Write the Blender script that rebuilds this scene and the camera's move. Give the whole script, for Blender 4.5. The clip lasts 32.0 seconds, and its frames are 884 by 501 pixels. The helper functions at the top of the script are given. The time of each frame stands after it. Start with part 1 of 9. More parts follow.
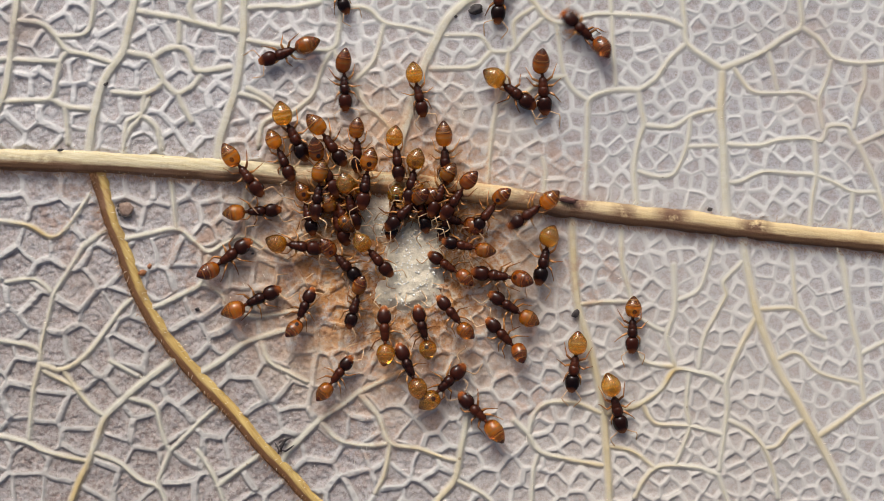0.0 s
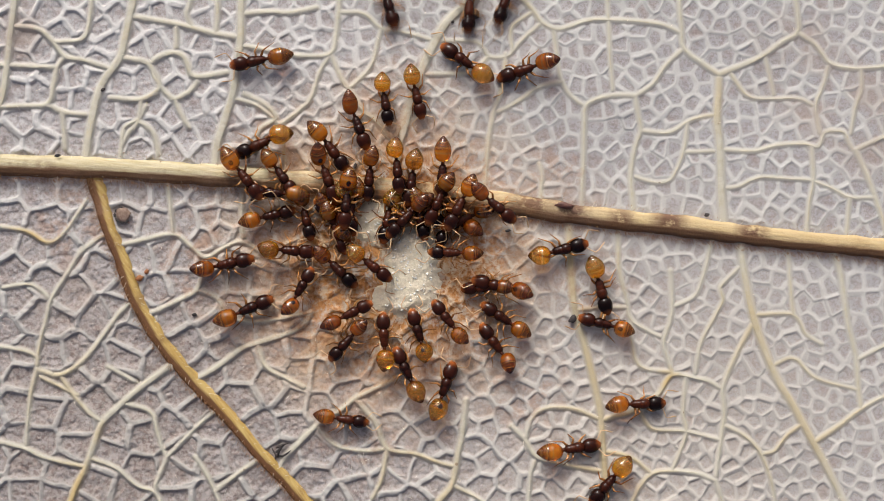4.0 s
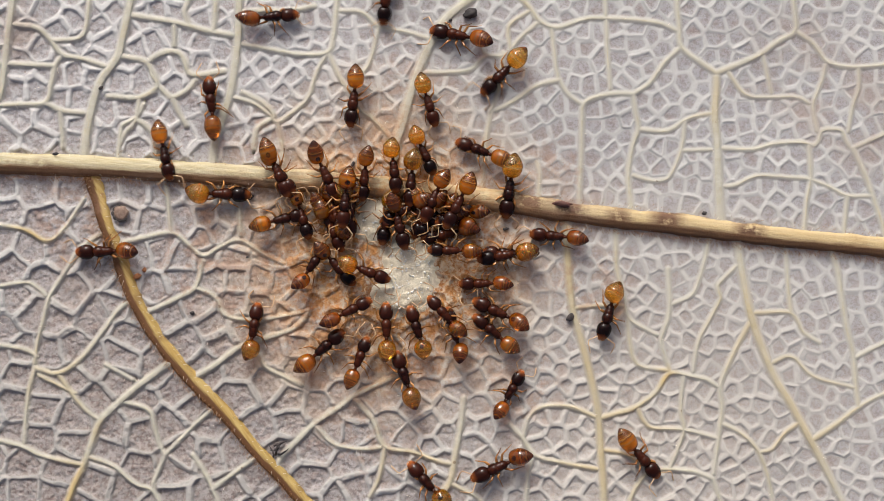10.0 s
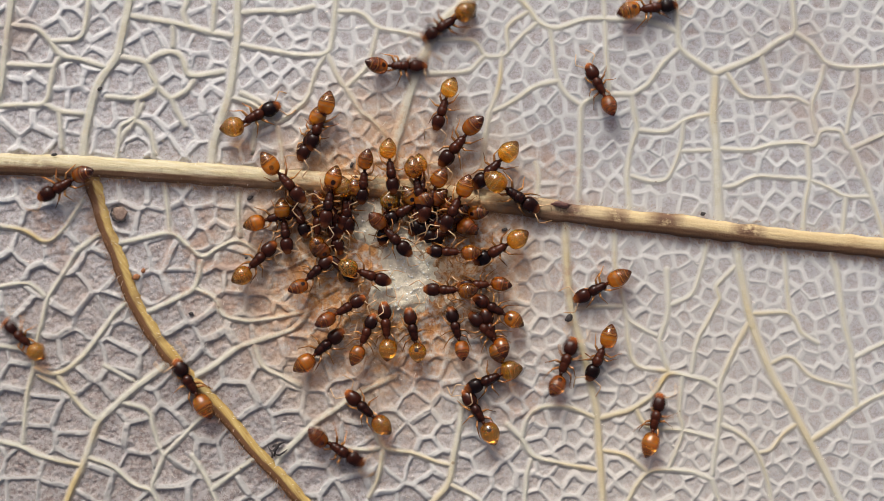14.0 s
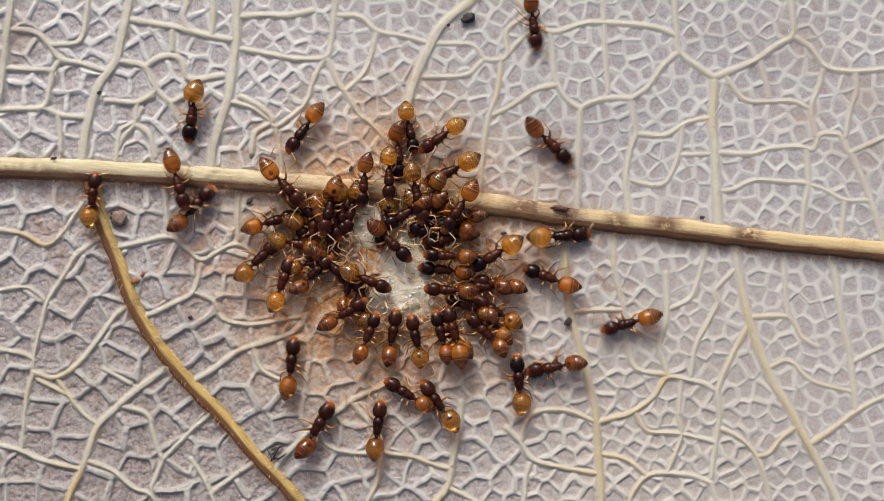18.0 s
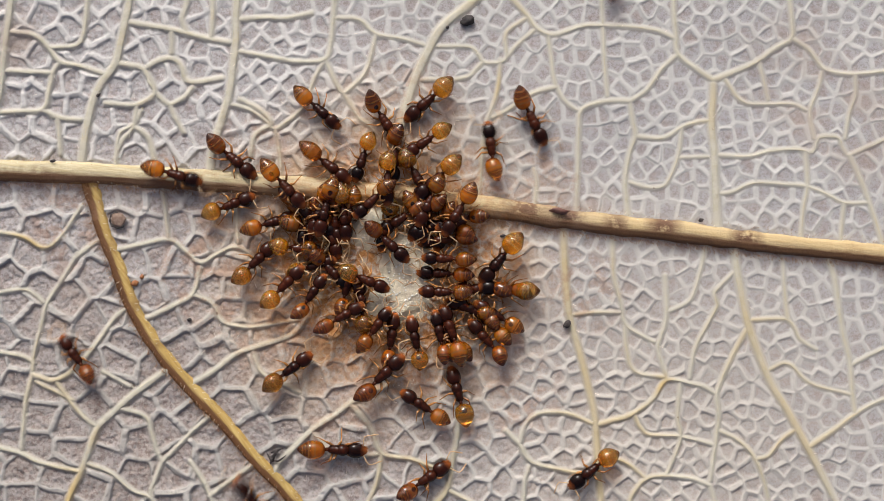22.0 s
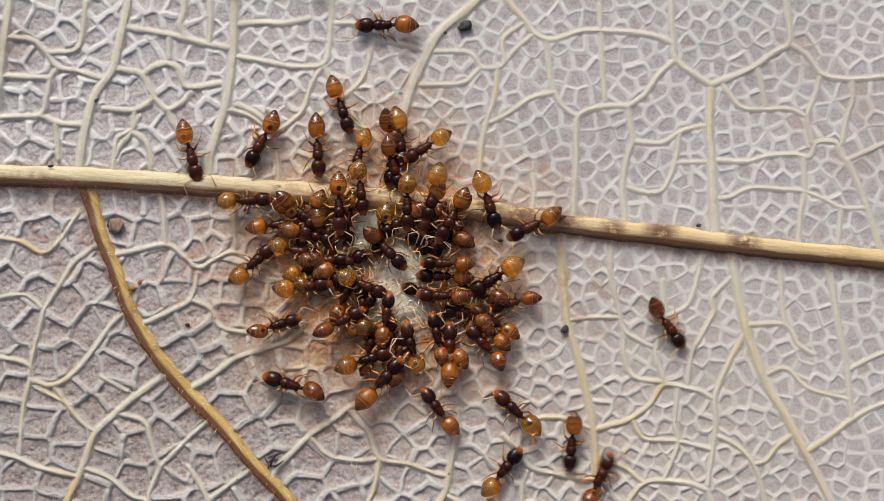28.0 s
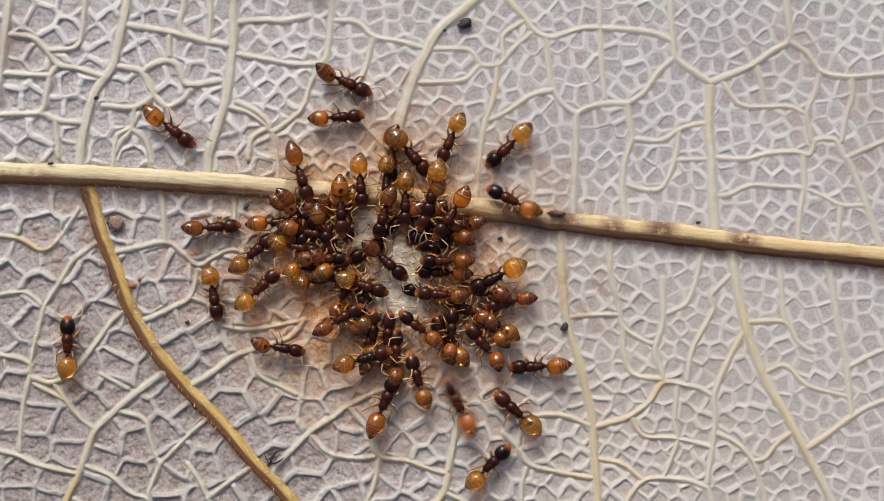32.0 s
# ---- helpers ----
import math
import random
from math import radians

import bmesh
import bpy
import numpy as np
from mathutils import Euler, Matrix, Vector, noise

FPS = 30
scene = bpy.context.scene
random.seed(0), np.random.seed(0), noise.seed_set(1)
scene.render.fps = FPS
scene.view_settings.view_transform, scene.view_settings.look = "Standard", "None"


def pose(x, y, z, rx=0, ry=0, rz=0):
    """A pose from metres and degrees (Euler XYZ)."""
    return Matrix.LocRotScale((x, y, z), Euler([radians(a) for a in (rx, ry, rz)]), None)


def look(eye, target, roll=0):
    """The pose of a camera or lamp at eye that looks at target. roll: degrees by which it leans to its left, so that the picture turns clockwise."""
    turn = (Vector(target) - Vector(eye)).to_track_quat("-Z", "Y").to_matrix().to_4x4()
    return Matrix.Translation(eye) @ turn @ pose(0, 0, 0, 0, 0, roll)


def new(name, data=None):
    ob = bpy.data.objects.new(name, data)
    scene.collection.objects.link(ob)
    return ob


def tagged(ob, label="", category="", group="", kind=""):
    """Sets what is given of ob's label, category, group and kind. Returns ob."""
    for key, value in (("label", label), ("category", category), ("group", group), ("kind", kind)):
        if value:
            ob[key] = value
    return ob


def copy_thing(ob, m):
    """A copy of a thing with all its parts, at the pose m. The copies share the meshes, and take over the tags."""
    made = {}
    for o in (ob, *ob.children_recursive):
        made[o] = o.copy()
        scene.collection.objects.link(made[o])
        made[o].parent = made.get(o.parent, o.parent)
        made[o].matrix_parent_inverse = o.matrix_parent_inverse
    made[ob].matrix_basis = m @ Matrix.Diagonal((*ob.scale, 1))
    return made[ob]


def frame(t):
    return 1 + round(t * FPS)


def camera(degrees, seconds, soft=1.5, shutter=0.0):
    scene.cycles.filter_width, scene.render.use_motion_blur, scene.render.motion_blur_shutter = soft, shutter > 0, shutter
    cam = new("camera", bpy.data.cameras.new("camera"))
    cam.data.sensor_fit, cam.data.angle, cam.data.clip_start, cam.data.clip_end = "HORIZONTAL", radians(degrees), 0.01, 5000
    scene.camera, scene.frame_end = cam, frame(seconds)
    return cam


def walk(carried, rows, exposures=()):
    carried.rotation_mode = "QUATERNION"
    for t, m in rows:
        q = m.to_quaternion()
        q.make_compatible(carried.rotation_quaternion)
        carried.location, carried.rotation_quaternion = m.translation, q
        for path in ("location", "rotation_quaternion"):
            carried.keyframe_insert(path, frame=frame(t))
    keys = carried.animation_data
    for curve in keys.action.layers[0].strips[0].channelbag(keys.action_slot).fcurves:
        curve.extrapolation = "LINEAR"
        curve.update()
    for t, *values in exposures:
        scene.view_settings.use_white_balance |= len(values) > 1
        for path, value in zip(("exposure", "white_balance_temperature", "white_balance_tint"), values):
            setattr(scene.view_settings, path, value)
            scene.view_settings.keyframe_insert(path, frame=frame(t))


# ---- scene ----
cam = camera(30, 32.0, soft=0.4, shutter=0.8)
MM = 0.001                       # everything below is planned in millimetres


def over(x, y, z):
    """A camera pose straight above the leaf, from millimetres."""
    return pose(x * MM, y * MM, z * MM)


walk(cam, [
    (0, over(-0.238, 0.007, 58.449)),
    (0.5, over(-0.227, 0.037, 58.451)),
    (1, over(-0.207, 0.109, 58.454)),
    (1.5, over(-0.207, 0.099, 58.457)),
    (2, over(-0.176, -0.055, 58.460)),
    (2.5, over(-0.142, 0.000, 58.462)),
    (3, over(-0.142, 0.122, 58.465)),
    (3.5, over(-0.139, 0.200, 58.468)),
    (5.5, over(-0.107, 0.169, 58.479)),
    (6, over(-0.111, 0.135, 58.482)),
    (6.5, over(-0.111, 0.232, 58.484)),
    (7, over(-0.111, 0.171, 58.487)),
    (7.5, over(-0.081, 0.137, 58.490)),
    (8, over(-0.107, 0.232, 58.493)),
    (8.5, over(-0.094, 0.322, 58.495)),
    (9, over(-0.079, 0.201, 58.498)),
    (9.5, over(-0.051, 0.104, 58.501)),
    (10, over(-0.049, 0.140, 58.504)),
    (10.5, over(-0.050, 0.169, 58.506)),
    (11, over(-0.049, 0.216, 58.509)),
    (11.5, over(-0.044, 0.171, 58.512)),
    (12, over(-0.037, 0.354, 58.515)),
    (12.5, over(-0.019, 0.140, 58.517)),
    (13, over(-0.000, 0.000, 58.520)),
    (13.5, over(0.012, 0.129, 58.523)),
    (14, over(-0.004, 0.164, 58.525)),
    (14.5, over(0.009, 0.286, 58.528)),
    (16.5, over(0.018, 0.293, 58.539)),
    (17, over(0.018, 0.324, 58.542)),
    (17.5, over(0.018, 0.355, 58.545)),
    (18, over(0.023, 0.294, 58.547)),
    (18.5, over(0.035, 0.248, 58.550)),
    (19, over(0.048, 0.263, 58.553)),
    (19.5, over(0.043, 0.293, 58.556)),
    (20, over(0.043, 0.324, 58.558)),
    (20.5, over(0.035, 0.430, 58.561)),
    (21, over(0.043, 0.325, 58.564)),
    (21.5, over(0.048, 0.294, 58.567)),
    (22, over(0.055, 0.386, 58.569)),
    (22.5, over(0.070, 0.424, 58.572)),
    (23, over(0.070, 0.500, 58.575)),
    (23.5, over(0.091, 0.387, 58.578)),
    (24, over(0.096, 0.279, 58.580)),
    (24.5, over(0.106, 0.391, 58.583)),
    (25, over(0.116, 0.503, 58.586)),
    (25.5, over(0.116, 0.483, 58.589)),
    (27.5, over(0.136, 0.544, 58.600)),
    (28, over(0.136, 0.565, 58.602)),
    (28.5, over(0.147, 0.636, 58.605)),
    (29, over(0.136, 0.483, 58.608)),
    (29.5, over(0.136, 0.513, 58.611)),
    (30, over(0.146, 0.585, 58.613)),
    (30.5, over(0.156, 0.626, 58.616)),
    (31, over(0.156, 0.616, 58.619)),
    (31.5, over(0.146, 0.503, 58.621)),
    (32, over(0.146, 0.473, 58.624)),
], exposures=[(0, 0.13), (32, 0.13)])

# ---- light: an overcast sky, brighter towards the top of the leaf ----
world = bpy.data.worlds.new("sky")
scene.world = world
world.use_nodes = True
wt = world.node_tree
wt.nodes.clear()
sky = wt.nodes.new("ShaderNodeTexSky")
sky.sky_type = 'NISHITA'
sky.sun_disc = False
sky.sun_elevation = radians(40)
sky.sun_rotation = radians(-12)
sky.air_density = 0.45
sky.ozone_density = 1.0
sky.dust_density = 7.0
bg = wt.nodes.new("ShaderNodeBackground")
bg.inputs["Strength"].default_value = 0.14
out = wt.nodes.new("ShaderNodeOutputWorld")
wt.links.new(sky.outputs[0], bg.inputs[0])
wt.links.new(bg.outputs[0], out.inputs[0])
sun = new("sun", bpy.data.lights.new("sun", 'SUN'))
sun.data.energy = 1.95
sun.data.angle = radians(19)
sun.data.color = (0.91, 0.985, 1.0)
sun.matrix_world = look((-0.025, 0.10, 0.068), (0, 0, 0))


# ---- materials ----
def material(name):
    m = bpy.data.materials.new(name)
    m.use_nodes = True
    nt = m.node_tree
    return m, nt, nt.nodes["Principled BSDF"]


def node(nt, kind, **values):
    n = nt.nodes.new(kind)
    for key, value in values.items():
        n.inputs[key].default_value = value
    return n


def coords_mm(nt):
    """Object coordinates counted in millimetres."""
    tc = nt.nodes.new("ShaderNodeTexCoord")
    mp = node(nt, "ShaderNodeMapping", Scale=(1000, 1000, 1000))
    nt.links.new(tc.outputs["Object"], mp.inputs[0])
    return mp.outputs[0]


def noise_of(nt, co, scale, detail=4.0, rough=0.6):
    n = node(nt, "ShaderNodeTexNoise", Scale=scale, Detail=detail, Roughness=rough)
    nt.links.new(co, n.inputs["Vector"])
    return n.outputs[0]


def ramp(nt, fac, stops):
    n = nt.nodes.new("ShaderNodeValToRGB")
    el = n.color_ramp.elements
    el[0].position, el[1].position = stops[0][0], stops[-1][0]
    el[0].color, el[1].color = (*stops[0][1], 1), (*stops[-1][1], 1)
    for p, c in stops[1:-1]:
        el.new(p).color = (*c, 1)
    nt.links.new(fac, n.inputs[0])
    return n.outputs[0]


def mix(nt, fac, a, b, mode='MIX'):
    n = nt.nodes.new("ShaderNodeMix")
    n.data_type, n.blend_type = 'RGBA', mode
    for sock, v in ((n.inputs[0], fac), (n.inputs[6], a), (n.inputs[7], b)):
        if isinstance(v, (int, float)):
            sock.default_value = v
        elif isinstance(v, tuple):
            sock.default_value = (*v, 1)
        else:
            nt.links.new(v, sock)
    return n.outputs[2]


def calc(nt, op, a, b=None, clamp=False):
    n = nt.nodes.new("ShaderNodeMath")
    n.operation, n.use_clamp = op, clamp
    for sock, v in zip(n.inputs, (a, b)):
        if v is None:
            continue
        if isinstance(v, (int, float)):
            sock.default_value = v
        else:
            nt.links.new(v, sock)
    return n.outputs[0]


def bump(nt, bsdf, height, strength, depth_mm):
    n = node(nt, "ShaderNodeBump", Strength=strength, Distance=depth_mm * MM)
    nt.links.new(height, n.inputs["Height"])
    nt.links.new(n.outputs[0], bsdf.inputs["Normal"])


def spot(nt, co, x, y, r0, r1):
    """1 within r0 millimetres of a place on the leaf, falling to 0 at r1."""
    n = nt.nodes.new("ShaderNodeVectorMath")
    n.operation = 'DISTANCE'
    nt.links.new(co, n.inputs[0])
    n.inputs[1].default_value = (x, y, 0)
    m = node(nt, "ShaderNodeMapRange")
    nt.links.new(n.outputs["Value"], m.inputs[0])
    m.inputs[1].default_value, m.inputs[2].default_value = r1, r0
    return m.outputs[0]


def stained(nt, co, colour, strength=1.0):
    """Rust-brown juice that soaked into the leaf round the food, and a few old patches."""
    wob = noise_of(nt, co, 0.55, 5.0, 0.65)
    ring = calc(nt, 'MULTIPLY', spot(nt, co, -2.2, 0.2, 3.0, 7.2), ramp(nt, wob, [(0.32, (0, 0, 0)), (0.58, (1, 1, 1))]))
    # core and dirt also carry the brown shade and amber glow between the ants
    core = calc(nt, 'MULTIPLY', spot(nt, co, -1.9, -0.1, 3.0, 5.6), ramp(nt, noise_of(nt, co, 3.2, 6.0, 0.75), [(0.42, (0, 0, 0)), (0.56, (1, 1, 1))]))
    col = mix(nt, calc(nt, 'MULTIPLY', ring, 0.68 * strength), colour, (0.53, 0.375, 0.21))
    col = mix(nt, calc(nt, 'MULTIPLY', core, 0.85 * strength), col, (0.40, 0.165, 0.035))
    dirt = calc(nt, 'MULTIPLY', spot(nt, co, -2.0, 0.0, 2.8, 6.0), ramp(nt, noise_of(nt, co, 6.5, 6.0, 0.8), [(0.53, (0, 0, 0)), (0.6, (1, 1, 1))]))
    col = mix(nt, calc(nt, 'MULTIPLY', dirt, 0.7 * strength), col, (0.20, 0.065, 0.022))
    for x, y, r in ((-14.9, 7.8, 1.3), (12.6, 6.8, 2.6), (14.6, 4.6, 2.4), (-13.5, -1.6, 1.8), (4.8, 2.2, 1.5), (-10.5, 2.0, 1.2)):
        p = calc(nt, 'MULTIPLY', spot(nt, co, x, y, 0.3 * r, r), ramp(nt, wob, [(0.4, (0, 0, 0)), (0.6, (1, 1, 1))]))
        col = mix(nt, calc(nt, 'MULTIPLY', p, 0.55 * strength), col, (0.34, 0.265, 0.215))
    smears = ramp(nt, noise_of(nt, co, 1.5, 5.0, 0.7), [(0.47, (0, 0, 0)), (0.6, (1, 1, 1))])
    for x, y, r in ((-7.6, 0.9, 2.6), (-9.0, -0.6, 2.0), (-6.6, -2.2, 2.4), (-6.6, 4.0, 1.8), (-1.6, 5.2, 2.8), (3.8, 2.8, 1.8), (5.0, -1.0, 2.0), (-3.0, -6.2, 2.4), (2.6, -4.6, 2.2), (-13.2, 1.4, 2.2)):
        p = calc(nt, 'MULTIPLY', spot(nt, co, x, y, 0.4 * r, r), smears)
        col = mix(nt, calc(nt, 'MULTIPLY', p, 0.5 * strength), col, (0.32, 0.19, 0.125))
    return col


def golden(nt, co, colour):
    """Places where the veins have turned golden brown: centre, reach and how far they have turned."""
    for x, y, r, much in ((-13.1, -8.4, 1.6, 0.8), (7.9, -4.4, 0.6, 0.8), (-9.0, -5.0, 0.8, 0.8), (-14.6, 0.6, 1.2, 0.8), (2.3, 6.2, 0.9, 0.6), (-11.9, -6.4, 0.7, 0.8),
                          (4.5, -0.6, 2.2, 0.55), (5.0, -4.0, 2.6, 0.5), (5.6, -7.5, 2.6, 0.5), (11.0, -2.6, 2.4, 0.35), (12.6, -6.0, 3.0, 0.4), (-1.0, -8.0, 2.6, 0.45),
                          (2.0, 9.0, 1.6, 0.35), (9.7, 5.5, 1.5, 0.3), (-13.6, -4.5, 2.0, 0.35), (7.0, -6.0, 2.0, 0.35)):
        colour = mix(nt, calc(nt, 'MULTIPLY', spot(nt, co, x, y, 0.2 * r, r), much), colour, (0.46, 0.33, 0.13))
    return colour


def blade_material():
    m, nt, b = material("dry_leaf_blade")
    co = coords_mm(nt)
    at = nt.nodes.new("ShaderNodeAttribute")
    at.attribute_name = "net"
    net = at.outputs["Fac"]
    cells = ramp(nt, noise_of(nt, co, 0.35, 4.0, 0.55), [(0.3, (0.31, 0.288, 0.281)), (0.7, (0.365, 0.345, 0.341))])
    # browner tone towards the lower left, also carrying the dimmer light there
    warm_dim = calc(nt, 'MULTIPLY', spot(nt, co, -10.5, -7, 3, 12.5), ramp(nt, noise_of(nt, co, 0.5, 4.0), [(0.3, (0.5,) * 3), (0.7, (1, 1, 1))]))
    cells = mix(nt, calc(nt, 'MULTIPLY', warm_dim, 0.6), cells, (0.34, 0.285, 0.265))
    cells = mix(nt, calc(nt, 'MULTIPLY', spot(nt, co, -10.5, 6.5, 4, 10), 0.9), cells, (0.40, 0.380, 0.376))
    place = nt.nodes.new("ShaderNodeSeparateXYZ")
    nt.links.new(co, place.inputs[0])
    east = node(nt, "ShaderNodeMapRange")
    nt.links.new(place.outputs[0], east.inputs[0])
    east.inputs[1].default_value, east.inputs[2].default_value = 3.0, 10.0
    cells = mix(nt, calc(nt, 'MULTIPLY', east.outputs[0], 0.75), cells, (0.325, 0.321, 0.328))
    pink = ramp(nt, noise_of(nt, co, 1.3, 5.0, 0.7), [(0.48, (0, 0, 0)), (0.66, (1, 1, 1))])
    cells = mix(nt, calc(nt, 'MULTIPLY', pink, 0.6), cells, (0.27, 0.20, 0.172))
    felt = ramp(nt, noise_of(nt, co, 4.2, 5.0, 0.7), [(0.46, (0, 0, 0)), (0.62, (1, 1, 1))])
    cells = mix(nt, calc(nt, 'MULTIPLY', felt, 0.3), cells, (0.45, 0.435, 0.43))
    fine = noise_of(nt, co, 7.0, 5.0, 0.75)
    grit = calc(nt, 'MULTIPLY', ramp(nt, fine, [(0.43, (1, 1, 1)), (0.52, (0, 0, 0))]), calc(nt, 'ADD', 0.36, calc(nt, 'MULTIPLY', warm_dim, 0.36), True))
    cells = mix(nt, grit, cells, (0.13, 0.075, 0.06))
    specks = node(nt, "ShaderNodeTexVoronoi", Scale=1.7)
    nt.links.new(co, specks.inputs["Vector"])
    cells = mix(nt, ramp(nt, specks.outputs["Distance"], [(0.05, (0.6,) * 3), (0.075, (0, 0, 0))]), cells, (0.2, 0.13, 0.1))
    ridge = mix(nt, ramp(nt, noise_of(nt, co, 2.6, 5.0, 0.7), [(0.3, (0, 0, 0)), (0.65, (1, 1, 1))]), (0.43, 0.416, 0.390), (0.495, 0.483, 0.462))
    ridge = mix(nt, calc(nt, 'MULTIPLY', spot(nt, co, -10.5, 6.5, 4.5, 10.5), 0.85), ridge, (0.545, 0.527, 0.505))
    ridge = mix(nt, calc(nt, 'MULTIPLY', warm_dim, 0.7), ridge, (0.375, 0.352, 0.318))
    col = mix(nt, net, cells, ridge)
    # the same tone and fall of light over floors and walls together
    col = mix(nt, calc(nt, 'MULTIPLY', warm_dim, 0.33), col, (0.25, 0.205, 0.165))
    col = mix(nt, calc(nt, 'MULTIPLY', spot(nt, co, 7.5, -7, 3, 11), 0.4), col, (0.44, 0.375, 0.30))
    at2 = nt.nodes.new("ShaderNodeAttribute")
    at2.attribute_name = "vein"
    cream = golden(nt, co, mix(nt, noise_of(nt, co, 1.1, 4.0), (0.43, 0.395, 0.305), (0.48, 0.456, 0.388)))
    col = mix(nt, at2.outputs["Fac"], col, cream)
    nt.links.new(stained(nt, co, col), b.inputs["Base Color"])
    b.inputs["Roughness"].default_value = 0.85
    b.inputs["Specular IOR Level"].default_value = 0.12
    fuzz = calc(nt, 'ADD', noise_of(nt, co, 13.0, 4.0, 0.7), calc(nt, 'MULTIPLY', noise_of(nt, co, 4.0, 3.0, 0.6), 1.3))
    across = nt.nodes.new("ShaderNodeSeparateXYZ")
    nt.links.new(co, across.inputs[0])
    coarse = node(nt, "ShaderNodeMapRange")
    nt.links.new(across.outputs[0], coarse.inputs[0])
    for k, v in enumerate((5.0, -7.0, 0.22, 1.0)):
        coarse.inputs[k + 1].default_value = v
    bump(nt, b, calc(nt, 'MULTIPLY', fuzz, coarse.outputs[0]), 0.6, 0.05)
    return m


def vein_material(name, light, dark, brown, blotch, run=-6):
    m, nt, b = material(name)
    co = coords_mm(nt)
    st = nt.nodes.new("ShaderNodeMapping")
    st.vector_type = 'TEXTURE'
    st.inputs["Scale"].default_value = (2.0, 0.2, 1.0)
    st.inputs["Rotation"].default_value = (0, 0, radians(run))
    nt.links.new(co, st.inputs[0])
    fibre = noise_of(nt, st.outputs[0], 2.2, 4.0, 0.6) if blotch > 0.5 else noise_of(nt, co, 3.0, 4.0, 0.6)
    col = mix(nt, ramp(nt, fibre, [(0.35, (0, 0, 0)), (0.7, (1, 1, 1))]), light, dark)
    patch = noise_of(nt, co, 0.8, 5.0, 0.65)
    col = mix(nt, ramp(nt, patch, [(0.54, (0, 0, 0)), (0.72, (blotch,) * 3)]), col, brown)
    dots = node(nt, "ShaderNodeTexVoronoi", Scale=1.3)
    nt.links.new(co, dots.inputs["Vector"])
    col = mix(nt, ramp(nt, dots.outputs["Distance"], [(0.06, (0.7,) * 3), (0.09, (0, 0, 0))]), col, (0.12, 0.07, 0.05))
    col = golden(nt, co, col)
    if name == "midrib_skin":
        sep = nt.nodes.new("ShaderNodeSeparateXYZ")
        nt.links.new(co, sep.inputs[0])
        far = node(nt, "ShaderNodeMapRange")
        nt.links.new(sep.outputs[0], far.inputs[0])
        far.inputs[1].default_value, far.inputs[2].default_value = -3.0, 5.0
        col = mix(nt, calc(nt, 'MULTIPLY', far.outputs[0], 0.6), col, (0.50, 0.34, 0.15))
        for x, y, r in ((7.9, 1.15, 0.85), (10.8, 0.75, 0.8), (4.4, 1.6, 0.9), (6.2, 1.2, 0.7), (-14.2, 2.75, 0.8), (3.0, 1.75, 1.0)):
            mark = calc(nt, 'MULTIPLY', spot(nt, co, x, y, 0.15 * r, r), ramp(nt, noise_of(nt, co, 2.5, 5.0, 0.7), [(0.34, (0, 0, 0)), (0.5, (1, 1, 1))]), clamp=True)
            col = mix(nt, calc(nt, 'MULTIPLY', mark, 1.5, True), col, (0.13, 0.065, 0.035))
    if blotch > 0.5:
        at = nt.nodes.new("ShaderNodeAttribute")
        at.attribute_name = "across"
        # browner lower flank, its colour deepened for the shade on that side
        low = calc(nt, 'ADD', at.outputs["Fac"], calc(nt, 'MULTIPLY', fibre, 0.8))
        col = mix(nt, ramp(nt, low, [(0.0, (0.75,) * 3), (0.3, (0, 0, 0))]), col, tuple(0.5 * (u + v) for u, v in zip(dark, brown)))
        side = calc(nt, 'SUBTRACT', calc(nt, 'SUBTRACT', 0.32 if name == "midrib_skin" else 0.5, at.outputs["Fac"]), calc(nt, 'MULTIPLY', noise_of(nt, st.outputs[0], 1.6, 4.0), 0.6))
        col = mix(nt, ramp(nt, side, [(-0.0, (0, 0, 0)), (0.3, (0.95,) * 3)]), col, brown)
    nt.links.new(stained(nt, co, col, 0.6), b.inputs["Base Color"])
    b.inputs["Roughness"].default_value = 0.6
    b.inputs["Specular IOR Level"].default_value = 0.3
    bump(nt, b, calc(nt, 'ADD', fibre, noise_of(nt, co, 7.0)), 0.6, 0.05)
    return m


def plain_material(name, a, c, rough=0.6, scale=5.0, relief=0.4, spec=0.4, coat=0.0):
    m, nt, b = material(name)
    co = coords_mm(nt)
    n = noise_of(nt, co, scale)
    oi = nt.nodes.new("ShaderNodeObjectInfo")
    f = calc(nt, 'ADD', calc(nt, 'MULTIPLY', n, 0.7), calc(nt, 'MULTIPLY', oi.outputs["Random"], 0.3))
    nt.links.new(ramp(nt, f, [(0.3, a), (0.7, c)]), b.inputs["Base Color"])
    b.inputs["Roughness"].default_value = rough
    b.inputs["Specular IOR Level"].default_value = spec
    b.inputs["Coat Weight"].default_value = coat
    b.inputs["Coat Roughness"].default_value = 0.12
    bump(nt, b, noise_of(nt, co, scale * 3), relief, 0.01)
    return m


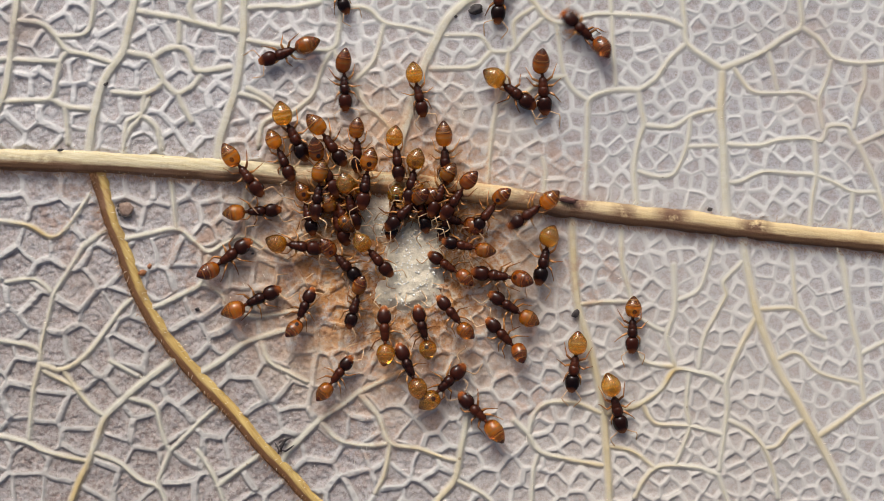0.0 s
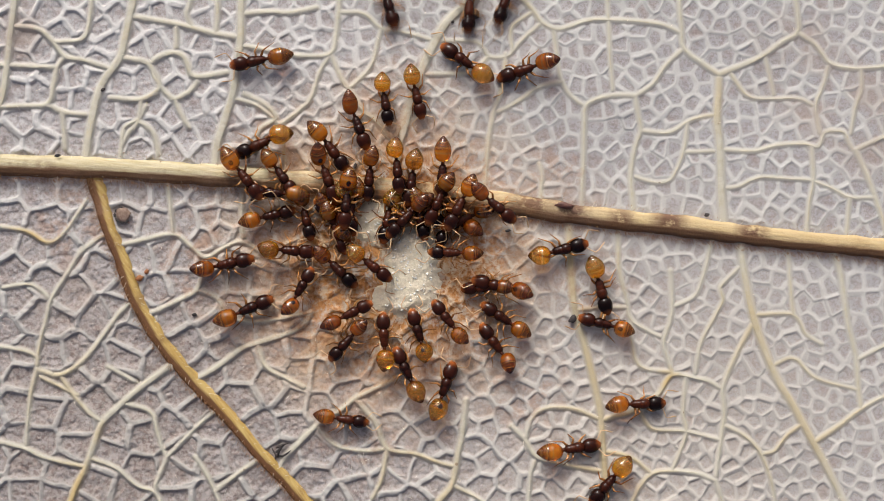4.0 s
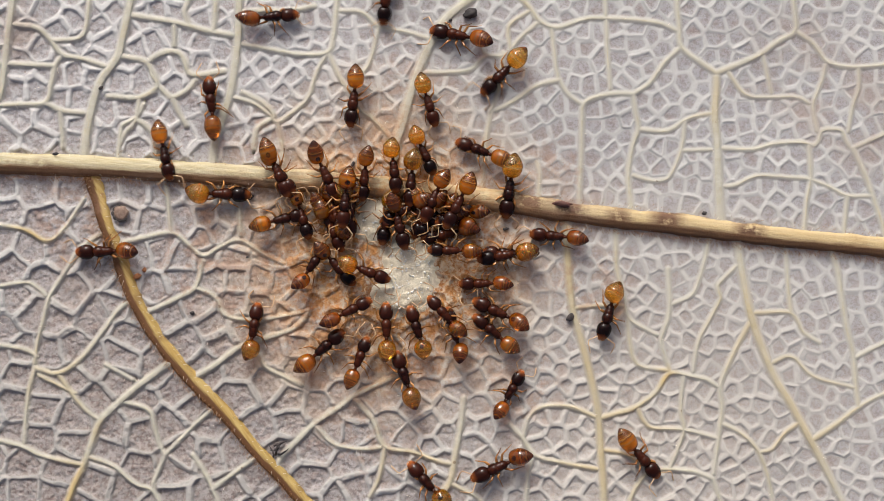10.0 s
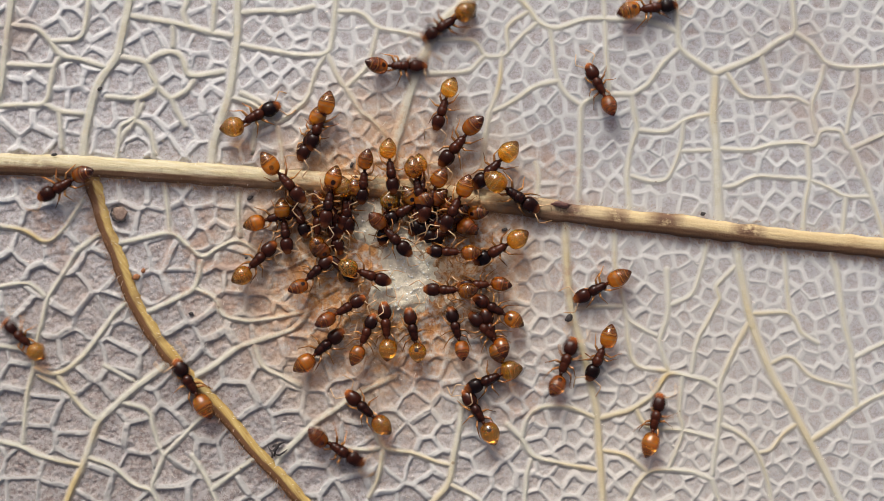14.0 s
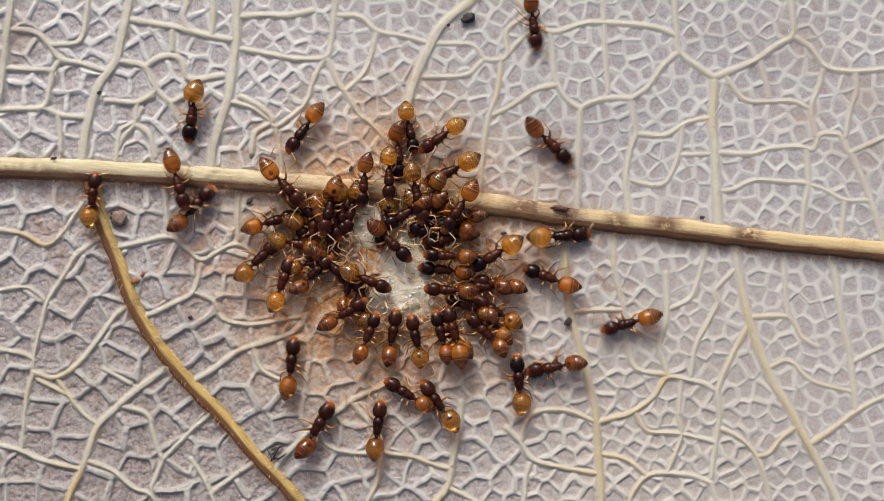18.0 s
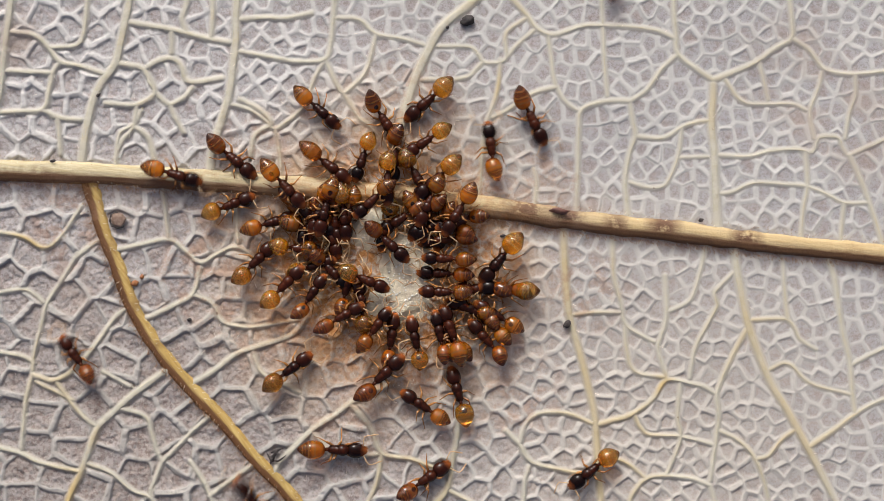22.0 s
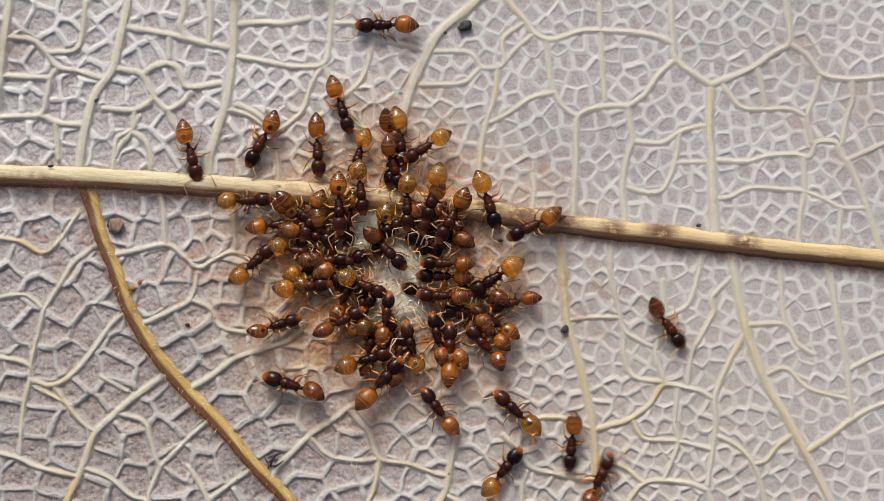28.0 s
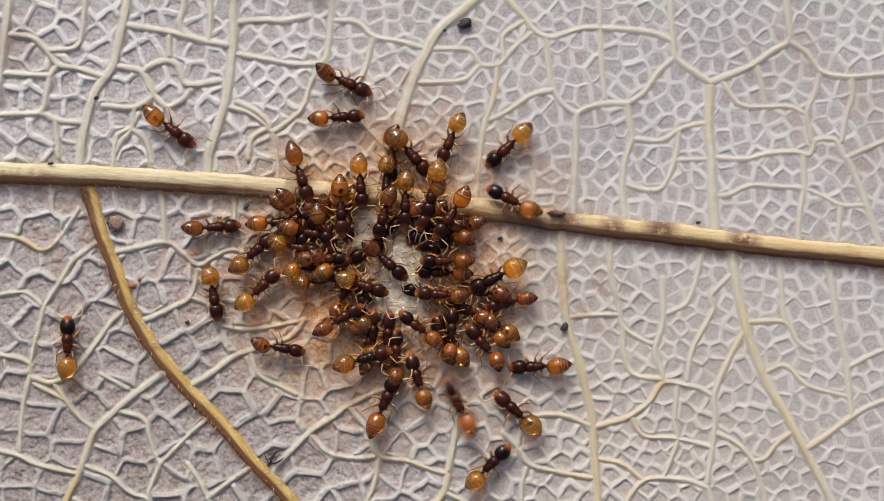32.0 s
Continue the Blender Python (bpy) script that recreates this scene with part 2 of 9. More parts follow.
def gaster_material(name, tip, rear, seam, amber, front, thin):
    """Translucent amber abdomen with darker rings and a dark crop that shows through."""
    m, nt, b = material(name)
    co = coords_mm(nt)
    sep = nt.nodes.new("ShaderNodeSeparateXYZ")
    nt.links.new(co, sep.inputs[0])
    oi = nt.nodes.new("ShaderNodeObjectInfo")
    chance = oi.outputs["Random"]
    other = calc(nt, 'FRACT', calc(nt, 'MULTIPLY', chance, 7.31))
    third = calc(nt, 'FRACT', calc(nt, 'MULTIPLY', chance, 23.7))
    x = calc(nt, 'ADD', sep.outputs[0], calc(nt, 'MULTIPLY', noise_of(nt, co, 2.5), 0.16))
    x = calc(nt, 'ADD', x, calc(nt, 'MULTIPLY', other, 0.12))
    along = calc(nt, 'ADD', calc(nt, 'MULTIPLY', x, 0.93), 0.38)
    col = ramp(nt, along, [(0.06, tip), (0.16, rear), (0.18, seam), (0.21, rear), (0.37, rear), (0.40, seam), (0.44, rear), (0.54, amber), (0.62, seam), (0.66, amber), (0.82, amber), (0.95, front)])
    col = mix(nt, calc(nt, 'MULTIPLY', ramp(nt, noise_of(nt, co, 3.5, 4.0), [(0.45, (0, 0, 0)), (0.7, (1, 1, 1))]), 0.4), col, front)
    # the dark crop
    flat = node(nt, "ShaderNodeMapping", Scale=(1.0, 1.25, 0.0))
    nt.links.new(co, flat.inputs[0])
    crop = spot(nt, flat.outputs[0], 0.20, 0.02, 0.07, 0.17)
    crop = calc(nt, 'SUBTRACT', calc(nt, 'MULTIPLY', crop, 2.0), calc(nt, 'MULTIPLY', noise_of(nt, co, 4.0, 4.0, 0.7), 1.6), True)
    crop = calc(nt, 'MULTIPLY', crop, ramp(nt, third, [(0.68, (0, 0, 0)), (0.78, (1, 1, 1))]))
    col = mix(nt, crop, col, (0.015, 0.006, 0.003))
    col = mix(nt, calc(nt, 'MULTIPLY', ramp(nt, chance, [(0.45, (0, 0, 0)), (1.0, (1, 1, 1))]), 0.5), col, (0.16, 0.036, 0.005))
    nt.links.new(col, b.inputs["Base Color"])
    b.inputs["Roughness"].default_value = 0.06
    b.inputs["Transmission Weight"].default_value = thin
    b.inputs["IOR"].default_value = 1.42
    b.inputs["Subsurface Weight"].default_value = 0.3
    b.inputs["Subsurface Radius"].default_value = (0.0003, 0.00015, 0.00006)
    b.inputs["Coat Weight"].default_value = 0.2
    b.inputs["Specular IOR Level"].default_value = 0.3
    b.inputs["Coat Roughness"].default_value = 0.04
    wave = calc(nt, 'SINE', calc(nt, 'MULTIPLY', x, 26.0))
    bump(nt, b, calc(nt, 'ADD', wave, calc(nt, 'MULTIPLY', noise_of(nt, co, 6.0), 0.8)), 0.25, 0.012)
    return m


M_BLADE = blade_material()
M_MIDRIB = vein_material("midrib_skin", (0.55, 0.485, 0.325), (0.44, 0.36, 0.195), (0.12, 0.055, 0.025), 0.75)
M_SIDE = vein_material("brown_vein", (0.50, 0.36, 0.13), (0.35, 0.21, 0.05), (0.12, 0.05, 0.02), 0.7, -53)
M_VEIN = vein_material("pale_vein", (0.48, 0.456, 0.375), (0.43, 0.393, 0.295), (0.5, 0.38, 0.2), 0.35)
M_HAIR = plain_material("leaf_hair", (0.72, 0.62, 0.45), (0.8, 0.72, 0.58), 0.5)
M_RUSTHAIR = plain_material("rusty_hair", (0.12, 0.05, 0.02), (0.30, 0.15, 0.06), 0.6)
M_SOIL = plain_material("soil", (0.07, 0.045, 0.03), (0.16, 0.11, 0.075), 0.9, 0.4, 1.0, 0.2)


def head_material():
    m, nt, b = material("ant_head_shell")
    co = coords_mm(nt)
    sep = nt.nodes.new("ShaderNodeSeparateXYZ")
    nt.links.new(co, sep.inputs[0])
    oi = nt.nodes.new("ShaderNodeObjectInfo")
    front = node(nt, "ShaderNodeMapRange")
    nt.links.new(calc(nt, 'ADD', sep.outputs[0], calc(nt, 'MULTIPLY', noise_of(nt, co, 5.0), 0.16)), front.inputs[0])
    front.inputs[1].default_value, front.inputs[2].default_value = 1.08, 1.34
    dark = mix(nt, oi.outputs["Random"], (0.005, 0.002, 0.0016), (0.032, 0.007, 0.003))
    nt.links.new(mix(nt, front.outputs[0], dark, (0.34, 0.09, 0.02)), b.inputs["Base Color"])
    b.inputs["Roughness"].default_value = 0.06
    b.inputs["Specular IOR Level"].default_value = 0.18
    bump(nt, b, noise_of(nt, co, 12.0), 0.15, 0.01)
    return m


M_BODY = plain_material("ant_thorax_shell", (0.006, 0.002, 0.0018), (0.055, 0.012, 0.004), 0.10, 5.0, 0.6, 0.18, 0.0)
M_HEAD = head_material()
M_LEG = plain_material("ant_leg_shell", (0.16, 0.05, 0.010), (0.48, 0.22, 0.065), 0.22, 3.0, 0.2, 0.4, 0.1)
M_FEELER = plain_material("ant_feeler_shell", (0.34, 0.18, 0.07), (0.60, 0.40, 0.22), 0.4, 3.0, 0.2, 0.5, 0.2)
M_EYE = plain_material("ant_eye", (0.008, 0.007, 0.007), (0.02, 0.015, 0.014), 0.15, 9.0, 0.1, 0.6, 0.8)
M_JAW = plain_material("ant_jaw", (0.30, 0.11, 0.03), (0.45, 0.2, 0.06), 0.35, 6.0, 0.2, 0.5, 0.4)
# tip, rear half, pale seams between the plates, glowing front half, dark front end
M_GASTER = [gaster_material("gaster_amber", (0.10, 0.03, 0.008), (0.24, 0.08, 0.011), (0.48, 0.24, 0.06), (0.64, 0.20, 0.005), (0.27, 0.062, 0.005), 0.65),
            gaster_material("gaster_brown", (0.06, 0.016, 0.005), (0.16, 0.042, 0.008), (0.34, 0.15, 0.04), (0.44, 0.11, 0.005), (0.17, 0.038, 0.004), 0.55),
            gaster_material("gaster_pale", (0.22, 0.085, 0.02), (0.52, 0.26, 0.045), (0.74, 0.50, 0.17), (0.76, 0.31, 0.008), (0.40, 0.115, 0.007), 0.8)]


# ---- helpers for building ----
def part(name, bm, mat, parent, label=""):
    """Links a bmesh as one mesh object under a thing or a part."""
    me = bpy.data.meshes.new(name)
    bm.to_mesh(me)
    bm.free()
    for p in me.polygons:
        p.use_smooth = True
    me.materials.append(mat)
    ob = new(name, me)
    ob.parent = parent
    if label:
        tagged(ob, label)
    return ob


def spline(pts, step):
    """Catmull-Rom through the points, sampled about every step."""
    p = [np.array(q, float) for q in pts]
    p = [2 * p[0] - p[1]] + p + [2 * p[-1] - p[-2]]
    res = []
    for i in range(1, len(p) - 2):
        n = max(2, int(np.linalg.norm(p[i + 1] - p[i]) / step))
        for k in range(n):
            t = k / n
            res.append(0.5 * (2 * p[i] + (p[i + 1] - p[i - 1]) * t + (2 * p[i - 1] - 5 * p[i] + 4 * p[i + 1] - p[i + 2]) * t * t
                              + (3 * p[i] - p[i - 1] - 3 * p[i + 1] + p[i + 2]) * t ** 3))
    res.append(p[-2])
    return np.array(res)


def value_noise(x, y, size, seed):
    rng = np.random.RandomState(seed)
    g = rng.rand(128, 128)
    u, v = x / size + 1000, y / size + 1000
    i, j = np.floor(u).astype(int), np.floor(v).astype(int)
    fu, fv = u - i, v - j
    fu, fv = fu * fu * (3 - 2 * fu), fv * fv * (3 - 2 * fv)
    a, b = g[i % 128, j % 128], g[(i + 1) % 128, j % 128]
    c, d = g[i % 128, (j + 1) % 128], g[(i + 1) % 128, (j + 1) % 128]
    return (a * (1 - fu) + b * fu) * (1 - fv) + (c * (1 - fu) + d * fu) * fv - 0.5


def tube(bm, pts, radii, sides=7, flat=1.0):
    """A closed tube along 3D points."""
    rings = []
    n = len(pts)
    for i in range(n):
        d = Vector(pts[min(i + 1, n - 1)]) - Vector(pts[max(i - 1, 0)])
        q = d.to_track_quat('Z', 'Y')
        rings.append([bm.verts.new(Vector(pts[i]) + q @ Vector((math.cos(a) * radii[i], math.sin(a) * radii[i] * flat, 0)))
                      for a in (2 * math.pi * k / sides for k in range(sides))])
    for r, s in zip(rings, rings[1:]):
        for k in range(sides):
            bm.faces.new((r[k], r[(k + 1) % sides], s[(k + 1) % sides], s[k]))
    bm.faces.new(rings[0][::-1])
    bm.faces.new(rings[-1])


def blob(bm, centre, half, seg=14, rings=9, shape=None):
    """An ellipsoid, its shape(x, y, z) bending the unit ball first."""
    r = bmesh.ops.create_uvsphere(bm, u_segments=seg, v_segments=rings, radius=1.0, matrix=Matrix.Rotation(radians(90), 4, 'Y'))
    for v in r["verts"]:
        x, y, z = shape(*v.co) if shape else v.co
        v.co = Vector((centre[0] + x * half[0], centre[1] + y * half[1], centre[2] + z * half[2])) * MM


# ---- the leaf ----
leaf = tagged(new("leaf"), "dry pale leaf lying underside up with cream netted veins", "leaf")

MIDRIB = [(-45.68, 4.58), (-33.68, 4.08), (-21.68, 3.52), (-15.68, 3.24), (-12.68, 3.14), (-9.68, 2.96), (-6.68, 2.76), (-3.68, 2.52), (-0.68, 2.26), (2.32, 1.84), (4.32, 1.52), (6.32, 1.28), (8.32, 1.06), (10.32, 0.80), (12.32, 0.58), (15.68, 0.24), (22.32, -0.52), (34.32, -1.52), (48.32, -2.32)]
MID = spline(MIDRIB, 0.4)


def swell(x, y):
    """The blade's slow waviness in millimetres."""
    return 0.12 * value_noise(x, y, 3.0, 13)


def rise(x, y):
    """Height of the leaf's surface in millimetres, with the midrib's back."""
    c = np.interp(x, MID[:, 0], MID[:, 1])
    d = abs(y - c) / 0.75
    return float(swell(np.array(x), np.array(y))) + (0.36 * (1 - d * d) if d < 1 else 0.0)


VEINS = []


def crest(r):
    """How high a vein of half width r stands over the blade."""
    return 0.012 + 0.26 * r


def vein(name, r0, r1, *pts):
    """One raised vein: a rounded ridge that tapers from r0 to r1 millimetres half width."""
    line = spline(pts, 0.16)
    if name == "vein" and line[:, 0].mean() < 1:
        r0, r1 = 1.3 * r0, 1.3 * r1
    VEINS.append((line, r0, r1))
    seed = len(VEINS)
    bm = bmesh.new()
    n = len(line)
    tan = np.gradient(line, axis=0)
    tan /= np.linalg.norm(tan, axis=1)[:, None] + 1e-9
    nor = np.stack([-tan[:, 1], tan[:, 0]], 1)
    wav = value_noise(line[:, 0], line[:, 1], 0.5, seed)
    side = value_noise(line[:, 0], line[:, 1], 1.1, seed + 40)
    fine = value_noise(line[:, 0], line[:, 1], 0.25, seed + 80)
    lift = 0.92
    hill = swell(line[:, 0], line[:, 1])
    rows = []
    for i in range(n):
        r = (r0 + (r1 - r0) * i / (n - 1)) * (1 + 0.22 * wav[i])
        c = line[i] + nor[i] * side[i] * 0.03
        row = []
        for a in np.linspace(-1, 1, 11):
            if name == "midrib":
                z = lift * r * (max(0.0, 1 - a * a)) ** 0.42 - 0.03 * math.cos(a * 14 + 0.6) - 0.05 if abs(a) < 1 else -0.2
                p = c + nor[i] * a * r * 1.1
            else:
                k, e, top = (1.5, 1.15, 1.06) if name == "brown_vein" else (1.0, 0.7, 1.12)
                z = crest(r) * (top - e * a * a) + 0.10 * r * fine[i] if abs(a) < 1 else -0.12
                p = c + nor[i] * a * r * k * 0.9
                if name in ("vein", "side_vein"):
                    ends = min(1.0, i / 4, (n - 1 - i) / 4)
                    z = z * ends - 0.05 * (1 - ends)
            z += hill[i]
            row.append(bm.verts.new((p[0] * MM, p[1] * MM, z * MM)))
        rows.append(row)
    for a, b in zip(rows, rows[1:]):
        for k in range(10):
            bm.faces.new((a[k], b[k], b[k + 1], a[k + 1]))
    for row in (rows[0], rows[-1]):
        bm.faces.new(row if row is rows[-1] else row[::-1])
    bmesh.ops.recalc_face_normals(bm, faces=bm.faces)
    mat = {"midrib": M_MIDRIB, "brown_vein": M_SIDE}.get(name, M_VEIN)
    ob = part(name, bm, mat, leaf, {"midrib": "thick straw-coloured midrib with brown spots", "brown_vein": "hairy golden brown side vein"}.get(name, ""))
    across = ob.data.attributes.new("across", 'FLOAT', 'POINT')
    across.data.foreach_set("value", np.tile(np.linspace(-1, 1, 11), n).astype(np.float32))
    return ob


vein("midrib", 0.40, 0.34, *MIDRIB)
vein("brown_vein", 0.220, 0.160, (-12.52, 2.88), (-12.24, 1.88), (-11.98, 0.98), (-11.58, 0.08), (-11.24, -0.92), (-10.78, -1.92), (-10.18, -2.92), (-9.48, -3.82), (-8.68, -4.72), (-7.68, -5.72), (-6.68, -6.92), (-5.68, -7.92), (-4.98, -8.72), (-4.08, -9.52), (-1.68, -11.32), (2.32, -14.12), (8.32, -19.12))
vein("side_vein", 0.140, 0.080, (10.38, 0.72), (10.52, -0.32), (10.72, -1.32), (10.92, -2.22), (11.22, -3.12), (11.72, -4.32), (12.32, -5.32), (12.92, -6.42), (13.52, -7.52), (14.12, -8.72), (14.92, -10.12), (16.32, -12.72), (19.32, -17.12))
vein("side_vein", 0.120, 0.100, (4.36, 1.38), (4.40, 0.08), (4.48, -1.12), (4.62, -2.12), (4.92, -3.12), (5.22, -4.32), (5.48, -5.52), (5.58, -6.92), (5.68, -8.32), (5.72, -9.92), (6.12, -13.12))
vein("side_vein", 0.160, 0.120, (-8.18, 2.98), (-8.12, 3.88), (-7.88, 4.68), (-7.58, 5.58), (-7.44, 6.28), (-7.28, 7.68), (-7.24, 8.88), (-7.08, 10.48), (-6.48, 13.88))
vein("side_vein", 0.160, 0.120, (-12.74, 3.38), (-12.72, 3.88), (-12.58, 4.68), (-12.38, 5.58), (-12.08, 6.28), (-11.58, 6.98), (-11.38, 7.68), (-11.12, 8.88), (-10.92, 10.08), (-10.48, 13.88))
vein("side_vein", 0.120, 0.120, (-16.88, 3.48), (-16.28, 4.48), (-15.78, 5.48), (-15.58, 6.48), (-15.44, 7.68), (-15.28, 8.88), (-15.14, 10.08), (-14.88, 12.88))
vein("side_vein", 0.180, 0.160, (-1.84, 2.68), (-1.68, 3.88), (-1.44, 4.68), (-1.18, 5.58), (-0.88, 6.48), (-0.48, 7.38), (0.02, 8.28), (0.72, 8.88), (1.32, 9.38), (2.32, 10.48), (3.32, 13.88))
vein("side_vein", 0.160, 0.120, (9.86, 1.04), (9.82, 1.48), (9.76, 2.68), (9.72, 3.88), (9.62, 4.88), (9.68, 5.88), (9.68, 6.44))
vein("vein", 0.074, 0.055, (9.68, 6.44), (9.02, 6.88), (8.42, 7.38), (8.36, 8.08), (8.28, 8.88), (8.32, 10.08))
vein("vein", 0.089, 0.055, (9.68, 6.44), (10.32, 6.68), (11.22, 7.08), (11.92, 7.58), (12.48, 7.92), (12.46, 8.68), (12.32, 9.88))
vein("vein", 0.059, 0.044, (12.48, 7.92), (13.12, 7.48), (13.56, 6.88), (13.92, 6.72), (14.72, 6.64), (16.32, 6.80))
vein("vein", 0.074, 0.055, (6.68, 1.38), (6.62, 2.08), (6.56, 2.88), (6.72, 3.88), (6.92, 4.48), (6.80, 5.08), (6.72, 5.68))
vein("vein", 0.074, 0.055, (6.72, 5.68), (5.92, 5.68), (5.02, 5.38), (4.92, 4.68), (4.88, 3.28), (4.82, 1.78))
vein("vein", 0.059, 0.055, (8.44, 7.36), (7.82, 6.78), (7.32, 6.08), (6.72, 5.68))
vein("vein", 0.059, 0.044, (6.92, 4.44), (7.92, 4.38), (8.62, 4.78), (9.32, 4.98), (9.68, 4.98))
vein("vein", 0.074, 0.055, (2.42, 9.48), (3.12, 8.68), (3.42, 8.28), (4.02, 8.04), (4.92, 8.32), (5.52, 8.38), (6.72, 8.32), (7.72, 8.18), (8.38, 7.88))
vein("vein", 0.044, 0.033, (5.72, 9.28), (5.78, 8.08), (5.82, 7.08), (5.92, 5.88))
vein("vein", 0.044, 0.033, (3.42, 8.28), (2.72, 7.68), (2.32, 7.18))
vein("vein", 0.044, 0.033, (3.82, 8.04), (3.92, 7.28), (4.02, 6.48), (4.12, 6.18))
vein("vein", 0.059, 0.044, (4.12, 6.18), (3.32, 5.98), (2.72, 5.58), (2.22, 5.28), (1.68, 5.04))
vein("vein", 0.044, 0.033, (4.12, 6.18), (4.42, 5.68), (4.92, 5.32))
vein("vein", 0.059, 0.033, (6.12, 0.98), (6.12, 0.28), (6.16, -0.52), (6.42, -1.52), (6.56, -2.22), (7.12, -2.62), (7.72, -2.92))
vein("vein", 0.059, 0.044, (7.96, -0.52), (8.02, -1.92), (7.82, -2.72), (7.72, -3.12), (7.96, -3.92), (8.02, -4.22))
vein("vein", 0.074, 0.044, (5.56, -5.82), (6.02, -5.68), (6.72, -5.48), (7.52, -4.92), (8.02, -4.22), (8.82, -4.32), (9.52, -4.52), (9.80, -4.82))
vein("vein", 0.074, 0.044, (10.86, -2.42), (10.42, -3.22), (10.02, -4.12), (9.82, -4.72), (9.88, -5.52), (9.76, -6.52), (9.62, -7.52), (9.56, -7.96))
vein("vein", 0.059, 0.044, (9.56, -7.96), (8.92, -7.72), (7.92, -7.62), (7.32, -7.72), (6.92, -8.12), (6.52, -8.88))
vein("vein", 0.044, 0.033, (9.56, -7.96), (9.82, -8.72), (10.12, -9.52))
vein("vein", 0.044, 0.033, (9.42, 0.58), (9.32, 0.08), (9.12, -0.72), (8.82, -1.42), (8.12, -1.76))
vein("vein", 0.044, 0.033, (10.48, -0.32), (9.72, -1.12), (9.82, -1.52), (9.42, -2.32), (9.02, -3.12), (8.82, -4.32))
vein("vein", 0.044, 0.033, (10.92, -2.08), (12.32, -2.08), (12.72, -2.72), (13.32, -3.12))
vein("vein", 0.044, 0.033, (12.32, -2.08), (12.22, -1.12), (12.12, 0.28))
vein("vein", 0.089, 0.055, (13.68, 0.28), (13.96, -0.52), (14.12, -1.52), (14.28, -2.52), (14.52, -3.52), (14.62, -4.72), (14.72, -5.42))
vein("vein", 0.074, 0.044, (13.12, -6.56), (13.92, -6.02), (14.72, -5.42), (15.68, -4.92), (17.12, -4.52))
vein("vein", 0.044, 0.033, (12.68, -5.92), (12.12, -6.32), (11.62, -6.92), (11.12, -7.02))
vein("vein", 0.044, 0.033, (9.88, -6.02), (10.52, -6.32), (11.12, -6.92), (11.52, -7.92), (11.72, -8.92))
vein("vein", 0.044, 0.033, (14.56, -3.68), (15.68, -3.12), (16.72, -2.82))
vein("vein", 0.059, 0.044, (9.68, 3.78), (10.92, 3.72), (11.72, 3.92), (12.72, 3.98), (13.22, 3.88), (13.42, 4.38), (14.12, 4.38), (14.32, 3.88), (14.52, 3.76))
vein("vein", 0.074, 0.055, (14.52, 3.76), (14.92, 2.88), (15.22, 2.08), (15.62, 0.88), (15.82, 0.08))
vein("vein", 0.044, 0.033, (14.52, 3.76), (15.68, 4.28), (16.72, 4.68))
vein("vein", 0.044, 0.033, (13.26, 4.38), (13.12, 5.28), (13.32, 5.88), (13.52, 6.48), (13.56, 6.88))
vein("vein", 0.044, 0.033, (9.72, 2.44), (10.32, 2.44), (11.12, 2.78), (12.32, 2.72), (12.92, 2.68), (13.72, 2.38), (14.32, 2.08), (15.22, 2.08))
vein("vein", 0.059, 0.044, (12.96, 3.88), (13.02, 2.68), (12.88, 1.88), (12.76, 0.58))
vein("vein", 0.044, 0.033, (10.12, 6.44), (10.72, 5.68), (11.52, 5.58), (12.52, 5.58), (13.12, 5.28))
vein("vein", 0.044, 0.033, (11.32, 7.12), (11.52, 6.28), (11.68, 5.58))
vein("vein", 0.044, 0.033, (14.32, 2.08), (14.16, 0.38))
vein("vein", 0.044, 0.033, (14.72, 6.64), (14.72, 5.88), (14.52, 5.28), (14.32, 4.18))
vein("vein", 0.044, 0.033, (8.56, 4.74), (8.42, 3.68), (7.92, 2.68), (7.12, 2.68), (6.56, 2.88))
vein("vein", 0.037, 0.028, (8.42, 3.68), (9.68, 3.72))
vein("vein", 0.044, 0.033, (-11.58, 3.18), (-11.48, 4.08), (-11.38, 4.58), (-10.88, 4.88), (-10.58, 5.48))
vein("vein", 0.044, 0.033, (-7.54, 5.58), (-6.78, 5.38), (-6.08, 4.88), (-5.88, 4.68), (-5.28, 5.08), (-4.78, 5.58), (-4.48, 6.48), (-4.08, 7.18))
vein("vein", 0.044, 0.033, (-5.88, 4.68), (-5.72, 3.88), (-5.64, 2.68))
vein("vein", 0.059, 0.044, (-3.74, 9.48), (-3.78, 8.88), (-3.88, 7.88), (-4.08, 7.18), (-4.98, 7.08), (-5.68, 7.18), (-7.32, 7.48))
vein("vein", 0.044, 0.033, (-4.08, 7.18), (-3.68, 6.28), (-3.44, 5.98), (-2.68, 6.68), (-2.38, 7.68), (-2.28, 8.08))
vein("vein", 0.044, 0.033, (-3.68, 8.64), (-2.88, 8.58), (-2.28, 8.08), (-1.28, 7.88), (-0.44, 7.64))
vein("vein", 0.044, 0.033, (-3.44, 5.98), (-2.88, 5.08), (-2.58, 4.88), (-1.72, 3.98))
vein("vein", 0.044, 0.033, (-0.28, 7.64), (1.12, 7.58), (1.52, 7.08), (2.32, 7.18), (2.32, 8.08), (3.12, 8.68))
vein("vein", 0.044, 0.033, (1.52, 7.08), (1.12, 6.68), (0.72, 6.48), (-0.84, 6.44))
vein("vein", 0.059, 0.044, (1.68, 5.04), (1.52, 4.08), (1.42, 2.88), (1.32, 1.98))
vein("vein", 0.044, 0.033, (1.68, 5.04), (2.02, 6.08), (2.12, 7.16))
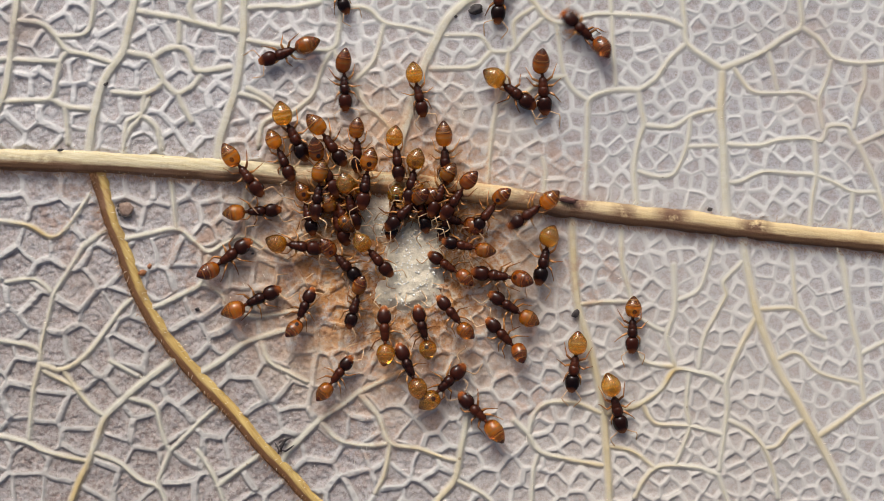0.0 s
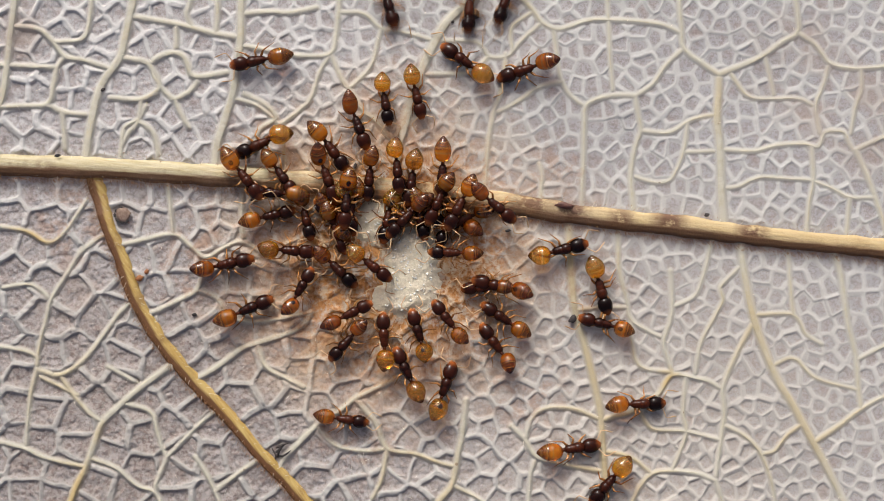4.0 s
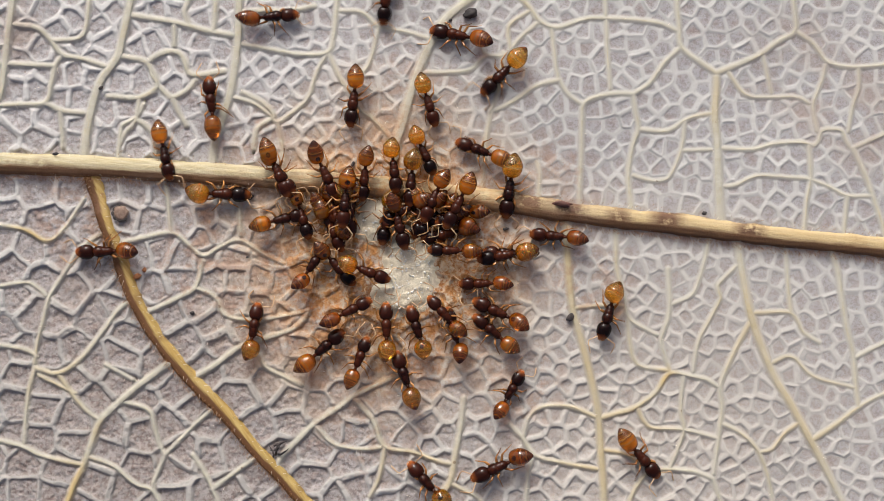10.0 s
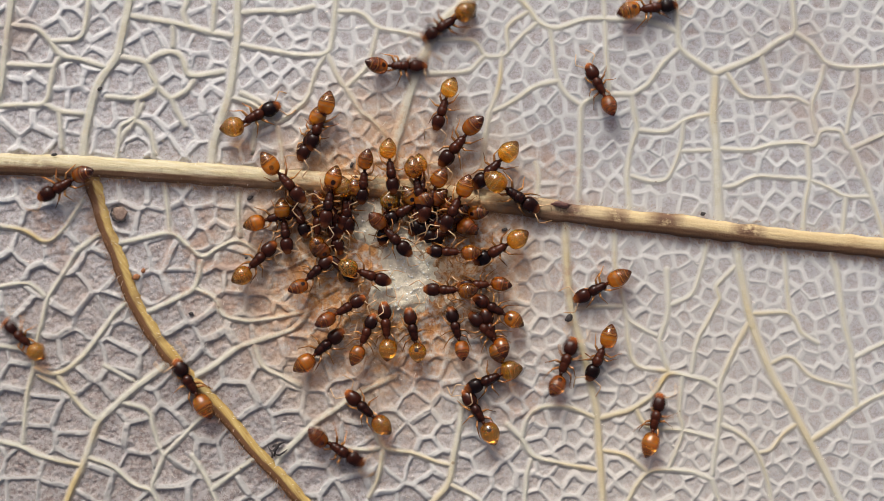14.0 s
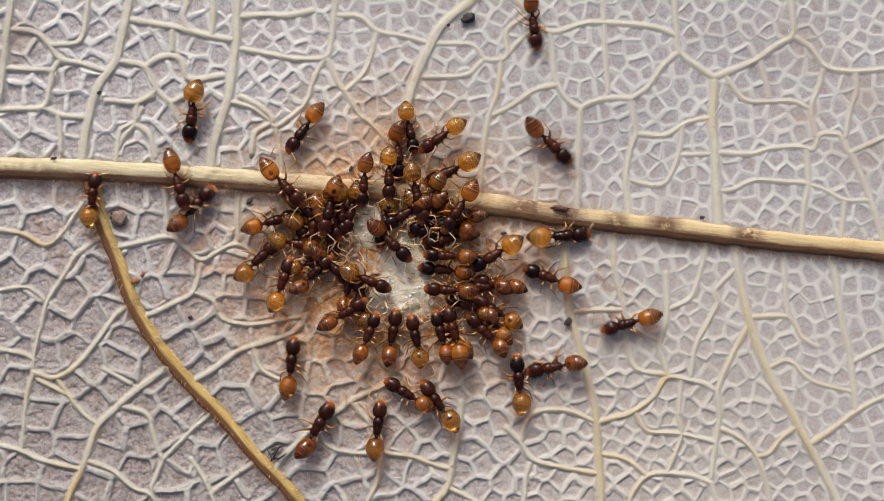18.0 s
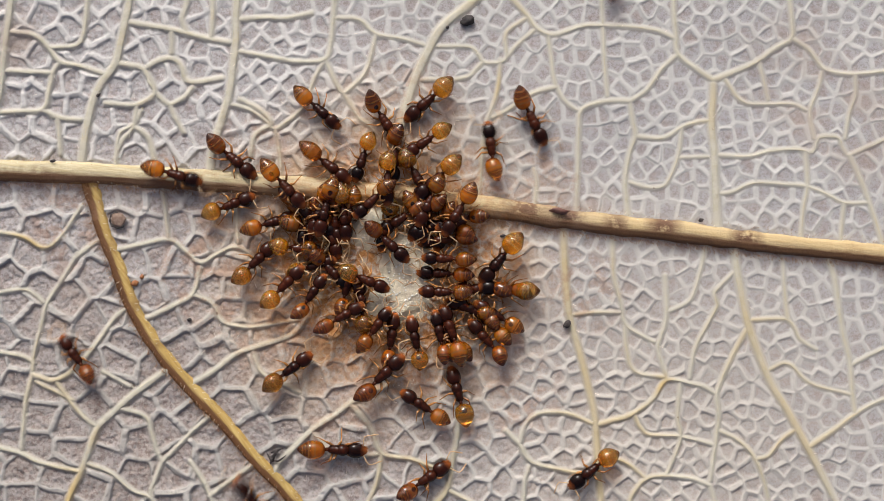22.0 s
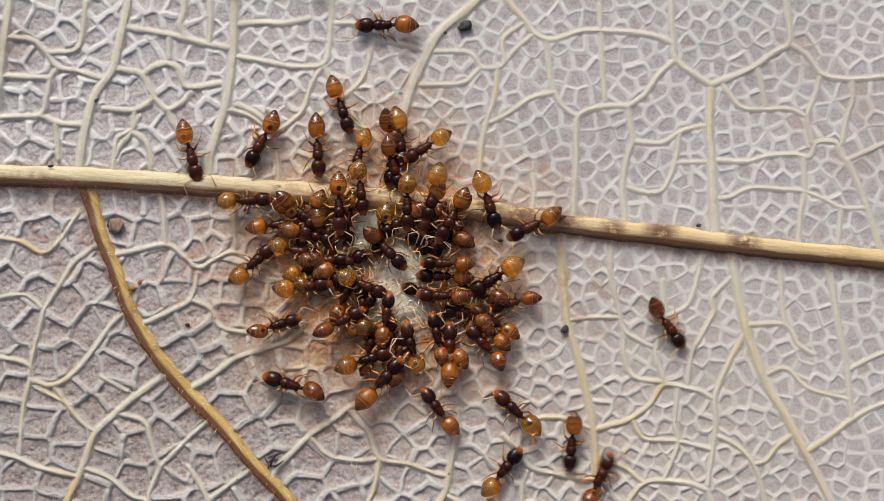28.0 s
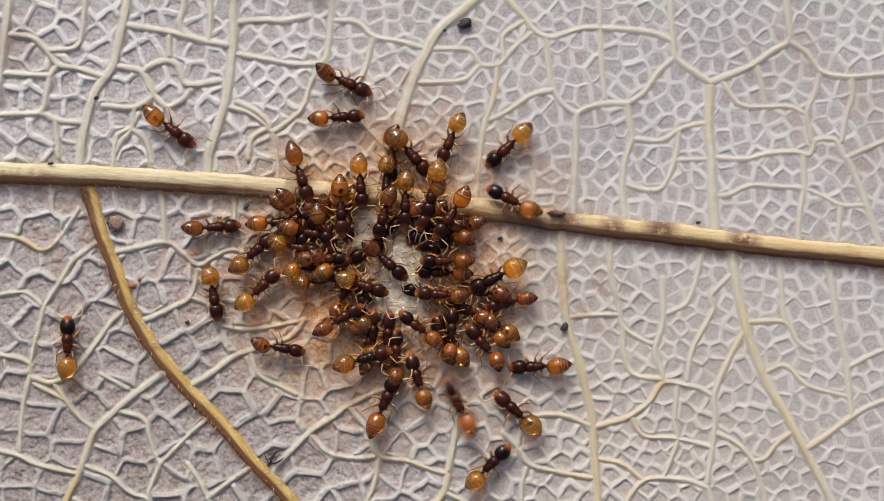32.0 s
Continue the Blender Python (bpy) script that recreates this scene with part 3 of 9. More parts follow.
vein("vein", 0.044, 0.033, (-12.88, 0.28), (-13.48, -0.72), (-13.98, -1.52), (-14.18, -2.32), (-14.44, -3.32), (-14.48, -4.02))
vein("vein", 0.059, 0.044, (-12.98, 0.12), (-12.38, 0.58), (-11.88, 0.88))
vein("vein", 0.059, 0.044, (-14.48, -4.02), (-13.68, -4.22), (-12.88, -3.72), (-12.08, -2.72), (-11.48, -1.92), (-10.84, -1.52))
vein("vein", 0.044, 0.033, (-14.48, -4.02), (-14.68, -4.72), (-14.78, -5.52), (-14.88, -6.82))
vein("vein", 0.044, 0.044, (-13.68, -4.22), (-13.18, -4.92), (-12.68, -5.52), (-12.18, -5.88))
vein("vein", 0.089, 0.066, (-9.68, -3.84), (-10.88, -4.72), (-11.68, -5.42), (-12.18, -5.92), (-12.48, -6.72), (-12.78, -7.52), (-13.08, -8.12), (-13.38, -8.88), (-13.78, -9.92), (-14.48, -12.12))
vein("vein", 0.059, 0.044, (-16.28, -6.52), (-15.68, -6.62), (-14.88, -6.82), (-14.28, -7.12), (-13.08, -7.42), (-12.68, -7.48))
vein("vein", 0.044, 0.033, (-12.64, -7.16), (-11.68, -7.52), (-10.98, -8.12), (-10.28, -8.42), (-9.98, -9.12))
vein("vein", 0.074, 0.055, (-8.88, -4.40), (-8.08, -3.92), (-7.28, -3.32), (-6.68, -3.08), (-5.28, -2.62), (-4.78, -2.02))
vein("vein", 0.059, 0.044, (-10.44, -2.02), (-10.06, -1.86), (-9.28, -1.48), (-8.84, -1.22), (-8.64, -0.72), (-8.52, -0.06))
vein("vein", 0.044, 0.033, (-8.82, -1.18), (-8.08, -1.52), (-7.78, -2.12), (-7.08, -2.32), (-6.48, -2.32), (-4.78, -2.02))
vein("vein", 0.044, 0.033, (-6.68, -3.12), (-6.38, -3.92), (-5.68, -4.32), (-4.88, -4.72))
vein("vein", 0.044, 0.033, (-11.38, -5.22), (-10.48, -5.52), (-10.28, -6.02), (-10.08, -6.72), (-9.88, -7.12))
vein("vein", 0.044, 0.033, (-9.88, -7.12), (-9.28, -6.52), (-8.68, -5.92), (-8.04, -5.40))
vein("vein", 0.044, 0.033, (-9.88, -7.12), (-10.28, -8.12), (-10.28, -8.44))
vein("vein", 0.044, 0.033, (-8.88, -7.12), (-8.48, -7.72), (-8.18, -8.32), (-7.88, -9.12))
vein("vein", 0.059, 0.044, (-8.18, -8.32), (-7.08, -7.52), (-6.44, -7.08))
vein("vein", 0.044, 0.033, (-16.08, -3.18), (-14.88, -3.36), (-14.44, -3.62))
vein("vein", 0.074, 0.055, (-5.94, -7.52), (-5.68, -7.12), (-4.58, -6.02), (-3.68, -5.42), (-3.12, -5.00), (-1.68, -4.32))
vein("vein", 0.044, 0.033, (-4.58, -6.02), (-3.88, -6.72), (-2.88, -6.92), (-2.08, -6.84))
vein("vein", 0.059, 0.033, (-3.16, -5.12), (-2.48, -5.92), (-2.08, -6.82), (-1.08, -7.02), (-0.28, -7.32), (0.38, -7.48))
vein("vein", 0.089, 0.055, (-0.88, -9.52), (-0.28, -8.72), (0.22, -8.12), (0.42, -7.12), (0.62, -6.12), (0.72, -5.12))
vein("vein", 0.044, 0.033, (0.22, -8.12), (1.32, -8.72), (1.92, -9.52))
vein("vein", 0.044, 0.033, (-2.08, -6.82), (-2.28, -7.92), (-2.68, -8.72))
vein("vein", 0.074, 0.044, (2.32, -6.02), (2.82, -6.52), (3.22, -7.12), (4.32, -7.42), (5.60, -7.64))
vein("vein", 0.059, 0.044, (2.82, -6.52), (3.02, -5.82), (3.52, -5.42), (4.52, -5.42), (5.52, -5.82))
vein("vein", 0.044, 0.033, (2.92, -9.12), (3.02, -7.72), (3.22, -7.12))
vein("vein", 0.044, 0.033, (4.52, -1.92), (5.52, -1.82), (6.48, -1.82))
vein("vein", 0.044, 0.033, (-9.92, 2.78), (-9.78, 1.88), (-9.66, 0.76))
vein("vein", 0.052, 0.033, (-11.58, 0.38), (-10.68, 0.58), (-9.66, 0.76), (-9.08, 0.38), (-8.52, -0.06), (-7.88, 0.28), (-7.22, 0.50), (-6.40, 0.02), (-5.68, -0.32))
vein("vein", 0.059, 0.044, (-7.18, 2.68), (-7.24, 1.48), (-7.18, 0.52))
vein("vein", 0.044, 0.033, (-16.08, 1.08), (-14.88, 0.88), (-14.08, 0.48), (-13.48, 0.88), (-12.68, 2.08))
vein("vein", 0.044, 0.033, (3.32, 1.58), (3.42, 2.88), (3.32, 3.28))
vein("vein", 0.044, 0.033, (8.02, -4.12), (6.92, -3.92), (6.62, -3.12), (6.56, -2.24))
vein("vein", 0.037, 0.028, (5.56, -6.92), (6.52, -7.12), (7.32, -7.72))
vein("vein", 0.037, 0.028, (8.52, -4.32), (8.42, -5.52), (8.52, -6.32), (8.02, -7.62))
vein("vein", 0.037, 0.028, (6.92, -5.52), (7.32, -6.12), (8.52, -6.22), (9.72, -6.52))
vein("vein", 0.037, 0.028, (11.52, -3.92), (12.32, -3.62), (13.12, -4.32), (14.56, -4.72))
vein("vein", 0.037, 0.028, (-15.68, -1.12), (-14.68, -1.02), (-13.98, -1.56))
vein("vein", 0.037, 0.028, (-11.98, -3.92), (-10.88, -4.52))
vein("vein", 0.037, 0.028, (-13.08, -4.92), (-14.48, -4.22))
vein("vein", 0.067, 0.072, (-11.02, 8.48), (-9.62, 8.24), (-8.42, 7.94), (-7.32, 7.74))
vein("vein", 0.059, 0.057, (-15.26, 8.14), (-14.42, 8.02), (-13.92, 7.58), (-13.52, 7.08), (-12.82, 6.94), (-12.02, 6.68))
vein("vein", 0.059, 0.057, (-13.52, 7.08), (-13.78, 6.68), (-13.92, 5.98), (-14.12, 5.38), (-15.02, 5.32), (-16.22, 5.26))
vein("vein", 0.052, 0.057, (-15.82, 6.78), (-14.62, 6.72), (-13.78, 6.68))
vein("vein", 0.052, 0.043, (-13.92, 7.58), (-12.92, 7.68), (-12.66, 8.18), (-12.52, 9.38))
vein("vein", 0.067, 0.057, (-11.38, 7.02), (-10.50, 6.82), (-10.36, 6.38), (-10.12, 6.00), (-10.80, 5.56), (-11.90, 5.62))
vein("vein", 0.067, 0.072, (-10.50, 6.82), (-10.22, 7.02), (-9.62, 7.22), (-9.22, 6.98), (-8.92, 6.38), (-7.62, 6.52))
vein("vein", 0.059, 0.057, (-9.56, 8.24), (-9.54, 7.78), (-9.56, 7.22))
vein("vein", 0.059, 0.057, (-10.12, 6.00), (-9.62, 5.58), (-8.92, 5.98), (-8.78, 6.38))
vein("vein", 0.052, 0.043, (-9.62, 5.58), (-9.46, 5.18), (-9.12, 4.58))
vein("vein", 0.059, 0.043, (-10.80, 5.56), (-10.90, 4.78), (-11.32, 4.28), (-11.56, 3.72))
vein("vein", 0.052, 0.057, (-10.90, 4.78), (-10.38, 4.38), (-10.18, 3.62))
vein("vein", 0.059, 0.057, (-8.98, 9.58), (-9.02, 9.08), (-9.18, 8.58), (-9.02, 8.14))
vein("vein", 0.059, 0.057, (-8.10, 9.58), (-8.08, 8.78), (-8.14, 7.94))
vein("vein", 0.059, 0.057, (-14.12, 5.38), (-13.62, 5.12), (-13.12, 5.04), (-12.62, 5.00))
vein("vein", 0.052, 0.043, (-13.62, 5.12), (-13.54, 4.48), (-13.50, 3.82))
vein("vein", 0.059, 0.057, (-7.12, 5.74), (-6.42, 5.38), (-6.02, 4.88), (-6.58, 4.48), (-6.76, 3.58))
vein("vein", 0.059, 0.057, (-7.22, 8.58), (-6.22, 8.66), (-5.52, 8.62), (-4.42, 8.84))


def net_seeds():
    """Centres of the leaf's small cells: pairs along each vein, the rest spread evenly between."""
    rng = np.random.RandomState(5)
    pts, grid = [], {}

    def near(p, d):
        i, j = int(p[0] // 0.8), int(p[1] // 0.8)
        return any(np.hypot(p[0] - q[0], p[1] - q[1]) < d for a in (-1, 0, 1) for b in (-1, 0, 1) for q in grid.get((i + a, j + b), ()))

    def put(p):
        pts.append(p)
        grid.setdefault((int(p[0] // 0.8), int(p[1] // 0.8)), []).append(p)

    def coarse(p):
        """Cells grow larger towards the leaf's lower part."""
        return min(1.0, max(0.0, (1.0 - p[0] - 0.9 * p[1]) / 14))

    for line, r0, r1 in VEINS:
        s, nxt = 0.0, 0.35
        for i in range(1, len(line) - 1):
            d = line[i + 1] - line[i - 1]
            step = np.linalg.norm(line[i] - line[i - 1])
            s += step
            if s < nxt or abs(line[i][0]) > 18 or abs(line[i][1]) > 11:
                continue
            big = coarse(line[i])
            nxt = s + rng.uniform(0.55, 0.95) * (1 + 0.6 * big)
            nrm = np.array([-d[1], d[0]]) / (np.linalg.norm(d) + 1e-9)
            off = max(r0, 0.05) + rng.uniform(0.24, 0.36) * (1 + 0.4 * big)
            for sgn in (1, -1):
                p = line[i] + nrm * off * sgn
                if not near(p, 0.40 + 0.3 * big):
                    put(p)
    for _ in range(34000):
        p = np.array([rng.uniform(-18.4, 18.4), rng.uniform(-11.4, 11.4)])
        if not near(p, 0.46 + 0.42 * coarse(p)):
            put(p)
    return np.array(pts)


def cell_edges(wx, wy, seeds, reach, block=40):
    """For each place: how far to the nearest border between two cells, a number of its own for that border, and the cell."""
    edge, pair, cell = np.zeros_like(wx), np.zeros_like(wx), np.zeros(wx.shape, int)
    for i in range(0, wx.shape[0], block):
        for j in range(0, wx.shape[1], block):
            x, y = wx[i:i + block, j:j + block], wy[i:i + block, j:j + block]
            cx, cy = x.mean(), y.mean()
            idx = np.where((abs(seeds[:, 0] - cx) < reach) & (abs(seeds[:, 1] - cy) < reach))[0]
            s = seeds[idx]
            d2 = (x[..., None] - s[:, 0]) ** 2 + (y[..., None] - s[:, 1]) ** 2
            o = np.argpartition(d2, 1, axis=-1)[..., :2]
            dd = np.take_along_axis(d2, o, -1)
            k = np.argsort(dd, -1)
            o, dd = np.take_along_axis(o, k, -1), np.take_along_axis(dd, k, -1)
            a, b = s[o[..., 0]], s[o[..., 1]]
            ia, ib = idx[o[..., 0]], idx[o[..., 1]]
            edge[i:i + block, j:j + block] = (dd[..., 1] - dd[..., 0]) / (2 * np.hypot(a[..., 0] - b[..., 0], a[..., 1] - b[..., 1]) + 1e-6)
            pair[i:i + block, j:j + block] = (ia * 31 + ib * 31 + ia * ib) % 97 / 97.0
            cell[i:i + block, j:j + block] = ia
    return edge, pair, cell


def rounded(a, low, high, passes=2, reach=1):
    """Softens the net so that walls meet in round corners."""
    for _ in range(passes):
        for axis in (0, 1):
            a = sum(np.roll(a, k, axis) for k in range(-reach, reach + 1)) / (2 * reach + 1)
    a = np.clip((a - low) / (high - low), 0, 1)
    return a * a * (3 - 2 * a)


def leaf_blade():
    step = 0.036
    xs, ys = np.arange(-18, 18 + step / 2, step), np.arange(-10.8, 10.8 + step / 2, step)
    X, Y = np.meshgrid(xs, ys)
    wx = X + 0.11 * value_noise(X, Y, 0.5, 1) + 0.025 * value_noise(X, Y, 0.16, 3)
    wy = Y + 0.11 * value_noise(X, Y, 0.5, 2) + 0.025 * value_noise(X, Y, 0.16, 4)
    rng = np.random.RandomState(9)
    seeds = net_seeds()
    level = rng.uniform(-0.02, 0.02, len(seeds))
    # distance to the drawn veins, and their half width
    near, wide, close = np.full(X.shape, 9.0), np.full(X.shape, 0.05), np.full(X.shape, 9.0)
    for n, (line, r0, r1) in enumerate(VEINS):
        fine = spline(line[::2], 0.06) if len(line) > 4 else line
        for (px, py), r in zip(fine, np.linspace(r0, r1, len(fine))):
            if abs(px) > 18.5 or abs(py) > 11.3:
                continue
            i0, j0 = int((py + 10.8 - 0.9) / step), int((px + 18 - 0.9) / step)
            i1, j1 = max(0, i0 + 50), max(0, j0 + 50)
            i0, j0 = max(0, i0), max(0, j0)
            d = np.hypot(X[i0:i1, j0:j1] - px, Y[i0:i1, j0:j1] - py) - r
            np.minimum(close[i0:i1, j0:j1], d, out=close[i0:i1, j0:j1])
            if n < 2:
                continue
            hit = d < near[i0:i1, j0:j1]
            near[i0:i1, j0:j1][hit] = d[hit]
            wide[i0:i1, j0:j1][hit] = r
    free = np.clip((close + 0.02) / 0.16, 0, 1)
    edge, pair, cell = cell_edges(wx, wy, seeds, 2.2)
    west = np.clip((1 - X - 0.35 * Y) / 8, 0, 1)
    width = (0.060 + 0.050 * pair) * (0.85 + 0.25 * west)
    ridge = 1 / (1 + (edge / width) ** 3.5)
    ridge = rounded(ridge, 0.12 + 0.12 * west, 0.80) * (0.35 + 0.65 * free)
    # the walls' wide soft foot
    foot = rounded(1 / (1 + (edge / (2.3 * width)) ** 2.2), 0.05, 0.95, 2, 2) * (0.35 + 0.65 * free)
    fine_seeds = np.stack([rng.uniform(-18.4, 18.4, 4300), rng.uniform(-11.2, 11.2, 4300)], 1)
    edge2, pair2, _ = cell_edges(wx, wy, fine_seeds, 1.9)
    ridge2 = 1 / (1 + (edge2 / 0.045) ** 2.6) * (pair2 > 0.35) * (1 - ridge)
    vein_side = np.clip(1 - (near + 0.75 * wide) / (0.11 + 0.75 * wide), 0, 1)
    vein_side = vein_side * vein_side * (3 - 2 * vein_side)
    rough = np.clip(0.60 - X / 18 - Y / 18, 0.15, 1.25)
    wall = rounded(1 / (1 + (edge / (1.1 * width)) ** 4), 0.16 + 0.1 * west, 0.78) * (0.35 + 0.65 * free)
    NET = np.clip(np.maximum(wall * 1.25 * (0.74 + 0.26 * pair), vein_side), 0, 1)
    NET = np.maximum(NET, 0.3 * ridge2 * np.clip(rough, 0, 1))
    NET = np.maximum(NET, 0.2 * foot)
    sunk = 0.02 + 0.07 * np.clip(rough, 0, 1)
    pit = (1 - 0.93 * NET) * rough
    # the cells' floors tilt: deep under their upper wall, rising softly to the lower one
    tilt = np.clip((wy - seeds[cell][..., 1]) / 0.45, -1, 1)
    Z = (0.52 * ridge + 0.48 * foot) * (0.075 + 0.05 * pair) * (0.15 + 0.72 * rough) - sunk - (1 - ridge) * (0.03 + 0.065 * np.clip(rough, 0, 1)) * (0.5 + 0.5 * tilt) + level[cell] + 0.02 * ridge2 * rough
    Z = np.maximum(Z, -sunk + (crest(wide) + sunk) * vein_side)
    Z += pit * (0.05 * value_noise(X, Y, 0.22, 11) + 0.045 * value_noise(X, Y, 0.09, 12)) + 0.035 * ridge * rough * value_noise(X, Y, 0.11, 15) + swell(X, Y)
    ny, nx = X.shape
    co = np.stack([X, Y, Z], -1).reshape(-1, 3)
    grid = np.arange(nx * ny).reshape(ny, nx)
    quads = np.stack([grid[:-1, :-1], grid[:-1, 1:], grid[1:, 1:], grid[1:, :-1]], -1).reshape(-1, 4)
    # the rest of the blade, out to its wavy margin, and its other side
    ring = np.concatenate([grid[0, :-1:8], grid[:-1:8, -1], grid[-1, :0:-8], grid[:0:-8, 0]])
    base = co[ring]
    ang = np.arctan2(base[:, 1] / 30, base[:, 0] / 52)
    rim = np.stack([52 * np.cos(ang) * (1 + 0.10 * np.cos(ang)), 30 * np.sin(ang) * (1 - 0.12 * np.cos(ang)) + 0.6 * np.sin(ang * 9), 0.8 * np.sin(ang * 5) + 1.2], -1)
    layers, verts, faces = [ring], [co], [quads]
    count = len(co)
    for f, dz in ((0.12, 0.0), (0.3, 0.0), (0.55, 0.0), (0.8, 0.0), (1.0, 0.0), (1.0, -0.3), (0.6, -0.35), (0.0, -0.35)):
        q = base * (1 - f) + rim * f
        q[:, 2] = q[:, 2] * f + dz
        verts.append(q)
        layers.append(np.arange(count, count + len(q)))
        count += len(q)
    for a, b in zip(layers, layers[1:]):
        faces.append(np.stack([a, b, np.roll(b, -1), np.roll(a, -1)], -1))
    verts.append(np.array([[0.0, 0.0, -0.35]]))
    last = layers[-1]
    tri = np.stack([last, np.full(len(last), count), np.roll(last, -1)], -1)
    co, faces = np.concatenate(verts), np.concatenate(faces)
    me = bpy.data.meshes.new("blade")
    me.vertices.add(len(co))
    me.vertices.foreach_set("co", (co * MM).astype(np.float32).ravel())
    me.loops.add(faces.size + tri.size)
    me.loops.foreach_set("vertex_index", np.concatenate([faces.ravel(), tri.ravel()]).astype(np.int32))
    me.polygons.add(len(faces) + len(tri))
    starts = np.concatenate([np.arange(len(faces)) * 4, faces.size + np.arange(len(tri)) * 3])
    me.polygons.foreach_set("loop_start", starts.astype(np.int32))
    me.polygons.foreach_set("use_smooth", np.ones(len(starts), dtype=bool))
    me.update(calc_edges=True)
    tint = me.attributes.new("vein", 'FLOAT', 'POINT')
    vals = np.zeros(len(co), np.float32)
    vals[:nx * ny] = vein_side.ravel()
    tint.data.foreach_set("value", vals)
    net = me.attributes.new("net", 'FLOAT', 'POINT')
    vals = np.zeros(len(co), np.float32)
    vals[:nx * ny] = NET.ravel()
    net.data.foreach_set("value", vals)
    me.materials.append(M_BLADE)
    ob = new("blade", me)
    ob.parent = leaf
    return ob


leaf_blade()

# ---- the ground under the leaf ----
bm = bmesh.new()
radii = [0.0, 0.05, 0.12, 0.4, 2.0, 20.0, 400.0]
rows = [[bm.verts.new((0, 0, -0.003))]]
for r in radii[1:]:
    rows.append([bm.verts.new((r * math.cos(a), r * math.sin(a), -0.0030 - 0.0005 * math.sin(3 * a))) for a in (2 * math.pi * k / 48 for k in range(48))])
for k in range(48):
    bm.faces.new((rows[0][0], rows[1][k], rows[1][(k + 1) % 48]))
    for a, b in zip(rows[1:], rows[2:]):
        bm.faces.new((a[k], b[k], b[(k + 1) % 48], a[(k + 1) % 48]))
ground = part("ground", bm, M_SOIL, None)
tagged(ground, "bare dark brown soil under the fallen leaf", "soil", kind="structure")


# ---- food and crumbs on the leaf ----
def glassy(name, colour, rough, trans):
    m, nt, b = material(name)
    co = coords_mm(nt)
    n = noise_of(nt, co, 6.0, 5.0, 0.7)
    nt.links.new(ramp(nt, n, [(0.3, tuple(c * 0.72 for c in colour)), (0.65, colour)]), b.inputs["Base Color"])
    b.inputs["Roughness"].default_value = rough
    b.inputs["Transmission Weight"].default_value = trans
    bump(nt, b, noise_of(nt, co, 14.0, 4.0, 0.7), 0.8, 0.05)
    return m


M_FOOD = glassy("dried_syrup", (0.69, 0.605, 0.45), 0.35, 0.0)
M_GRAIN = glassy("sugar", (0.92, 0.90, 0.84), 0.1, 0.1)
M_DARK = plain_material("dark_crumb", (0.02, 0.016, 0.016), (0.07, 0.055, 0.05), 0.7, 9.0, 0.8)
M_HUSK = plain_material("husk_shell", (0.07, 0.025, 0.02), (0.16, 0.07, 0.05), 0.5, 6.0, 0.6)
M_TAN = plain_material("tan_scale", (0.17, 0.105, 0.075), (0.36, 0.265, 0.20), 0.7, 9.0, 1.0)
M_RUST = plain_material("rust_crumb", (0.22, 0.08, 0.03), (0.40, 0.17, 0.06), 0.6, 6.0, 0.8)

LOBES = [(-1.15, -0.4, 0.85, 1.35), (-2.3, 1.15, 0.8, 0.65), (-1.6, -1.5, 0.9, 0.4)]


def smear_height(x, y):
    f = -1.0 + 0 * x
    for cx, cy, rx, ry in LOBES:
        f = np.maximum(f, 1 - np.sqrt(((x - cx) / rx) ** 2 + ((y - cy) / ry) ** 2))
    return f + 0.35 * value_noise(x, y, 0.5, 31) + 0.15 * value_noise(x, y, 0.2, 32)


smear = tagged(new("food_smear"), "dried white sugary smear on the leaf, licked by ants", "food")
step = 0.05
xs, ys = np.arange(-4.6, 1.2, step), np.arange(-3.0, 3.0, step)
X, Y = np.meshgrid(xs, ys)
F = smear_height(X, Y)
H = 0.13 * np.clip(F * 2.6, -1.0, 0.8) + 0.05 * value_noise(X, Y, 0.16, 33) + 0.04 * value_noise(X, Y, 0.35, 34) + 0.01
bm = bmesh.new()
vs = {}
for i in range(len(ys) - 1):
    for j in range(len(xs) - 1):
        if F[i:i + 2, j:j + 2].max() > -0.30:
            for a, b in ((i, j), (i, j + 1), (i + 1, j + 1), (i + 1, j)):
                if (a, b) not in vs:
                    vs[a, b] = bm.verts.new((X[a, b] * MM, Y[a, b] * MM, H[a, b] * MM))
            bm.faces.new((vs[i, j], vs[i, j + 1], vs[i + 1, j + 1], vs[i + 1, j]))
part("film", bm, M_FOOD, smear)
bm = bmesh.new()
pick = random.Random(21)
made = 0
while made < 260:
    x, y = pick.uniform(-4, 0.4), pick.uniform(-2.4, 2.4)
    if smear_height(np.array(x), np.array(y)) > 0.12:
        made += 1
        q = pose(x * MM, y * MM, pick.uniform(0.07, 0.14) * MM, pick.uniform(0, 180), pick.uniform(0, 180), pick.uniform(0, 180))
        r = pick.uniform(0.02, 0.06) * MM
        bmesh.ops.create_icosphere(bm, subdivisions=1, radius=r, matrix=q @ Matrix.Diagonal((1, pick.uniform(0.5, 1), pick.uniform(0.5, 1), 1)))
grains = part("sugar_dust", bm, M_GRAIN, smear, "glittering sugar grains")
grains["kind"] = "stuff"
for p in grains.data.polygons:
    p.use_smooth = False


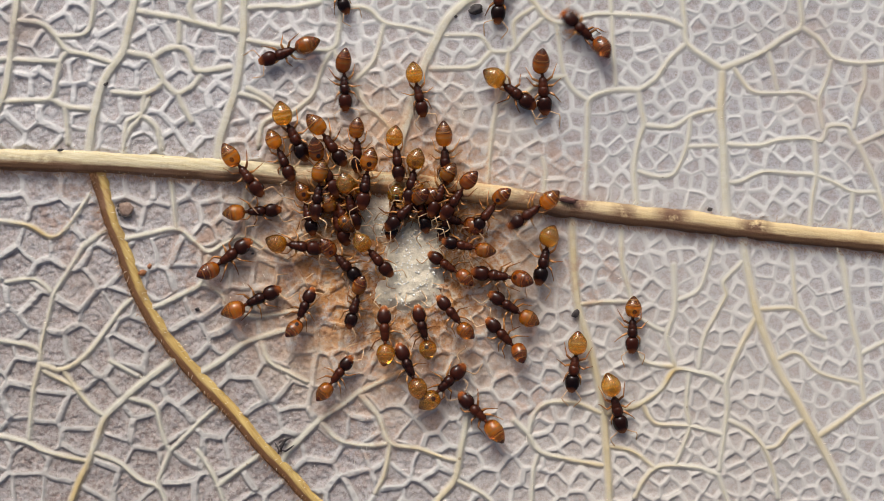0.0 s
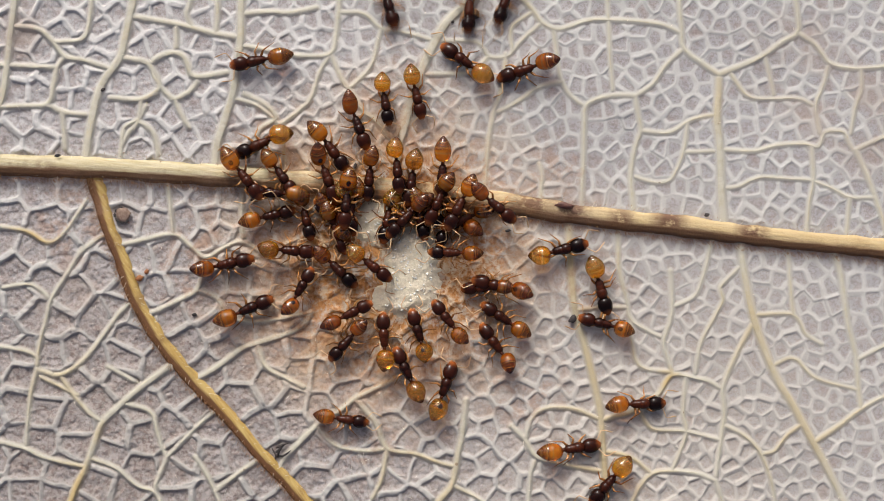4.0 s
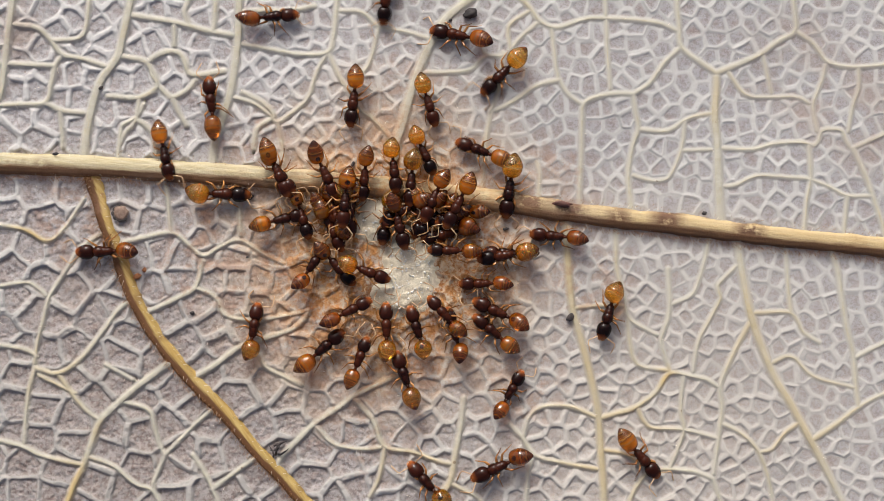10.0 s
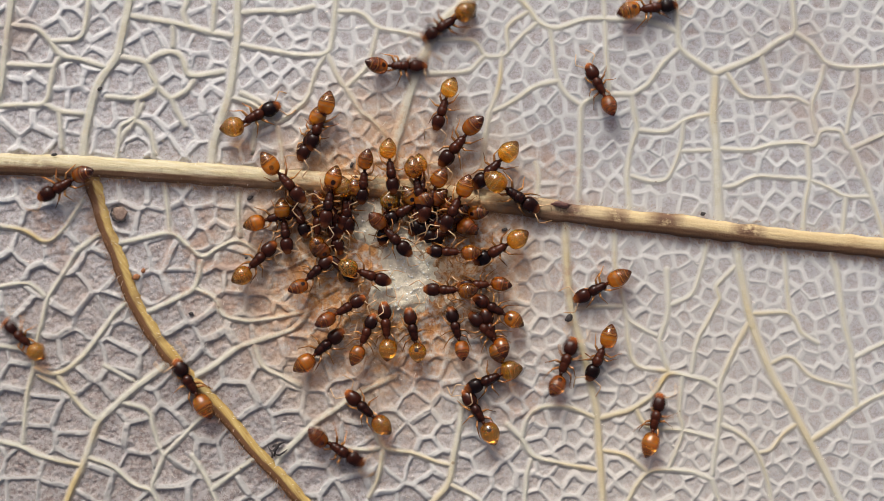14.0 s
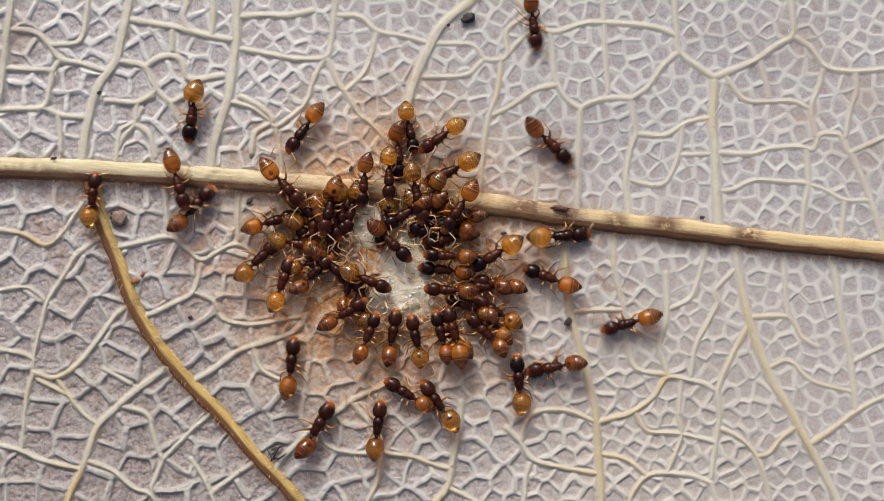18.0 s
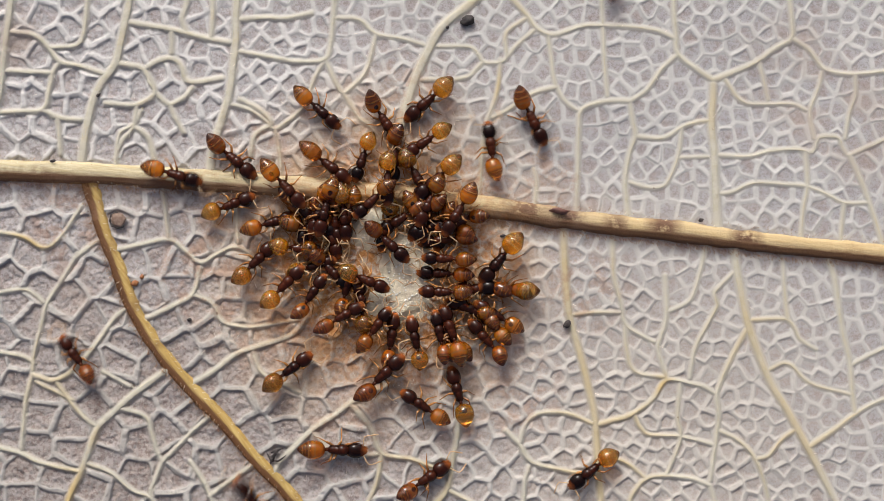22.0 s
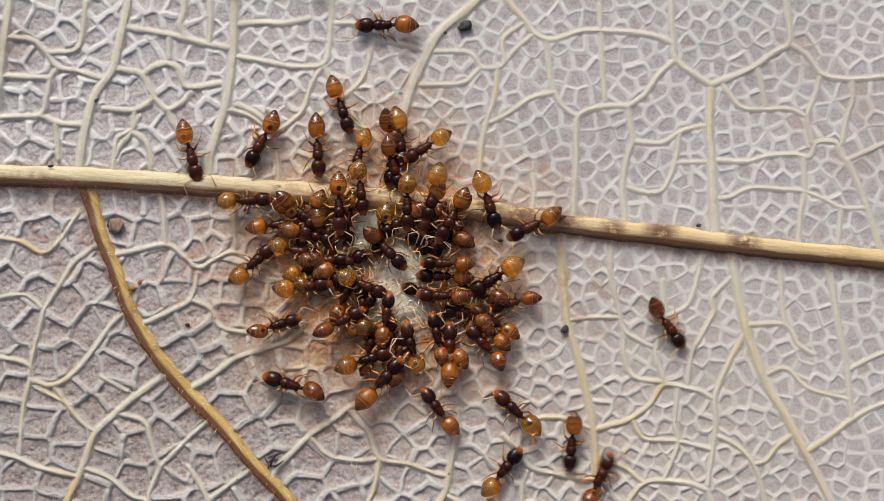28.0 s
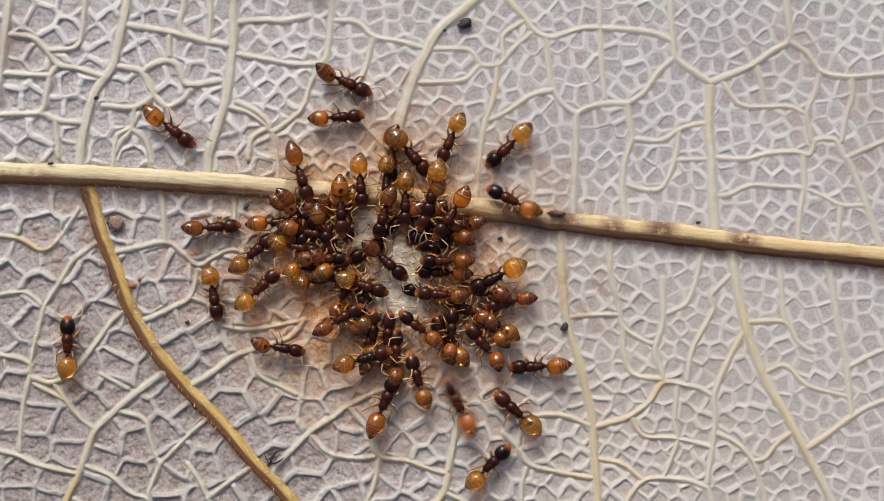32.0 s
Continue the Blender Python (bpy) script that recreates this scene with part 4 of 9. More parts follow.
def crumb(name, x, y, rx, ry, rz, turn, mat, label, category, seed):
    """A lumpy crumb half a height above the leaf."""
    def lump(a, b, c):
        k = 1 + 0.45 * noise.noise(Vector((a * 1.7 + seed, b * 1.7, c * 1.7))) + 0.2 * noise.noise(Vector((a * 4 + seed, b * 4, c * 4)))
        return a * k, b * k, c * k
    bm = bmesh.new()
    blob(bm, (0, 0, 0), (rx, ry, rz), 14, 10, lump)
    ob = part(name, bm, mat, None)
    ob.matrix_basis = pose(x * MM, y * MM, (rise(x, y) + rz * 0.7) * MM, 0, 0, turn)
    return tagged(ob, label, category)


gall = tagged(new("leaf_gall"), "round tan blister on the leaf beside the midrib", "gall")
gall.matrix_basis = pose(-11.44 * MM, 1.47 * MM, 0)
bm = bmesh.new()
def lumpy(x, y, z):
    k = 1 + 0.28 * noise.noise(Vector((x * 1.9 + 3, y * 1.9, z))) + 0.12 * noise.noise(Vector((x * 5, y * 5 + 2, z)))
    return x * k, y * k, z * k * (1 - 0.35 * max(0.0, z))


blob(bm, (0, 0, 0.02), (0.27, 0.27, 0.15), 24, 14, lumpy)
part("dome", bm, M_TAN, gall)
bm = bmesh.new()
tube(bm, [(0.29 * math.cos(a) * MM, 0.28 * math.sin(a) * MM, 0.03 * MM) for a in (radians(d) for d in range(95, 330, 12))], [(0.035 + 0.025 * math.sin(k * 1.9)) * MM for k in range(20)], 6)
part("rim", bm, M_DARK, gall, "dark crusted rim")

for n, (x, y, rx, ry, turn) in enumerate(((0.98, 8.54, 0.26, 0.17, 20), (4.50, -2.23, 0.17, 0.12, 60), (-6.82, 2.03, 0.12, 0.07, 40), (9.22, 1.46, 0.09, 0.07, 0),
                                          (-12.16, 5.9, 0.09, 0.06, 30), (-8.9, -2.08, 0.08, 0.06, 0), (-6.95, -0.1, 0.05, 0.04, 0), (-3.2, 3.2, 0.10, 0.06, 70),
                                          (2.2, 0.9, 0.10, 0.05, 15), (-13.7, 3.55, 0.10, 0.05, 10), (0.25, 8.3, 0.06, 0.05, 0))):
    crumb("crumb", x, y, rx, ry, min(rx, ry) * 0.8, turn, M_DARK, "tiny dark crumb of dirt stuck to the leaf", "crumb", n * 3.1)
crumb("brown_husk", 4.2, 1.78, 0.30, 0.11, 0.10, -8, M_HUSK, "dark brown dried husk lying on the midrib", "husk", 5.0)
crumb("rust_crumb", -10.85, -0.78, 0.14, 0.1, 0.09, 30, M_RUST, "rust brown crumb beside the golden side vein", "crumb", 8.0)
crumb("rust_crumb", -10.6, -0.55, 0.09, 0.07, 0.06, 70, M_RUST, "small rust brown crumb near the side vein", "crumb", 9.0)

flake = tagged(new("withered_flake"), "crumpled blackish plant scrap beside the golden vein", "plant scrap")
flake.matrix_basis = pose(-5.9 * MM, -6.95 * MM, 0.06 * MM)
pick = random.Random(4)
for n in range(7):
    a = pick.uniform(0, 6.28)
    bm = bmesh.new()
    p = [(pick.uniform(-0.2, 0.2), pick.uniform(-0.3, 0.3), 0.02)]
    for k in range(4):
        a += pick.uniform(-0.9, 0.9)
        p.append((p[-1][0] + 0.12 * math.cos(a), p[-1][1] + 0.12 * math.sin(a), 0.02 + pick.uniform(0, 0.12)))
    tube(bm, [tuple(c * MM for c in q) for q in p], [r * MM for r in (0.03, 0.045, 0.04, 0.03, 0.01)], 5, 0.6)
    part("fibre", bm, M_DARK, flake)


def leaf_hairs(name, label, mat, rust):
    """Short hairs: pale ones everywhere, rust brown ones under the midrib and along the golden vein."""
    pick = random.Random(12 + rust)
    verts, faces = [], []

    def hair(x, y, z, a, length, up):
        w = 0.006
        dx, dy = math.cos(a), math.sin(a)
        k = len(verts)
        mid = (x + dx * length * 0.5, y + dy * length * 0.5, z + up * 0.7)
        tip = (x + dx * length, y + dy * length, z + up)
        for q, ww in (((x, y, z), w), (mid, w * 0.7)):
            verts.append(((q[0] - dy * ww) * MM, (q[1] + dx * ww) * MM, q[2] * MM))
            verts.append(((q[0] + dy * ww) * MM, (q[1] - dx * ww) * MM, q[2] * MM))
            verts.append((q[0] * MM, q[1] * MM, (q[2] + ww * 1.6) * MM))
        verts.append(tuple(c * MM for c in tip))
        for i in range(3):
            j = (i + 1) % 3
            faces.append((k + i, k + j, k + 3 + j, k + 3 + i))
            faces.append((k + 3 + i, k + 3 + j, k + 6))

    for n, (line, r0, r1) in enumerate(VEINS):
        # dense rust hairs also stand in for the dark shade line along both veins
        dense = {0: 90, 1: 80}.get(n, 0) if rust else {0: 4, 1: 6}.get(n, 0.5 if n < 9 else 0.12)
        for i in range(1, len(line) - 1):
            if abs(line[i][0]) > 17 or abs(line[i][1]) > 10:
                continue
            d = line[i + 1] - line[i - 1]
            L = np.linalg.norm(d) + 1e-9
            base = math.atan2(d[1], d[0])
            for _ in range(int(dense * L / 2 + pick.random())):
                s = -1 if rust and pick.random() < 0.85 else pick.choice((1, -1))
                off = pick.uniform(0.85, 1.25) * r0 if rust else pick.uniform(0.5, 1.0) * r0
                x = line[i][0] - d[1] / L * off * s + pick.uniform(-0.1, 0.1)
                y = line[i][1] + d[0] / L * off * s + pick.uniform(-0.1, 0.1)
                hair(x, y, 0.05 + r0 * 0.2, base + s * pick.uniform(0.5, 1.5), pick.uniform(0.05, 0.14) if rust else pick.uniform(0.08, 0.22), pick.uniform(0.0, 0.12))
    for _ in range(0 if rust else 200):
        hair(pick.uniform(-15.8, 2.0), pick.uniform(-9, 9), 0.0, pick.uniform(0, 6.28), pick.uniform(0.08, 0.25), pick.uniform(0.02, 0.1))
    me = bpy.data.meshes.new(name)
    me.from_pydata(verts, [], faces)
    me.materials.append(mat)
    ob = new(name, me)
    ob.parent = leaf
    tagged(ob, label, kind="stuff")


leaf_hairs("hair_fringe", "fine pale hairs along the veins", M_HAIR, 0)
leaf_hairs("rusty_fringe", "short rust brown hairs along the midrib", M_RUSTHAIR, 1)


# ---- ants ----
def leg_mesh(side, lean, reach):
    """One leg from its hip: thigh up and out, shin down, a thin foot."""
    c, s = math.cos(lean), math.sin(lean)
    turn = 0.55 if lean > 0.3 else -0.6

    def at(d, z):
        """Beyond the knee the leg turns forward (front pair) or back."""
        off = max(0.0, d - 0.42 * reach) * turn
        return ((s * d + c * off) * MM, side * (c * d - s * off) * MM, z * MM)
    bm = bmesh.new()
    tube(bm, [at(0, 0), at(0.12, 0.02), at(0.40 * reach, 0.16), at(0.46 * reach, 0.15), at(0.70 * reach, -0.10), at(0.76 * reach, -0.17), at(0.98 * reach, -0.24)],
         [r * MM for r in (0.050, 0.046, 0.040, 0.025, 0.023, 0.015, 0.010)], 6)
    return bm


HIPS = [(0.42, 50), (0.24, 4), (0.08, -48)]


def build_ant(kind):
    """An ant about 2.4 mm long that faces +x, its feet on z = 0."""
    ant = new("ant")
    w = (0.32, 0.30, 0.35)[kind]

    def drop(x, y, z):
        """Egg-shaped, a little pointed behind and blunt in front."""
        k = (1 - 0.42 * max(0.0, -x) ** 1.7) * (1 + 0.10 * x + 0.22 * max(0.0, x) ** 3)
        return x, y * k, z * k
    bm = bmesh.new()
    blob(bm, (0, 0, 0), (0.52, w, w * 0.92), 20, 16, drop)
    g = part("gaster", bm, M_GASTER[kind], ant, ("glossy amber abdomen with brown bands", "dark brown glossy abdomen", "swollen pale translucent amber abdomen")[kind])
    g.matrix_basis = pose(-0.70 * MM, 0, 0.44 * MM, 0, 6, 0)
    bm = bmesh.new()
    blob(bm, (-0.13, 0, 0.33), (0.10, 0.07, 0.12), 8, 6)
    part("petiole", bm, M_BODY, ant)
    bm = bmesh.new()
    blob(bm, (0.40, 0, 0.37), (0.24, 0.205, 0.20), 14, 10)
    blob(bm, (0.24, 0, 0.35), (0.27, 0.175, 0.18), 12, 8)
    blob(bm, (0.08, 0, 0.33), (0.20, 0.155, 0.17), 12, 8, lambda x, y, z: (x, y, z * (1 + 0.2 * x)))
    blob(bm, (0.60, 0, 0.34), (0.12, 0.085, 0.09), 8, 6)
    part("thorax", bm, M_BODY, ant, "dark reddish brown thorax")
    bm = bmesh.new()
    blob(bm, (0.88, 0, 0.36), (0.345, 0.255, 0.21), 18, 14, lambda x, y, z: (x * (1 - 0.07 * max(0.0, -x) * (1 - abs(y))), y * (1.04 - 0.15 * x + 0.05 * x * x), z * (1 - 0.2 * x)))
    head = part("head", bm, M_HEAD, ant, "glossy near-black oval head")
    for s in (1, -1):
        bm = bmesh.new()
        blob(bm, (0.95, 0.21 * s, 0.42), (0.06, 0.04, 0.05), 8, 6)
        part("eye", bm, M_EYE, head)
        bm = bmesh.new()
        tube(bm, [(1.10 * MM, 0.10 * s * MM, 0.30 * MM), (1.20 * MM, 0.09 * s * MM, 0.27 * MM), (1.27 * MM, 0.01 * s * MM, 0.25 * MM)], [0.055 * MM, 0.045 * MM, 0.012 * MM], 6)
        part("mandible", bm, M_JAW, head)
        bm = bmesh.new()
        tube(bm, [(0, 0, 0), (0.14 * MM, 0.20 * s * MM, 0.06 * MM), (0.24 * MM, 0.34 * s * MM, 0.04 * MM), (0.36 * MM, 0.33 * s * MM, 0.0), (0.56 * MM, 0.24 * s * MM, -0.12 * MM), (0.66 * MM, 0.20 * s * MM, -0.18 * MM)],
             [r * MM for r in (0.022, 0.020, 0.022, 0.020, 0.026, 0.014)], 5)
        a = part("antenna", bm, M_FEELER, ant)
        a.matrix_basis = pose(1.08 * MM, 0.10 * s * MM, 0.40 * MM)
        for x, lean in HIPS:
            leg = part("leg", leg_mesh(s, radians(lean), 0.56 if lean == 4 else 0.68), M_LEG, ant)
            leg.matrix_basis = pose(x * MM, 0.10 * s * MM, 0.26 * MM)
    return ant


KINDS = [build_ant(k) for k in range(3)]
TEXTS = ("dark brown ant with a banded amber abdomen on the leaf",
         "small dark ant with a glossy brown abdomen on the leaf",
         "feeding ant with a swollen pale amber abdomen on the leaf")
ANTS = []
FEEDERS = {2, 6, 9, 13, 14, 15, 18, 19, 20, 21, 22, 25, 26, 27, 28, 29, 30, 33, 34, 35, 36, 37, 41, 42, 46, 47, *range(54, 93)}      # these hardly leave the food and sit hunched
PICK = random.Random(7)
for n in range(93):
    kind = n if n < 3 else PICK.choices((0, 1, 2), (0.48, 0.22, 0.30) if n < 54 else (0.35, 0.5, 0.15))[0]
    size = PICK.uniform(0.85, 0.98) if n in FEEDERS else PICK.uniform(0.93, 1.05)
    ob = KINDS[kind] if n < 3 else copy_thing(KINDS[kind], Matrix())
    ob.scale = (size, size, size)
    for c in ob.children:
        if c.name.startswith("leg"):
            c.matrix_basis = c.matrix_basis @ pose(0, 0, 0, 0, 0, PICK.uniform(-17, 17))
        elif c.name.startswith("antenna"):
            c.matrix_basis = c.matrix_basis @ pose(0, 0, 0, 0, PICK.uniform(-10, 12), PICK.uniform(-24, 24))
        elif c.name.startswith("gaster"):
            plump = PICK.uniform(0.84, 0.96) if n in FEEDERS else PICK.uniform(0.9, 1.0)
            c.matrix_basis = pose((0.54 * (1 - plump)) * MM, 0, 0) @ c.matrix_basis @ pose(0, 0, 0, 0, PICK.uniform(-6, 10), PICK.uniform(-12, 12)) @ Matrix.Diagonal((plump, 1, 1, 1))
    ANTS.append(tagged(ob, TEXTS[kind], "ant", "ants round the food"))


def motions():
    """All that moves: the ants walk their trails, legs and feelers swing on them."""
    herd = iter(ANTS)

    def crawl(*rows):
        ob = next(herd)
        n = ANTS.index(ob)
        perch, lean, dip = (0.08, 0.2, 0.36)[n % 3] if n < 54 else 0.0, (n * 37 % 17 - 8) * 1.2, 1 + n * 29 % 9

        def stand(x, y):
            """Ants in the crowd climb over one another."""
            crowd = min(1.0, max(0.0, (6.0 - math.hypot(x + 2.0, y - 0.2)) / 2.0))
            return (rise(x, y) + perch * crowd) * MM
        keys = [(t, pose(x * MM, y * MM, stand(x, y), lean, dip, a)) for t, x, y, a in rows]
        walk(ob, keys)
        # the feelers keep tapping
        tap = random.Random(n)
        for c in ob.children:
            if c.name.startswith("antenna"):
                rest, k, beat = c.matrix_basis.copy(), 0.0, []
                while k < 31.5:
                    beat.append((k, rest @ pose(0, 0, 0, 0, tap.uniform(-6, 6), tap.uniform(-14, 14))))
                    k = round(k + tap.uniform(0.4, 1.1), 2)
                walk(c, beat + [(32.0, rest)])
        # the six legs step in two threes while the ant runs
        legs = [c for c in ob.children if c.name.startswith("leg")]
        steps = [0.0] * 321
        for (t, x, y, a), (u, p, q, b) in zip(rows, rows[1:]):
            speed = (math.hypot(p - x, q - y) + abs(b - a) * 0.012) / max(u - t, 0.1)
            for k in range(round(t * 10), round(u * 10)):
                steps[k] = speed if speed > 0.9 else 0.0
        if max(steps) > 0:
            for n, leg in enumerate(legs):
                rest = leg.matrix_basis.copy()
                sway, cycle = [], 0.0
                for k in range(321):
                    cycle += min(steps[k] * 0.55, 3.4) * 0.45
                    if k in (0, 320) or steps[k] or steps[k - 1] or (k < 320 and steps[k + 1]):
                        swing = 22 * math.sin(cycle + (0, math.pi)[(n + n // 3) % 2]) if steps[k] else 0.0
                        sway.append((k / 10, rest @ pose(0, 0, 0, 0, 0, swing)))
                walk(leg, sway)

    crawl((0, -5.58, 7.1, -160), (1, -5.72, 7.18, -197), (2, -5.72, 7.13, -195), (3, -5.76, 7.12, -195), (3.833, -6.23, 7.03, -169), (5.267, -8.4, 6.59, -169), (6, -8.86, 6.5, -201), (7, -8.96, 6.47, -195), (7.133, -9, 6.34, -152), (7.267, -9.05, 6.2, -110), (7.733, -9.5, 4.95, -110), (8, -9.59, 4.68, -129), (8.5, -9.36, 4.63, -189), (9, -9.13, 4.58, -250), (10, -8.11, 5.09, -264), (10.2, -8.11, 5.99, -270), (10.533, -8.11, 10.2, -270), (10.7, -8.11, 11.1, -270), (12.833, -8.53, 11.1, -330), (14.967, -8.95, 11.1, -390), (17.067, -9.36, 11.1, -450), (17.333, -9.36, 9.86, -450), (17.767, -9.36, 4.07, -450), (18, -9.36, 2.83, -434), (18.133, -9.11, 2.93, -386), (18.267, -8.85, 3.04, -337), (18.733, -6.49, 4.03, -337), (19, -5.99, 4.25, -396), (19.267, -5.79, 4.17, -381), (19.733, -4.89, 3.82, -381), (20, -4.7, 3.74, -393), (21, -4.66, 3.84, -395), (22, -4.14, 3.48, -398), (23, -4.81, 3.91, -406), (24, -3.89, 3.63, -390), (25, -3.82, 3.57, -391), (28, -4.32, 4.33, -447), (29, -4.89, 3.41, -434), (30, -4.84, 3.33, -430), (31, -4.84, 3.24, -432), (32, -4.95, 3.28, -432))
    crawl((0, -3.71, 6.08, -88), (1, -2.76, 5.74, -49), (2, -3.25, 5.24, -71), (3, -3.2, 4.83, -70), (6, -3.2, 4.83, -70), (6.1, -3.24, 4.97, -12), (6.2, -3.28, 5.12, 47), (6.267, -3.33, 5.26, 106), (6.733, -3.91, 7.28, 106), (6.867, -3.98, 7.5, 52), (7, -4.04, 7.72, -1), (7.1, -4.04, 7.97, 44), (7.2, -4.04, 8.22, 90), (7.533, -4.04, 10.59, 90), (7.7, -4.04, 11.1, 90), (7.9, -3.99, 11.1, 30), (8.1, -3.95, 11.1, -30), (8.3, -3.9, 11.1, -90), (8.5, -3.9, 10.77, -90), (8.833, -3.9, 9.23, -90), (8.9, -3.9, 9.07, -51), (9, -3.9, 8.9, -12), (9.1, -4.02, 8.87, -63), (9.2, -4.14, 8.85, -115), (9.267, -4.26, 8.82, -167), (9.733, -5.92, 8.42, -167), (9.833, -6.04, 8.39, -109), (9.933, -6.16, 8.37, -52), (10, -6.28, 8.34, 6), (10.267, -6.04, 8.34, 0), (10.733, -4.92, 8.34, 0), (11, -4.68, 8.34, -8), (12, -4.4, 7.88, 23), (12.1, -4.4, 8.12, 56), (12.2, -4.4, 8.36, 90), (12.533, -4.4, 10.62, 90), (12.7, -4.4, 11.1, 90), (13.1, -5.41, 11.1, 135), (13.5, -6.43, 11.1, 180), (14.8, -15.88, 11.1, 180), (15.5, -17.9, 11.1, 180), (15.9, -17.9, 10.65, 225), (16.3, -17.9, 10.21, 270), (17.6, -17.9, 6.04, 270), (17.967, -17.9, 5.59, 315), (18.3, -17.9, 5.15, 360), (18.5, -17.48, 5.15, 360), (18.833, -15.51, 5.15, 360), (19, -15.09, 5.15, 328), (20, -15.4, 4.28, 267), (20.1, -15.58, 4.28, 223), (20.2, -15.77, 4.28, 180), (20.533, -17.52, 4.28, 180), (20.7, -17.9, 4.28, 180), (20.867, -17.9, 4.79, 135), (21.067, -17.9, 5.3, 90), (21.667, -17.9, 10.08, 90), (22, -17.9, 11.1, 90), (22.167, -17.4, 11.1, 45), (22.367, -16.89, 11.1, 0), (22.967, -12.2, 11.1, 0), (23.133, -11.7, 11.1, -45), (23.3, -11.2, 11.1, -90), (23.5, -11.2, 10.37, -90), (23.833, -11.2, 6.99, -90), (23.9, -11.2, 6.63, -49), (24, -11.2, 6.27, -8), (24.1, -11.2, 6.63, 41), (24.2, -11.2, 6.99, 90), (24.533, -11.2, 10.37, 90), (24.7, -11.2, 11.1, 90), (25.033, -11.7, 11.1, 135), (25.333, -12.2, 11.1, 180), (26.433, -16.89, 11.1, 180), (27, -17.9, 11.1, 180), (27.333, -17.9, 10.36, 225), (27.633, -17.9, 9.62, 270), (28.733, -17.9, 2.69, 270), (29, -17.9, 1.95, 315), (29.3, -17.9, 1.21, 360), (29.5, -17.55, 1.21, 360), (29.833, -15.89, 1.21, 360), (29.867, -15.78, 1.21, 301), (29.933, -15.66, 1.21, 243), (30, -15.54, 1.21, 184), (30.2, -15.89, 1.21, 180), (30.533, -17.55, 1.21, 180), (30.7, -17.9, 1.21, 180), (32, -17.9, 1.21, 180))
    crawl((0, -1.13, 5.77, -78), (1, -1.12, 5.74, -78), (2, -1.07, 5.87, -75), (3, -1.08, 5.9, -76), (6, -1.11, 5.84, -77), (7, -0.7, 5.56, -74), (8, -0.62, 5.55, -72), (9, -0.55, 5.52, -71), (10, -0.6, 5.55, -73), (11, -0.67, 5.67, -77), (12, -0.72, 5.58, -79), (13, 0.22, 6.15, -95), (14, 0.1, 5.44, -109), (17, -0.26, 4.76, -99), (18, 0.13, 4.41, -145), (19, 0.07, 4.36, -147), (20, -0.34, 4.38, -145), (21, -0.34, 4.38, -145), (22, -0.36, 4.35, -146), (23, -0.27, 4.48, -146), (24, -0.29, 4.4, -147), (25, -0.22, 4.41, -147), (28, -0.3, 4.31, -147), (29, -0.05, 4.86, -159), (30, 0.43, 4.48, -115), (31, 0.52, 4.55, -113), (32, 0.5, 4.54, -114))
    crawl((0, 2.03, 5.79, -36), (1, 2, 5.91, -31), (2, 1.12, 6.48, -17), (3, 1.15, 6.5, -16), (3.267, 1.09, 6.55, 37), (3.567, 1.02, 6.6, 91), (3.833, 0.95, 6.65, 144), (5.267, 0.01, 7.33, 144), (5.5, -0.06, 7.38, 92), (5.733, -0.12, 7.43, 40), (6, -0.19, 7.48, -12), (6.1, -0.25, 7.53, 38), (6.2, -0.3, 7.59, 87), (6.267, -0.36, 7.64, 136), (6.733, -1.16, 8.41, 136), (6.833, -1.21, 8.46, 91), (6.933, -1.27, 8.51, 45), (7, -1.33, 8.57, -1), (8, -1.3, 8.59, -6), (9, -1.42, 8.69, 2), (9.1, -1.43, 8.87, 47), (9.2, -1.43, 9.05, 92), (9.533, -1.5, 10.74, 92), (9.7, -1.51, 11.1, 90), (10.2, -1.37, 11.1, 45), (10.7, -1.22, 11.1, 0), (12.4, 0.1, 11.1, 0), (12.867, 0.25, 11.1, -45), (13.3, 0.39, 11.1, -90), (13.5, 0.39, 10.68, -90), (13.833, 0.39, 8.71, -90), (14, 0.39, 8.29, -148), (14.1, 0.39, 8.5, -209), (14.2, 0.39, 8.71, -270), (14.533, 0.39, 10.68, -270), (14.7, 0.39, 11.1, -270), (15.2, 0.57, 11.1, -315), (15.7, 0.75, 11.1, -360), (17.4, 2.42, 11.1, -360), (17.867, 2.6, 11.1, -405), (18.3, 2.78, 11.1, -450), (18.5, 2.78, 10.34, -450), (18.833, 2.78, 6.77, -450), (18.9, 2.78, 6.39, -515), (19, 2.78, 6, -579), (20, 1.89, 6.31, -520), (20.267, 1.65, 6.2, -515), (20.733, 0.53, 5.68, -515), (21, 0.29, 5.57, -537), (22, -0.28, 5.8, -499), (23, -0.58, 5.5, -477), (24, -0.56, 5.45, -474), (25, -0.66, 5.58, -472), (28, -1.37, 4.68, -443), (30, -1.39, 4.51, -442), (31, -1.19, 4.13, -408), (32, -1.08, 4.04, -408))
